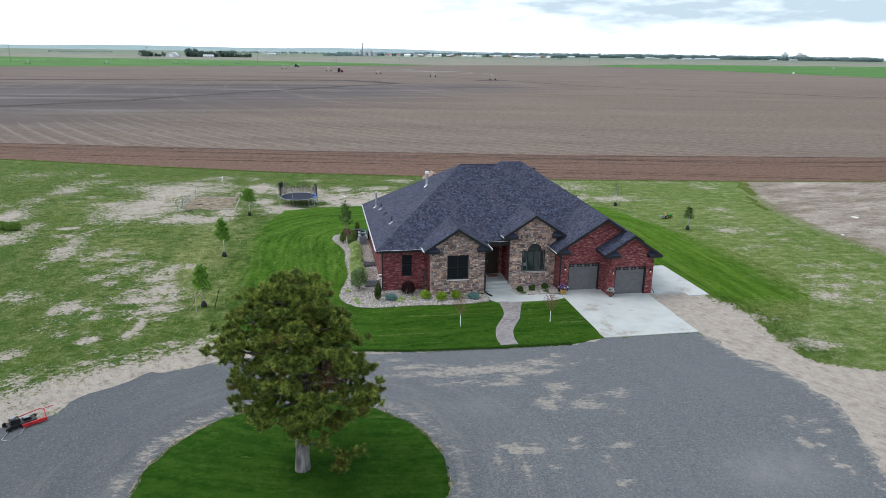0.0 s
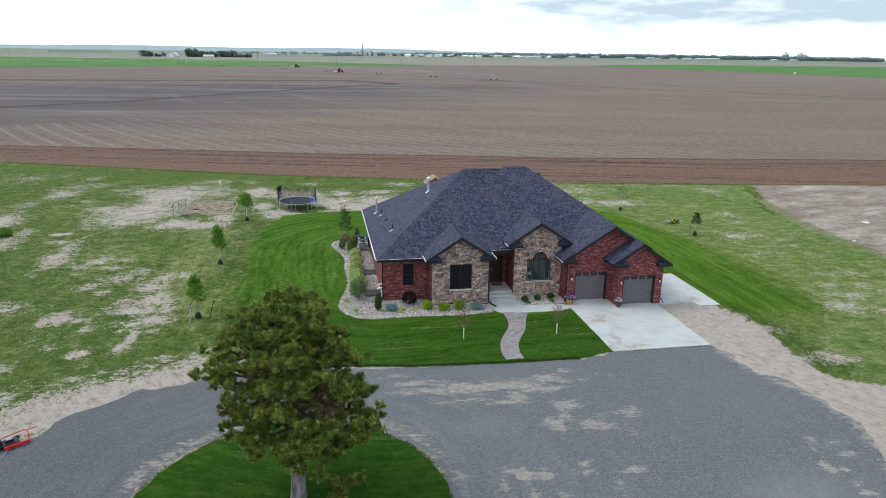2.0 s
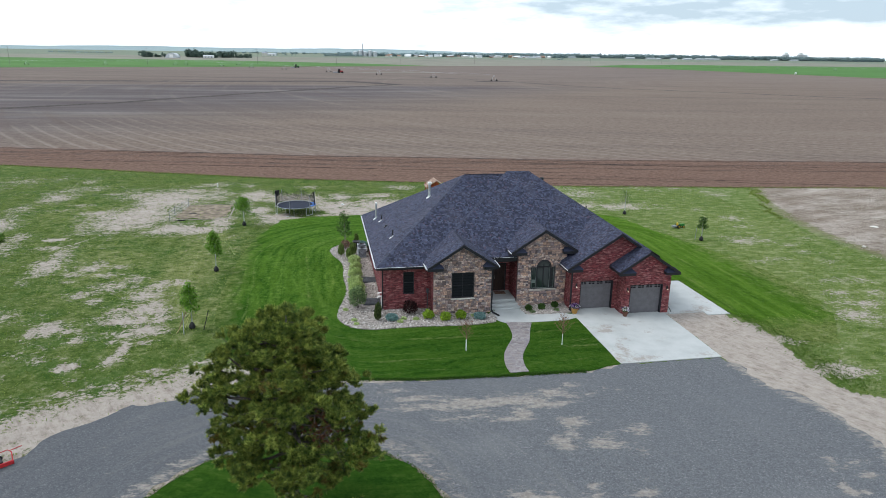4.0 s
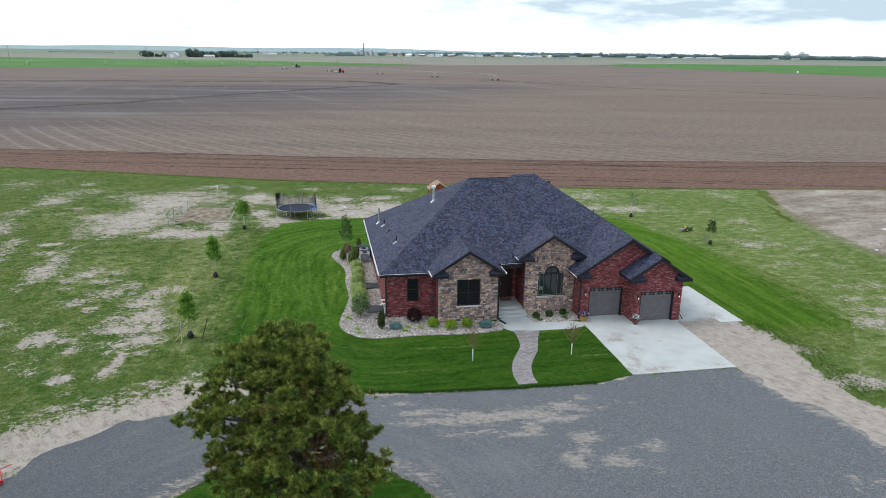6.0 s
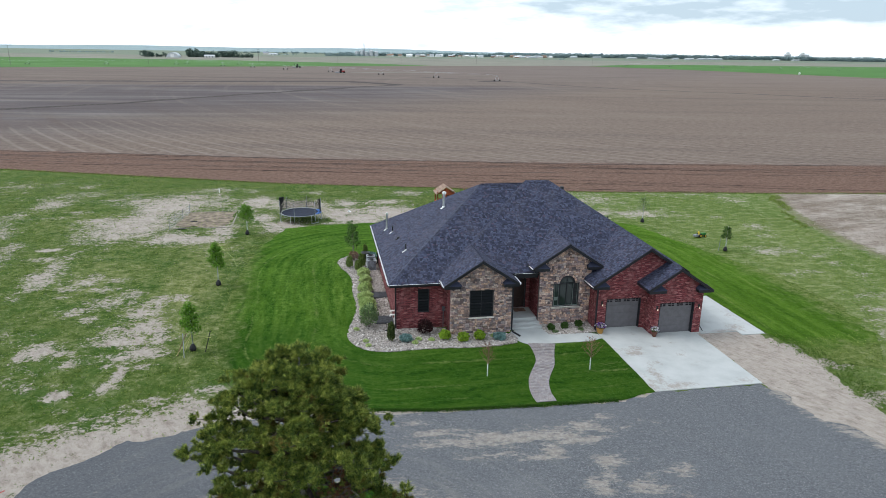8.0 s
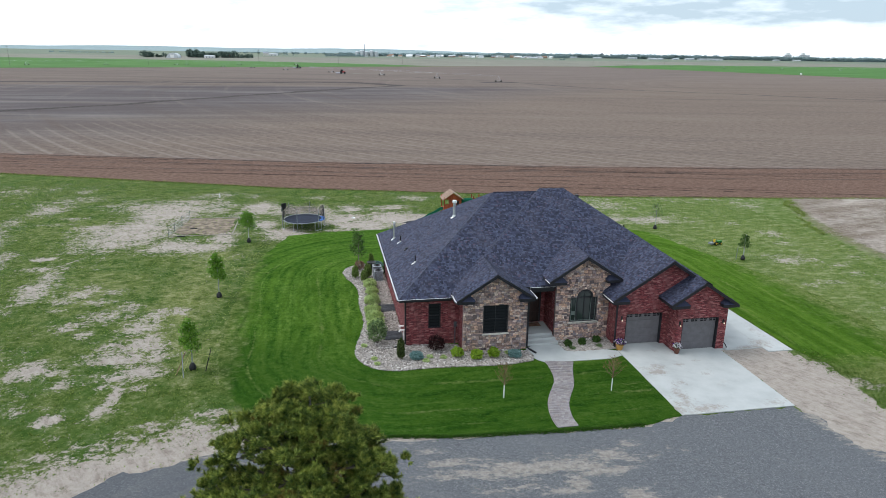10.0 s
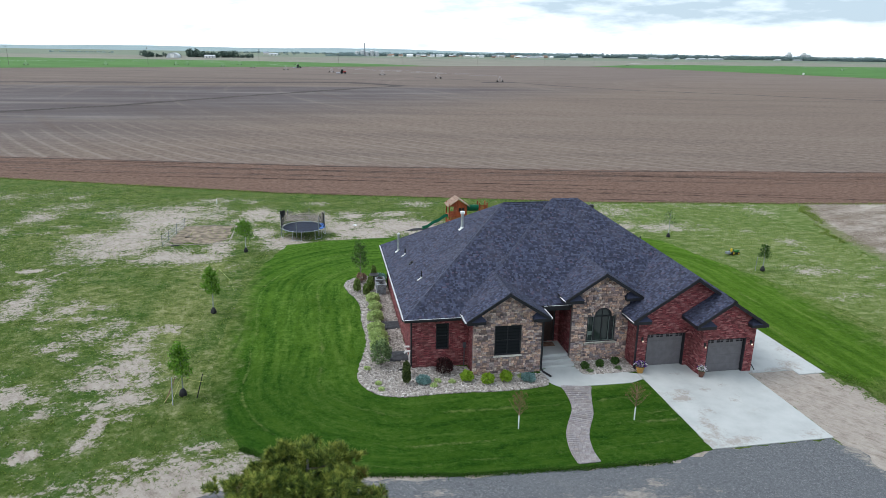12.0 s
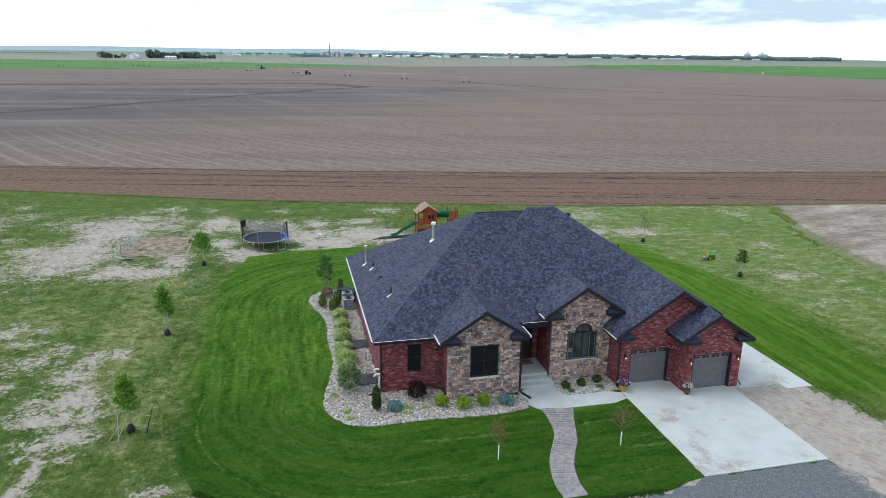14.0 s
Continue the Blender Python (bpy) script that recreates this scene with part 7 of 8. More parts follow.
def trampoline(c, r):
    t = thing("trampoline", "round black trampoline with blue pad and safety net", "trampoline", at=(c[0], c[1], 0.0))
    h = 0.9
    Geo().lathe((0, 0, h - 0.01), [(0.0, 0.0), (r - 0.14, 0.0), (r - 0.14, 0.012), (0.0, 0.012)], 40).put("mat", M_jump, parent=t)
    ring = [(r * math.cos(a * math.pi / 24), r * math.sin(a * math.pi / 24), h) for a in range(49)]
    Geo().tube(ring, 0.032, 8).put("frame", M_steel, parent=t)
    g = Geo()
    for a in range(84):
        c_, s_ = math.cos(a * math.pi / 42), math.sin(a * math.pi / 42)
        g.tube([((r - 0.15) * c_, (r - 0.15) * s_, h), ((r - 0.02) * c_, (r - 0.02) * s_, h)], 0.014, 4)
    g.put("spring", M_galv, parent=t)
    g = Geo()
    for a in range(9):
        p, q = (-0.6 + a * 0.12), (-0.6 + (a + 1) * 0.12)
        g.prism([((r - 0.3) * math.cos(p), (r - 0.3) * math.sin(p), h + 0.06), ((r + 0.05) * math.cos(p), (r + 0.05) * math.sin(p), h + 0.06), ((r + 0.05) * math.cos(q), (r + 0.05) * math.sin(q), h + 0.06), ((r - 0.3) * math.cos(q), (r - 0.3) * math.sin(q), h + 0.06)], (0, 0, -0.05))
    g.put("pad", M_blue, parent=t, label="torn blue spring pad")
    leg = Geo().tube([(-0.45, 0, h - 0.02), (-0.45, 0, 0.03), (0.45, 0, 0.03), (0.45, 0, h - 0.02)], 0.026, 6).mesh("leg", M_galv)
    pole = Geo().tube([(0, 0, 0.3), (0, 0, 2.3)], 0.03, 6).mesh("pole", M_steel)
    for k in range(6):
        a = k * math.pi / 3 + 0.25
        ob = new("leg", leg)
        ob.parent = t
        ob.location, ob.rotation_euler = (r * math.cos(a), r * math.sin(a), 0), (0, 0, a + math.pi / 2)
        ob = new("pole", pole)
        ob.parent = t
        ob.location = ((r + 0.06) * math.cos(a), (r + 0.06) * math.sin(a), 0)
    # net: thin crossing threads between the poles, sagging
    g = Geo()
    for k in range(0, 193):
        a = 0.1 + k * math.pi * 2 / 192
        top = 1.6 + 0.6 * abs(math.cos((a - 0.25) * 3)) - (0.55 if math.sin(a) < -0.2 else 0.0)
        if math.sin(a) < -0.35:
            continue
        g.tube([(r * math.cos(a), r * math.sin(a), h + 0.05), (r * 0.97 * math.cos(a), r * 0.97 * math.sin(a), top)], 0.011, 3, cap=False)
    for z in [1.05 + 0.075 * i for i in range(9)]:
        g.tube([(r * 0.985 * math.cos(a * math.pi / 24), r * 0.985 * math.sin(a * math.pi / 24), z) for a in range(-4, 29)], 0.011, 3, cap=False)
    g.put("net", M_black, parent=t, label="sagging black safety net")
    a = 0.25 + math.pi * 0.82
    g = Geo()
    for k in range(5):
        g.tube([(r * math.cos(a) + 0.07 * k - 0.1, r * math.sin(a) + 0.05 * k, 2.4), (r * math.cos(a) + 0.1 * k - 0.2, r * math.sin(a), 1.5 + 0.1 * k)], [0.12, 0.05], 6)
    g.put("bunched_net", M_black, parent=t)


trampoline((-6.85, 30.6), 2.12)


def play_set(at):
    t = thing("play_set", "orange cedar play tower with green slide and tunnel", "playground", at=(at[0], at[1], 0.0))
    post = Geo().box(-0.06, 0.06, -0.06, 0.06, 0.0, 3.3).mesh("post", M_cedar)
    for x in (0, 2.1):
        for y in (0, 1.9):
            ob = new("post", post)
            ob.parent = t
            ob.location = (x, y, 0)
    Geo().box(-0.1, 2.2, -0.1, 2.0, 1.52, 1.6).put("deck", M_cedar, parent=t)
    Geo().box(0.9, 2.1, -0.05, 1.9, 1.6, 3.0).put("cabin", M_cedar, parent=t)
    # the cabin is solid; black panels paint its shaded inside
    for x0, x1 in ((1.15, 1.45), (1.55, 1.85)):
        Geo().box(x0, x1, -0.07, -0.055, 2.2, 2.75).put("opening", M_black, parent=t, label="black panel for the shaded cabin window opening")
    slat = Geo().box(-0.035, 0.035, -0.012, 0.012, 1.65, 2.35).mesh("slat", M_cedar)
    for k in range(10):
        ob = new("slat", slat)
        ob.parent = t
        ob.location = (0.1 + k * 0.085, -0.09, 0)
    for k in range(18):
        ob = new("slat", slat)
        ob.parent = t
        ob.location = (0.1 + k * 0.115, -0.5, -0.55)
    Geo().box(-0.05, 2.2, -0.52, -0.48, 1.75, 1.83).box(-0.05, 2.2, -0.52, -0.1, 1.1, 1.16).put("balcony_rail", M_cedar, parent=t)
    Geo().box(0, 2.1, -0.06, -0.02, 0.5, 0.9).box(0.02, 0.06, 0, 1.9, 0.5, 0.9).put("low_rail", M_cedar, parent=t)
    for sgn in (-1, 1):
        eave, peak = 2.95, 4.0
        x0 = 1.1
        g = Geo()
        for k in range(6):
            f0, f1 = k / 6, (k + 1) / 6 + 0.02
            xa, xb = x0 + sgn * 1.35 * (1 - f0), x0 + sgn * 1.35 * (1 - f1)
            za, zb = eave + (peak - eave) * f0, eave + (peak - eave) * min(1, f1)
            poly = [(xa, -0.3, za + 0.03), (xa, 2.2, za + 0.03), (xb, 2.2, zb), (xb, -0.3, zb)]
            g.prism(poly if sgn < 0 else poly[::-1], (0, 0, -0.03))
        g.put("roof", M_roofwood, parent=t, label="weathered board roof")
    Geo().prism([(0.0, -0.08, 2.98), (2.2, -0.08, 2.98), (1.1, -0.08, 3.85)], (0, 0.06, 0)).put("gable", M_cedar, parent=t)
    pts = [(-0.05, 0.6, 1.55), (-0.5, 0.5, 1.45), (-1.2, 0.3, 1.0), (-1.9, 0.1, 0.75), (-2.6, -0.1, 0.3), (-3.3, -0.3, 0.15)]
    for off in (-0.25, 0.25):
        Geo().tube([(x, y + off, z + 0.14) for x, y, z in pts], 0.08, 6).put("slide_rail", M_slide, parent=t)
    g = Geo()
    for a, b in zip(pts, pts[1:]):
        g.prism([(a[0], a[1] - 0.25, a[2]), (a[0], a[1] + 0.25, a[2]), (b[0], b[1] + 0.25, b[2]), (b[0], b[1] - 0.25, b[2])], (0, 0, -0.04))
    g.put("slide", M_slide, parent=t, label="wavy green plastic slide")
    g = Geo()
    for k in range(7):
        x = 2.1 + k * 0.24
        g.tube([(x, 0.9, 2.5), (x + 0.11, 0.9, 2.5)], 0.44, 18)
        g.tube([(x + 0.11, 0.9, 2.5), (x + 0.24, 0.9, 2.5)], 0.4, 18)
    g.put("tunnel", M_slide, parent=t, label="green crawl tunnel")
    tw = Geo()
    for k in range(7):
        tw.box(3.8 + k * 0.14, 3.9 + k * 0.14, 0.35, 0.4, 1.7, 3.0)
    tw.box(3.75, 4.85, 0.4, 1.5, 1.75, 1.85).box(3.75, 4.85, 0.33, 0.4, 2.9, 3.0)
    tw.put("end_tower", M_cedar, parent=t)
    for x in (3.8, 4.75):
        for y in (0.4, 1.5):
            ob = new("post", post)
            ob.parent = t
            ob.location = (x, y, 0)
    Geo().tube([(4.9, 0.3, 2.0), (5.2, -0.5, 1.0), (5.25, -0.6, 0)], 0.06, 6).put("swing_leg", M_cedar, parent=t)
    t.scale = (0.87, 0.87, 0.78)


play_set((8.15, 31.7))
tagged(Geo().prism([(3.4, 31.0, 0.03), (7.3, 31.2, 0.03), (7.5, 32.2, 0.03), (4.4, 31.9, 0.03)], (0, 0, -0.025)).put("rubber_mat", M_tile), "black ground mat beneath the green slide", "mat")


def toy_tractor(at):
    t = thing("toy_tractor", "small green and yellow toy tractor on the grass", "toy", at=(at[0], at[1], 0.0))
    t.rotation_euler = (0, 0, 0.15)
    t.scale = (0.7, 0.7, 0.7)
    Geo().box(0.0, 0.75, -0.16, 0.16, 0.3, 0.6).box(-0.45, 0.0, -0.2, 0.2, 0.25, 0.38).prism([(0.75, -0.14, 0.32), (0.85, -0.1, 0.36), (0.85, 0.1, 0.36), (0.75, 0.14, 0.32)], (0, 0, 0.22)).put("body", M_grn, parent=t)
    Geo().box(-0.42, -0.12, -0.15, 0.15, 0.38, 0.48).box(-0.46, -0.38, -0.15, 0.15, 0.48, 0.85).put("seat", M_yellow, parent=t)
    Geo().tube([(0.0, 0, 0.55), (-0.12, 0, 0.75)], 0.02, 6).put("steering_column", M_black, parent=t)
    for x, y, r in ((-0.3, -0.3, 0.28), (-0.3, 0.3, 0.28), (0.55, -0.26, 0.2), (0.55, 0.26, 0.2)):
        w = Geo().tube([(x, y - 0.07, r), (x, y + 0.07, r)], r, 16).put("wheel", M_black, parent=t)
        Geo().tube([(x, y - 0.085, r), (x, y + 0.085, r)], r * 0.55, 12).put("rim", M_yellow, parent=w)
    c = Geo().box(-1.2, -0.6, -0.25, 0.25, 0.2, 0.45).put("cart", M_steel, parent=t)


toy_tractor((32.9, 18.9))

for x, y, r in ((-34.4, 22.9, 1.0), (-35.7, 23.7, 0.8), (-33.6, 22.0, 0.6)):
    shrub("weed_clump", (x, y), r, 0.22, M_weed, 900, 0.1, "low spreading clump of dark green weeds on bare sand", "weed clumps", 3, category="weeds")


def field_stone(at, r, flat):
    bm = bmesh.new()
    bmesh.ops.create_icosphere(bm, subdivisions=2, radius=r)
    for v in bm.verts:
        v.co *= 1 + 0.25 * noise.noise(v.co * 2.3 / r)
        v.co.z *= flat
    me = bpy.data.meshes.new("field_stone")
    bm.to_mesh(me)
    bm.free()
    me.materials.append(M_sill)
    ob = new("field_stone", me)
    ob.location = (at[0], at[1], r * flat * 0.6)
    tagged(ob, "pale weathered stone lying in dry grass", "stone", "stones in the dry grass")


field_stone((54.3, 16.5), 0.42, 0.2)
field_stone((47.0, 9.7), 0.2, 0.6)

# sunken garden plot with a bit of fence
plot = thing("garden_plot", "bare brown dug garden plot with low grey edging", "garden bed")
g = gridded("soil", np.arange(-19.4, -13.9, 0.2), np.arange(28.6, 35.6, 0.2), lambda x, y: 0.014 + 0.03 * grid_noise(x, y, 0.45, 11) + 0.012 * grid_noise(x, y, 1.7, 12), M_bedlight, {}, cut=lambda x, y: (np.maximum(np.abs(x + 16.65) / 2.75, np.abs(y - 32.1) / 3.5) < 0.8 + 0.28 * grid_noise(x, y, 0.9, 13)))
g.parent = plot
for x0, x1, y0, y1 in ((-19.5, -13.8, 28.45, 28.6), (-19.5, -13.8, 35.6, 35.75), (-13.9, -13.75, 28.6, 35.6)):
    Geo().box(x0, x1, y0, y1, 0.0, 0.03).put("edging", M_greywood, parent=plot)
fence = thing("wire_fence", "sagging wire fence panel beside the garden plot", "fence")
for k, (x, y) in enumerate(((-19.7, 28.2), (-19.6, 30.4), (-19.3, 32.6), (-19.0, 34.8))):
    Geo().tube([(x, y, 0), (x + 0.05 * k, y, 1.1)], 0.03, 6).put("post", M_steel, parent=fence)
g = Geo()
for z in (0.3, 0.6, 0.95):
    g.tube([(-19.7, 28.2, z), (-19.6, 30.4, z - 0.1), (-19.2, 32.6, z), (-18.9, 34.8, z)], 0.012, 4)
for k in range(24):
    y = 28.2 + k * 0.275
    x = -19.7 + k * 0.033
    g.tube([(x, y, 0.05), (x, y, 0.95)], 0.008, 3)
g.put("wire", M_galv, parent=fence)
for x, y in ((-18.9, 28.1), (-18.2, 31.0)):
    tagged(Geo().box(x, x + 0.7, y, y + 0.12, 0.02, 0.1).put("scrap_board", M_black), "dark scrap of board on the sand", "scrap")
tagged(Geo().box(-17.36, -17.26, 46.1, 46.2, 0.0, 0.55).put("marker_post", M_white), "short white marker post in the grass", "post")
tagged(Geo().lathe((-1.6, 33.9, 0), [(0.2, 0.0), (0.19, 0.1), (0.08, 0.16)], 12).put("well_cap", M_white), "white well cap on bare sand", "well cap")


def flatbed(at):
    t = thing("mower_deck", "red and black towed mower frame lying on gravel", "machinery", at=(at[0], at[1], 0.015))
    t.rotation_euler = (0, 0, radians(36))
    t.scale = (0.66, 0.66, 0.66)
    Geo().box(-0.1, 1.45, -0.55, -0.45, 0.05, 0.3).put("front_bar", M_red, parent=t, label="red steel bar")
    Geo().tube([(1.4, -0.5, 0.25), (1.55, 0.25, 0.5), (1.4, 0.6, 0.55), (0.0, 0.75, 0.35), (-0.7, 0.75, 0.3)], 0.035, 6).tube([(1.5, 0.5, 0.5), (2.3, 0.95, 0.3)], 0.03, 6).put("red_frame", M_red, parent=t)
    Geo().box(-0.9, 0.9, -0.3, 0.5, 0.12, 0.3).box(-0.7, -0.1, -0.1, 0.4, 0.3, 0.62).box(0.1, 0.6, -0.05, 0.35, 0.3, 0.45).put("deck", M_black, parent=t)
    Geo().tube([(-0.5, 0.15, 0.62), (-0.5, 0.15, 0.75)], 0.16, 14).box(0.15, 0.55, 0.0, 0.3, 0.45, 0.5).put("engine_top", M_steel, parent=t)
    for x, y in ((-0.95, -0.35), (-0.95, 0.6), (0.0, -0.42), (0.9, 0.55)):
        Geo().tube([(x, y - 0.05, 0.16), (x, y + 0.05, 0.16)], 0.16, 14).put("wheel", M_black, parent=t)
    Geo().tube([(0.0, -0.6, 0.1), (-0.4, -1.2, 0.08), (-1.3, -1.7, 0.05), (-1.6, -1.2, 0.05), (-1.0, -0.4, 0.1)], 0.022, 5).put("tow_frame", M_steel, parent=t)
    return t


flatbed((-18.45, -15.85))
tagged(Geo().tube([(-15.5, 25.5, 0.04), (-14.4, 22.7, 0.06), (-13.5, 20.2, 0.06), (-12.4, 17.6, 0.06), (-11.7, 14.8, 0.05)], 0.009, 5).put("garden_hose", M_spirea), "thin yellow-green hose lying across the grass", "hose")

# ---- far country ----


def far_trees(name, x0, x1, y, h, count, label, dx=0.0, mat=None):
    """A row of distant trees: clumps of leaves of uneven height with gaps."""
    pts = []
    k = max(6, count)
    cx = rng.uniform(x0, x1, k)
    for i in range(k):
        hh = h * rng.uniform(0.35, 1.0) ** 1.2
        ww = hh * rng.uniform(0.5, 1.1)
        d = unit(46)
        c = np.array([cx[i], y + rng.uniform(-15, 15) + dx * (cx[i] - x0), hh * 0.5])
        pts.append(c + d * np.array([ww * 0.6, ww * 0.5, hh * 0.5]) * rng.uniform(0.6, 1.0, (46, 1)))
    ob = cards(name, leaf_quads(np.concatenate(pts), h * 0.16), 4, mat or M_hazetree)
    tagged(ob, label, "trees", kind="stuff")
    return ob


def white_shed(x, y, w, d, h, mat, label="long pale farm shed with low roof"):
    t = thing("farm_shed", label, "building", "far farm sheds", (x, y, 0))
    Geo().box(-w / 2, w / 2, -d / 2, d / 2, 0, h).put("wall", mat, parent=t)
    g = Geo()
    e = 0.5
    r = h + w * 0.0 + d * 0.18
    g.prism([(-w / 2 - e, -d / 2 - e, h), (w / 2 + e, -d / 2 - e, h), (w / 2 + e, 0, r), (-w / 2 - e, 0, r)], (0, 0, -0.3))
    g.prism([(w / 2 + e, d / 2 + e, h), (-w / 2 - e, d / 2 + e, h), (-w / 2 - e, 0, r), (w / 2 + e, 0, r)], (0, 0, -0.3))
    g.put("roof", M_farwhite, parent=t)
    for k in range(3):
        Geo().box(-w * 0.35 + k * w * 0.3, -w * 0.35 + k * w * 0.3 + w * 0.1, -d / 2 - 0.15, -d / 2 - 0.02, 0, h * 0.7).put("door", M_steel, parent=t)


# horizon hills; their haze is only in the material's colour
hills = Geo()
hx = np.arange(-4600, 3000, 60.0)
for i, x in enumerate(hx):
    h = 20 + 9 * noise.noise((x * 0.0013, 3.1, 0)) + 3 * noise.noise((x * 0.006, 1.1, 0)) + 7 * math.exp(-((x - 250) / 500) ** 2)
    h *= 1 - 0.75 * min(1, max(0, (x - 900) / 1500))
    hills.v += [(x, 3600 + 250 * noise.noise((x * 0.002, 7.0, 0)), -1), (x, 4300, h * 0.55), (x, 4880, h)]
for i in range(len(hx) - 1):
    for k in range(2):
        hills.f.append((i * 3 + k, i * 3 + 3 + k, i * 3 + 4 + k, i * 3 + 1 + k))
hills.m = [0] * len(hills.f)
tagged(hills.put("backdrop", M_hill, smooth=True), "low hills along the horizon, painted hazy blue-green", "hills", kind="structure")

for x0, x1, y, h, count in ((-318, -290, 1290, 12, 14), (-290, -262, 1300, 10, 16), (-262, -250, 1280, 8, 5), (-243, -225, 1320, 17, 14), (-225, -185, 1310, 13, 34), (-185, -160, 1330, 14, 18), (-160, -128, 1340, 9, 18)):
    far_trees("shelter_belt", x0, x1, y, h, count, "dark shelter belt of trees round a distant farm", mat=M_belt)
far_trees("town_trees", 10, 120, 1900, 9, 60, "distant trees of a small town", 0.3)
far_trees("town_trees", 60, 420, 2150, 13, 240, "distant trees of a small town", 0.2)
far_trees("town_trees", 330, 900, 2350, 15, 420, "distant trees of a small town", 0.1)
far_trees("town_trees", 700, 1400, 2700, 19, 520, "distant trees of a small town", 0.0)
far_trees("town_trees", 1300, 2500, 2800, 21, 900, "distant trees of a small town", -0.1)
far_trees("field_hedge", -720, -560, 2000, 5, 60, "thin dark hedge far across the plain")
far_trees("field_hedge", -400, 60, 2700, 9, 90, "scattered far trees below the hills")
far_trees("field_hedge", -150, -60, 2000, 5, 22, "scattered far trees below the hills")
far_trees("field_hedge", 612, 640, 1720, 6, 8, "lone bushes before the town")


def arched_barn(x, y, w, d):
    t = thing("arched_barn", "pale grey arched metal barn among farm trees", "barn", at=(x, y, 0))
    out = [(w / 2 * math.cos(math.pi * k / 12), -d / 2, w * 0.42 * math.sin(math.pi * k / 12)) for k in range(13)]
    Geo().prism(out, (0, d, 0)).put("shell", M_galv, parent=t)
    Geo().box(-w * 0.15, w * 0.15, -d / 2 - 0.15, -d / 2 - 0.02, 0, w * 0.28).put("door", M_white, parent=t)


def far_house(x, y, w, d, h, wall, top, label):
    t = thing("far_house", label, "house", "far houses of the town", (x, y, 0))
    Geo().box(-w / 2, w / 2, -d / 2, d / 2, 0, h).put("wall", wall, parent=t)
    e, r = 0.4, h + d * 0.32
    Geo().prism([(-w / 2 - e, -d / 2 - e, h), (w / 2 + e, -d / 2 - e, h), (w / 2 + e, 0, r), (-w / 2 - e, 0, r)], (0, 0, -0.25)).prism([(w / 2 + e, d / 2 + e, h), (-w / 2 - e, d / 2 + e, h), (-w / 2 - e, 0, r), (w / 2 + e, 0, r)], (0, 0, -0.25)).put("roof", top, parent=t)


arched_barn(-252, 1235, 20, 26)
far_house(-176, 1345, 16, 10, 3.5, M_white, M_red, "white farmhouse with a red roof by a shelter belt")
white_shed(-200, 1290, 18, 10, 3, M_white)
white_shed(-126, 1860, 30, 12, 4, M_white)
far_house(-140, 1850, 14, 10, 6, M_sill, M_steel, "pale tall farm building far off")
rt = random.Random(12)
for k in range(46):
    px = 200 + 620 * (k + rt.random()) / 46
    far_house(px, 1980 + 0.45 * (px - 200) + rt.uniform(-90, 160), rt.uniform(9, 17), rt.uniform(8, 11), rt.uniform(3, 5.5), rt.choice((M_white, M_white, M_sill, M_roofwood)), rt.choice((M_white, M_galv, M_steel, M_roofwood)), "small pale house at the edge of a town")
for x, y, w, h in ((690, 2150, 38, 6), (655, 2160, 16, 5), (980, 2550, 34, 7), (1081, 2560, 40, 8), (1200, 2500, 46, 8), (1240, 2410, 44, 8), (1275, 2415, 24, 6), (1346, 2430, 30, 8), (1375, 2380, 44, 9), (1440, 2405, 40, 8), (1490, 2400, 80, 9), (1900, 2600, 34, 7), (2010, 2620, 44, 7)):
    white_shed(x, y, w * 0.8, 12, h * 0.5, M_farwhite)


def silo(x, y, r, h, parent):
    Geo().lathe((x, y, 0), [(r, 0), (r, h), (r * 0.3, h * 1.12), (0.3, h * 1.13)], 16).put("silo", M_galv, parent=parent)


elev = thing("grain_elevator", "pale concrete grain elevator towers on the skyline", "grain elevator", at=(0, 0, 0))
for x0, wide in ((2205, 4), (2285, 6)):
    for k in range(wide):
        silo(x0 + k * 9, 2960, 5, 26, elev)
    Geo().box(x0 + 4, x0 + 20, 2955, 2965, 26, 37).put("headhouse", M_white, parent=elev)
bins = thing("grain_bins", "cluster of grey grain bins with a tall leg", "grain bins", at=(0, 0, 0))
for k in range(5):
    silo(106 + k * 14, 1990, 6, 13 + 3 * (k % 2), bins)
Geo().box(126, 128.4, 1988, 1990.4, 0, 36).put("leg", M_steel, parent=bins)
wt = thing("water_tower", "distant grey water tower above the town trees", "water tower", at=(1160, 2700, 0))
wt.scale = (0.6, 0.6, 0.62)
Geo().tube([(0, 0, 0), (0, 0, 26)], 1.5, 10).put("stem", M_steel, parent=wt)
Geo().lathe((0, 0, 24), [(1.5, 0), (6, 4), (6, 8), (1, 11)], 16).put("tank", M_steel, parent=wt)


def utility_pole(x, y, h=10):
    t = thing("utility_pole", "distant wooden utility pole", "pole", "utility poles", (x, y, 0))
    Geo().tube([(0, 0, 0), (0, 0, h)], [0.16, 0.1], 6).put("pole", M_bark, parent=t)
    Geo().box(-1.2, 1.2, -0.06, 0.06, h - 0.9, h - 0.75).put("crossarm", M_bark, parent=t)


for x, y, h in ((-72, 785, 17), (-276, 639, 17), (-178, 722, 17), (20, 850, 14), (110, 920, 13), (230, 980, 13), (345, 1010, 12), (460, 1090, 10), (640, 1180, 10)):
    utility_pole(x, y, h)

# centre pivots: a line of wheeled towers under a trussed pipe


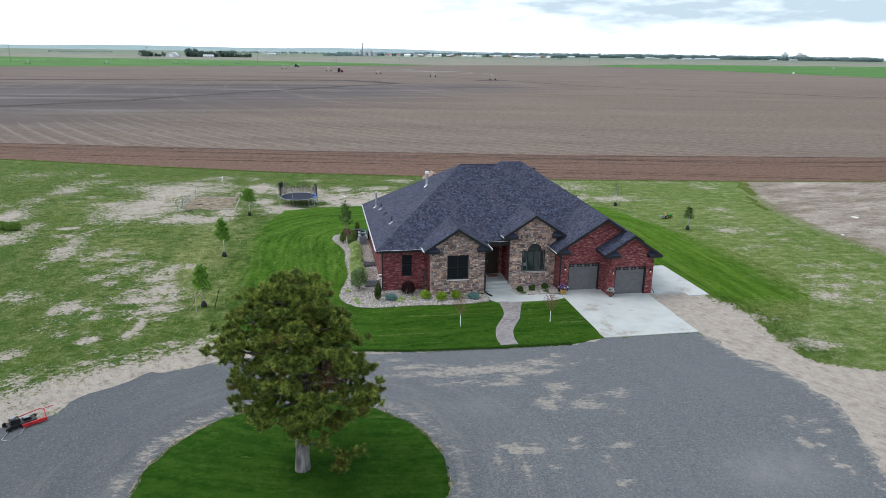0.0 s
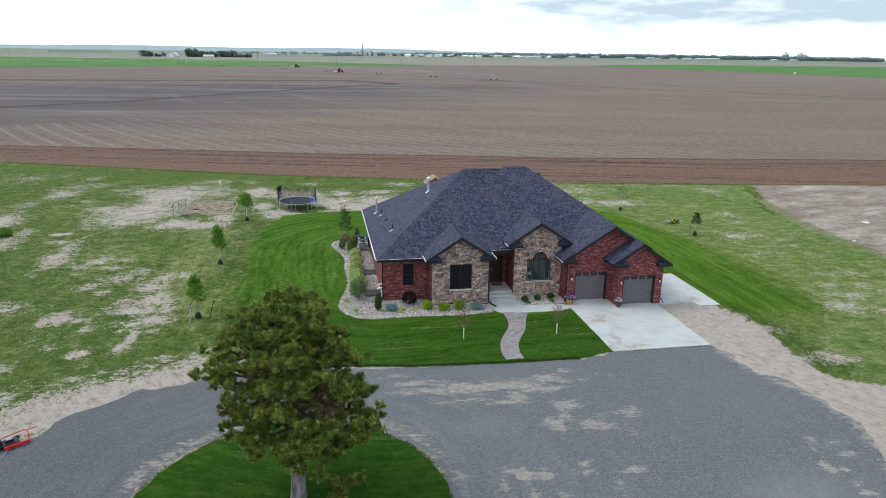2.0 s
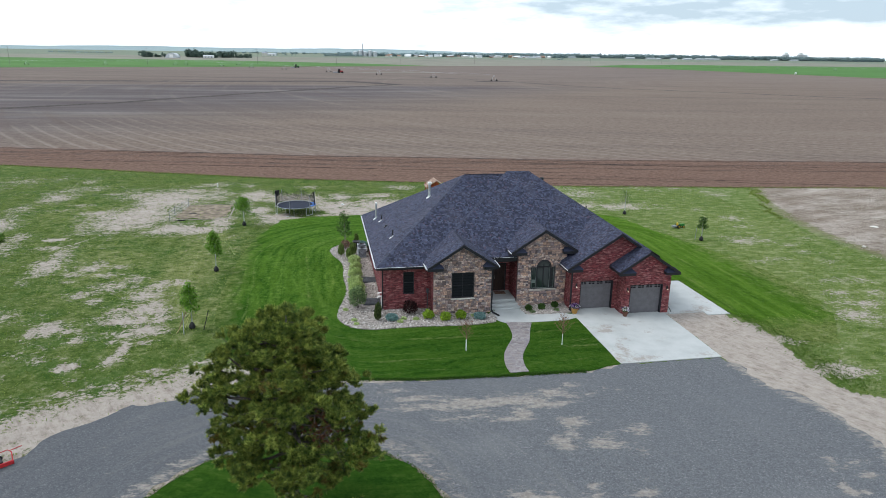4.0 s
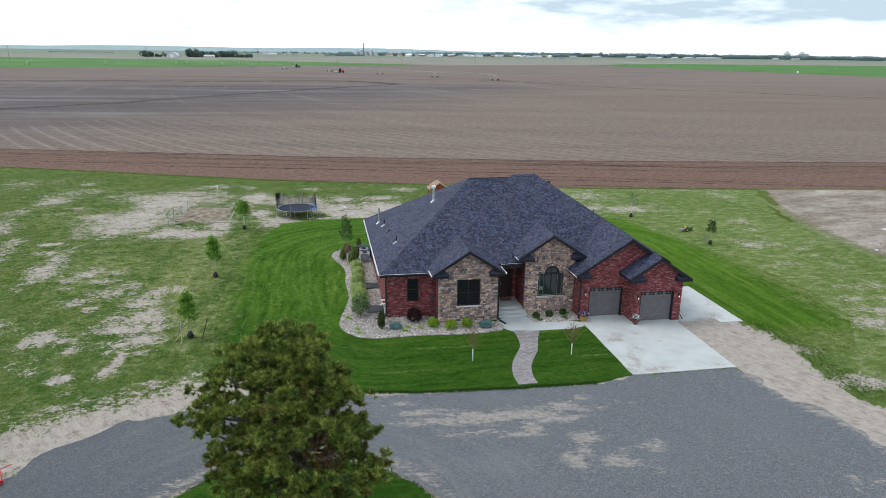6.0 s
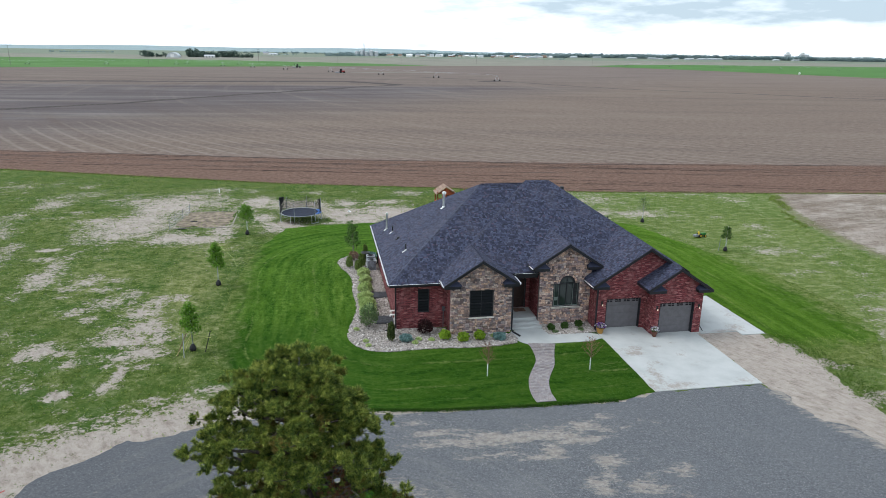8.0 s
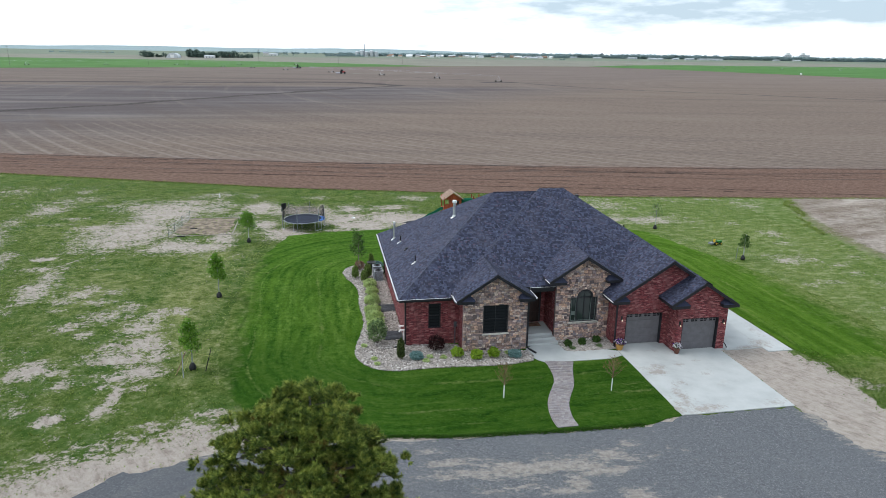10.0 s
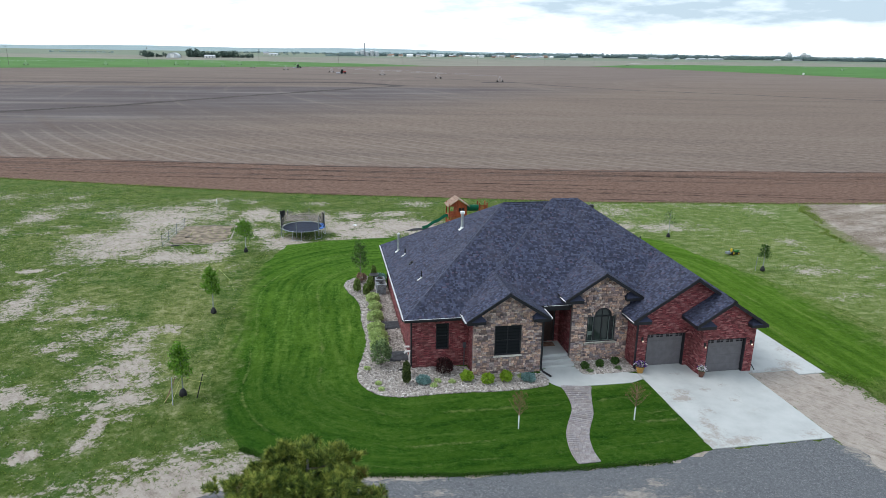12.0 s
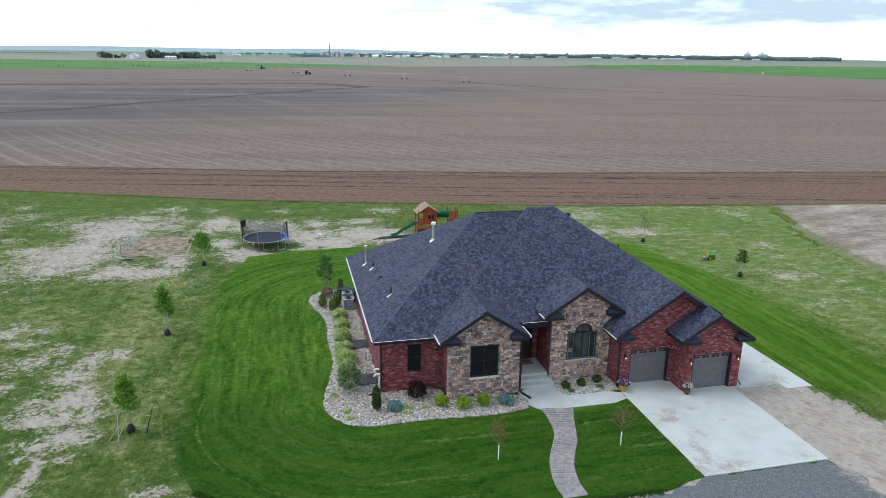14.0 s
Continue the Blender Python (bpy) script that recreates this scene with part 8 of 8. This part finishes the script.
def pivot_line(name, pts, label, h=3.6):
    t = thing(name, label, "irrigation")
    for (x, y) in pts:
        tw = new("tower")
        tw.parent = t
        tw.location = (x, y, 0.05)
        Geo().tube([(-1.5, 0, 0.6), (0, 0, h)], 0.06, 5).tube([(1.5, 0, 0.6), (0, 0, h)], 0.06, 5).tube([(-1.8, 0, 0.6), (1.8, 0, 0.6)], 0.08, 5).put("leg", M_galv, parent=tw)
        for dx in (-1.7, 1.7):
            Geo().tube([(dx, -0.15, 0.5), (dx, 0.15, 0.5)], 0.5, 12).put("wheel", M_black, parent=tw)
    for a, b in zip(pts, pts[1:]):
        g = Geo()
        n = 8
        p = [(a[0] + (b[0] - a[0]) * k / n, a[1] + (b[1] - a[1]) * k / n, h + 0.6 * math.sin(math.pi * k / n)) for k in range(n + 1)]
        g.tube(p, 0.02, 4)
        g.tube([(x, y, z - 0.9 * math.sin(math.pi * k / n)) for k, (x, y, z) in enumerate(p)], 0.012, 4)
        g.put("pipe_span", M_galv, parent=t)


pivot_line("centre_pivot", [(-142, 733), (-98, 676), (-66, 638), (-33, 580), (5, 528), (41, 472), (74, 422), (105, 377)], "long centre-pivot sprinkler on wheeled towers across the field")
pivot_line("centre_pivot", [(470, 980), (520, 930), (575, 880), (640, 840), (700, 800), (760, 760), (830, 720)], "centre-pivot sprinkler over the green crop")
pivot_line("centre_pivot", [(-330, 640), (-270, 660), (-210, 690), (-150, 720), (-90, 750), (-30, 780)], "centre-pivot sprinkler over the green crop")


def tractor(x, y, mat, label):
    t = thing("farm_tractor", label, "tractor", at=(x, y, 0.05))
    Geo().box(-0.9, 2.4, -0.6, 0.6, 0.9, 1.9).put("body", mat, parent=t)
    Geo().box(-1.2, 0.4, -0.8, 0.8, 1.9, 3.2).put("cab", M_glass, parent=t)
    for dx, r in ((-0.8, 1.0), (1.9, 0.75)):
        for dy in (-1.1, 1.1):
            Geo().tube([(dx, dy - 0.3, r), (dx, dy + 0.3, r)], r, 14).put("wheel", M_black, parent=t)
    Geo().box(-5.0, -1.4, -3.5, 3.5, 0.4, 0.9).put("harrow", M_steel, parent=t)


tractor(13, 500, M_red, "red tractor pulling a harrow across the field")
tractor(-24, 640, M_grn, "green tractor at the field's far edge")
tank = Geo().lathe((484.6, 597, 0.1), [(0.9, 0.0), (0.9, 1.6), (0.4, 2.0)], 12).put("water_tank", M_white)
tagged(tank, "white tank at the edge of the green crop", "tank")


# ---- grass and straw tufts ----
def tufts(name, count, box, ok, length, mat, label, per=7, width=0.02):
    x, y = rng.uniform(box[0], box[1], count), rng.uniform(box[2], box[3], count)
    keep = ok(x, y)
    x, y = x[keep], y[keep]
    p = np.stack([x, y, np.full(len(x), 0.0)], 1)
    up = np.tile(np.array([[0.0, 0.0, 1.0]]), (len(x), 1))
    tagged(cards(name, blades(p, up, length, width, per, 0.75), 3, mat), label, "grass", kind="stuff")


lawn_poly = [tuple(p) for p in LAWN]


def wild(x, y):
    s = sand_mask(x, y) + 0.45 * (grid_noise(x, y, 1.1, 8) - 0.5)
    edge = F_EDGE
    fy = np.interp(x, [p[0] for p in edge], [p[1] for p in edge])
    return ~inside(x, y, lawn_poly) & ~inside(x, y, grav_out) & (s < 0.6) & (y < fy - 0.5) & (straw_mask(x, y) < 0.4) & (np.hypot(x + 5.75, y + 22.1) > 8) & ~((x > 12.5) & (x < 24.2) & (y > -11) & (y < 15)) & ~inside(x, y, BED1)


tufts("wild_grass", 60000, (-45, 46, -18, 60), wild, 0.1, M_tuft, "tufts of rough green grass", 6, 0.016)


def strawy(x, y):
    fy = np.interp(x, [p[0] for p in F_EDGE], [p[1] for p in F_EDGE])
    return (straw_mask(x, y) + 0.4 * (grid_noise(x, y, 2, 15) - 0.5) > 0.55) & (grid_noise(x, y, 1.3, 23) > 0.45) & (y < fy - 0.3)


tufts("dry_grass", 22000, (44, 100, -12, 40), strawy, 0.1, M_strawtuft, "dry straw-coloured grass", 5, 0.02)


def weedy(x, y):
    return (np.abs(straw_mask(x, y) + 0.5 * (grid_noise(x, y, 1.6, 21) - 0.5) - 0.45) < 0.1) & (y < 37) & (y > 18 + 8 * grid_noise(x, y, 3, 5))


tufts("tall_weeds", 26000, (42, 62, -10, 37), weedy, 0.3, M_tuft, "tall green weeds along the dry grass", 5, 0.02)


def on_isle(x, y):
    return np.hypot(x - ISLE[0], y - ISLE[1]) < ISLE[2] * (0.995 + 0.03 * (grid_noise(x, y, 1.1, 21) - 0.5))


tufts("island_grass", 34000, (-12.2, 0.7, -28.5, -15.7), on_isle, 0.075, M_turf, "thick green grass of the island", 5, 0.011)
turf_cut = [tuple(p) for p in smooth_outline(BED1, 1)]


def turf(x, y):
    ok = inside(x, y, LAWN_W) | (inside(x, y, LAWN_E) & (y < 4))
    ok &= ~inside(x, y, turf_cut) & ~((x > 0) & (x < 19.7) & (y > -3.3))
    path = dist_line(x, y, P_MID) < 0.6
    walk_ = (x > 7.2) & (x < 13) & (y > -3.65) & (y < 0)
    return ok & ~path & ~walk_ & ~((x > 12.9) & (x < 24.1) & (y > -10.5) & (y < 3.1))


tufts("lawn_grass", 90000, (-11.6, 33, -11.2, 12), turf, 0.055, M_turf, "short blades of the mown lawn", 4, 0.011)


def ragged_rim(name, outline, count, out, label, mat=None):
    """Longer grass that hangs over the edge of the turf."""
    seg = rng.integers(0, len(outline) - 1, count)
    f = rng.random(count)
    a = np.array(outline, float)
    p = a[seg] + (a[seg + 1] - a[seg]) * f[:, None] + rng.normal(size=(count, 2)) * out
    base = np.column_stack([p, np.full(count, 0.025)])
    up = np.tile(np.array([[0.0, 0.0, 0.8]]), (count, 1))
    tagged(cards(name, blades(base, up, 0.085, 0.013, 6, 0.9), 3, mat or M_turf), label, "grass", kind="stuff")


ragged_rim("edge_grass", [(ISLE[0] + ISLE[2] * math.cos(a * math.pi / 60), ISLE[1] + ISLE[2] * math.sin(a * math.pi / 60)) for a in range(121)], 1500, 0.09, "shaggy grass over the island's edge")
ragged_rim("edge_grass", LAWN[7:13], 4200, 0.09, "shaggy grass over the lawn's edge")
ragged_rim("edge_grass", [(24.4, -4.6), (25.0, -6.3), (25.3, -8.4), (25.0, -10.4), (24.7, -12.3), (24.8, -13.8), (25.6, -15.0)], 1500, 0.55, "green weeds along the dirt track", M_weed)
ragged_rim("edge_grass", F_EDGE[1:7], 9000, 0.35, "rough grass along the edge of the tilled soil", M_tuft)

# ---- stones of the gable walls ----
def stone_mesh(seed):
    r = random.Random(seed)
    j = lambda a: a + r.uniform(-0.035, 0.035)
    g = Geo()
    g.add([(j(-0.48), 0.0, j(-0.46)), (j(0.48), 0.0, j(-0.46)), (j(0.48), 0.0, j(0.46)), (j(-0.48), 0.0, j(0.46)),
           (j(-0.45), -0.6, j(-0.42)), (j(0.45), -0.6, j(-0.42)), (j(0.45), -0.6, j(0.42)), (j(-0.45), -0.6, j(0.42)),
           (j(-0.34), -1.0, j(-0.28)), (j(0.34), -0.95, j(-0.28)), (j(0.34), -1.0, j(0.28)), (j(-0.34), -0.9, j(0.28))],
          [(0, 1, 5, 4), (1, 2, 6, 5), (2, 3, 7, 6), (3, 0, 4, 7), (4, 5, 9, 8), (5, 6, 10, 9), (6, 7, 11, 10), (7, 4, 8, 11), (8, 9, 10, 11)])
    return g.mesh("stone", M_stone)


stone_meshes = [stone_mesh(k) for k in range(8)]


def lay_stones(wall, y, x0, x1, z0, roof_z, blocked, seed):
    """Broken courses of split stone up to the rake: full-height blocks beside stacks of smaller ones; blocked(z) gives the stretches taken by openings."""
    r = random.Random(seed)

    def place(xa, xb, za, zb):
        if roof_z((xa + xb) / 2) < (za + zb) / 2:
            return
        for lo, hi in blocked((za + zb) / 2):
            if lo < xb and hi > xa:
                if xa < lo - 0.05:
                    xb = lo
                elif xb > hi + 0.05:
                    xa = hi
                else:
                    return
        # stones over and under an opening are cut to its edge
        over = [hi > xa and lo < xb for lo, hi in blocked(za + 0.01)]
        while any(over) and za < zb - 0.03:
            za += 0.01
            over = [hi > xa and lo < xb for lo, hi in blocked(za + 0.01)]
        under = [hi > xa and lo < xb for lo, hi in blocked(zb - 0.01)]
        while any(under) and zb > za + 0.03:
            zb -= 0.01
            under = [hi > xa and lo < xb for lo, hi in blocked(zb - 0.01)]
        if zb - za < 0.045:
            return
        ob = new("stone", r.choice(stone_meshes))
        ob.parent = wall
        ob.location = ((xa + xb) / 2, y, (za + zb) / 2)
        ob.rotation_euler = (0, r.uniform(-0.035, 0.035), 0)
        ob.scale = (xb - xa - 0.006, r.uniform(0.03, 0.085), zb - za - 0.006)

    def fill(xa, xb, za, zb, sizes):
        x = xa
        while x < xb - 0.01:
            w = r.choice(sizes)
            if xb - x - w < 0.1:
                w = xb - x
            place(x, x + w, za, zb)
            x += w

    z = z0
    while z < 5.6:
        h = r.choice((0.19, 0.22, 0.26, 0.3))
        x = x0
        while x < x1 - 0.01:
            run = r.uniform(0.19, 0.62)
            if x1 - x - run < 0.2:
                run = x1 - x
            if run < 0.3 and r.random() < 0.45:
                place(x, x + run, z, z + h)
            else:
                cut_at = z + h * r.choice((0.36, 0.45, 0.55, 0.64))
                fill(x, x + run, z, cut_at, (0.12, 0.17, 0.22, 0.3))
                fill(x, x + run, cut_at, z + h, (0.12, 0.17, 0.22, 0.3))
            x += run
        z += h


lay_stones(gable1, -1.432, 3.28, 7.32, 0.03, lambda x: 5.02 - PITCH * abs(x - 5.24), lambda z: [(W1[0] - 0.02, W1[1] + 0.02)] if W1[2] - 0.1 < z < W1[3] else [], 3)


def blocked2(z):
    if W2[2] - 0.12 < z < W2[3]:
        return [(W2[0] - 0.02, W2[1] + 0.02)]
    d = z - ARCH[2]
    if 0 <= d < ARCH[1] + 0.18:
        q = math.sqrt((ARCH[1] + 0.18) ** 2 - d * d)
        return [(ARCH[0] - q, ARCH[0] + q)]
    return []


lay_stones(gable2, -0.582, 9.43, 13.0, 0.03, lambda x: 5.6 - PITCH * abs(x - 11.22), blocked2, 4)
for k in range(13):
    a = math.pi * (k + 0.5) / 13
    ob = new("stone", stone_meshes[k % 8])
    ob.parent = gable2
    ob.location = (ARCH[0] + (ARCH[1] + 0.12) * math.cos(a), -0.582, ARCH[2] + (ARCH[1] + 0.12) * math.sin(a))
    ob.rotation_euler = (0, math.pi / 2 - a, 0)
    ob.scale = (0.135, 0.07, 0.15)
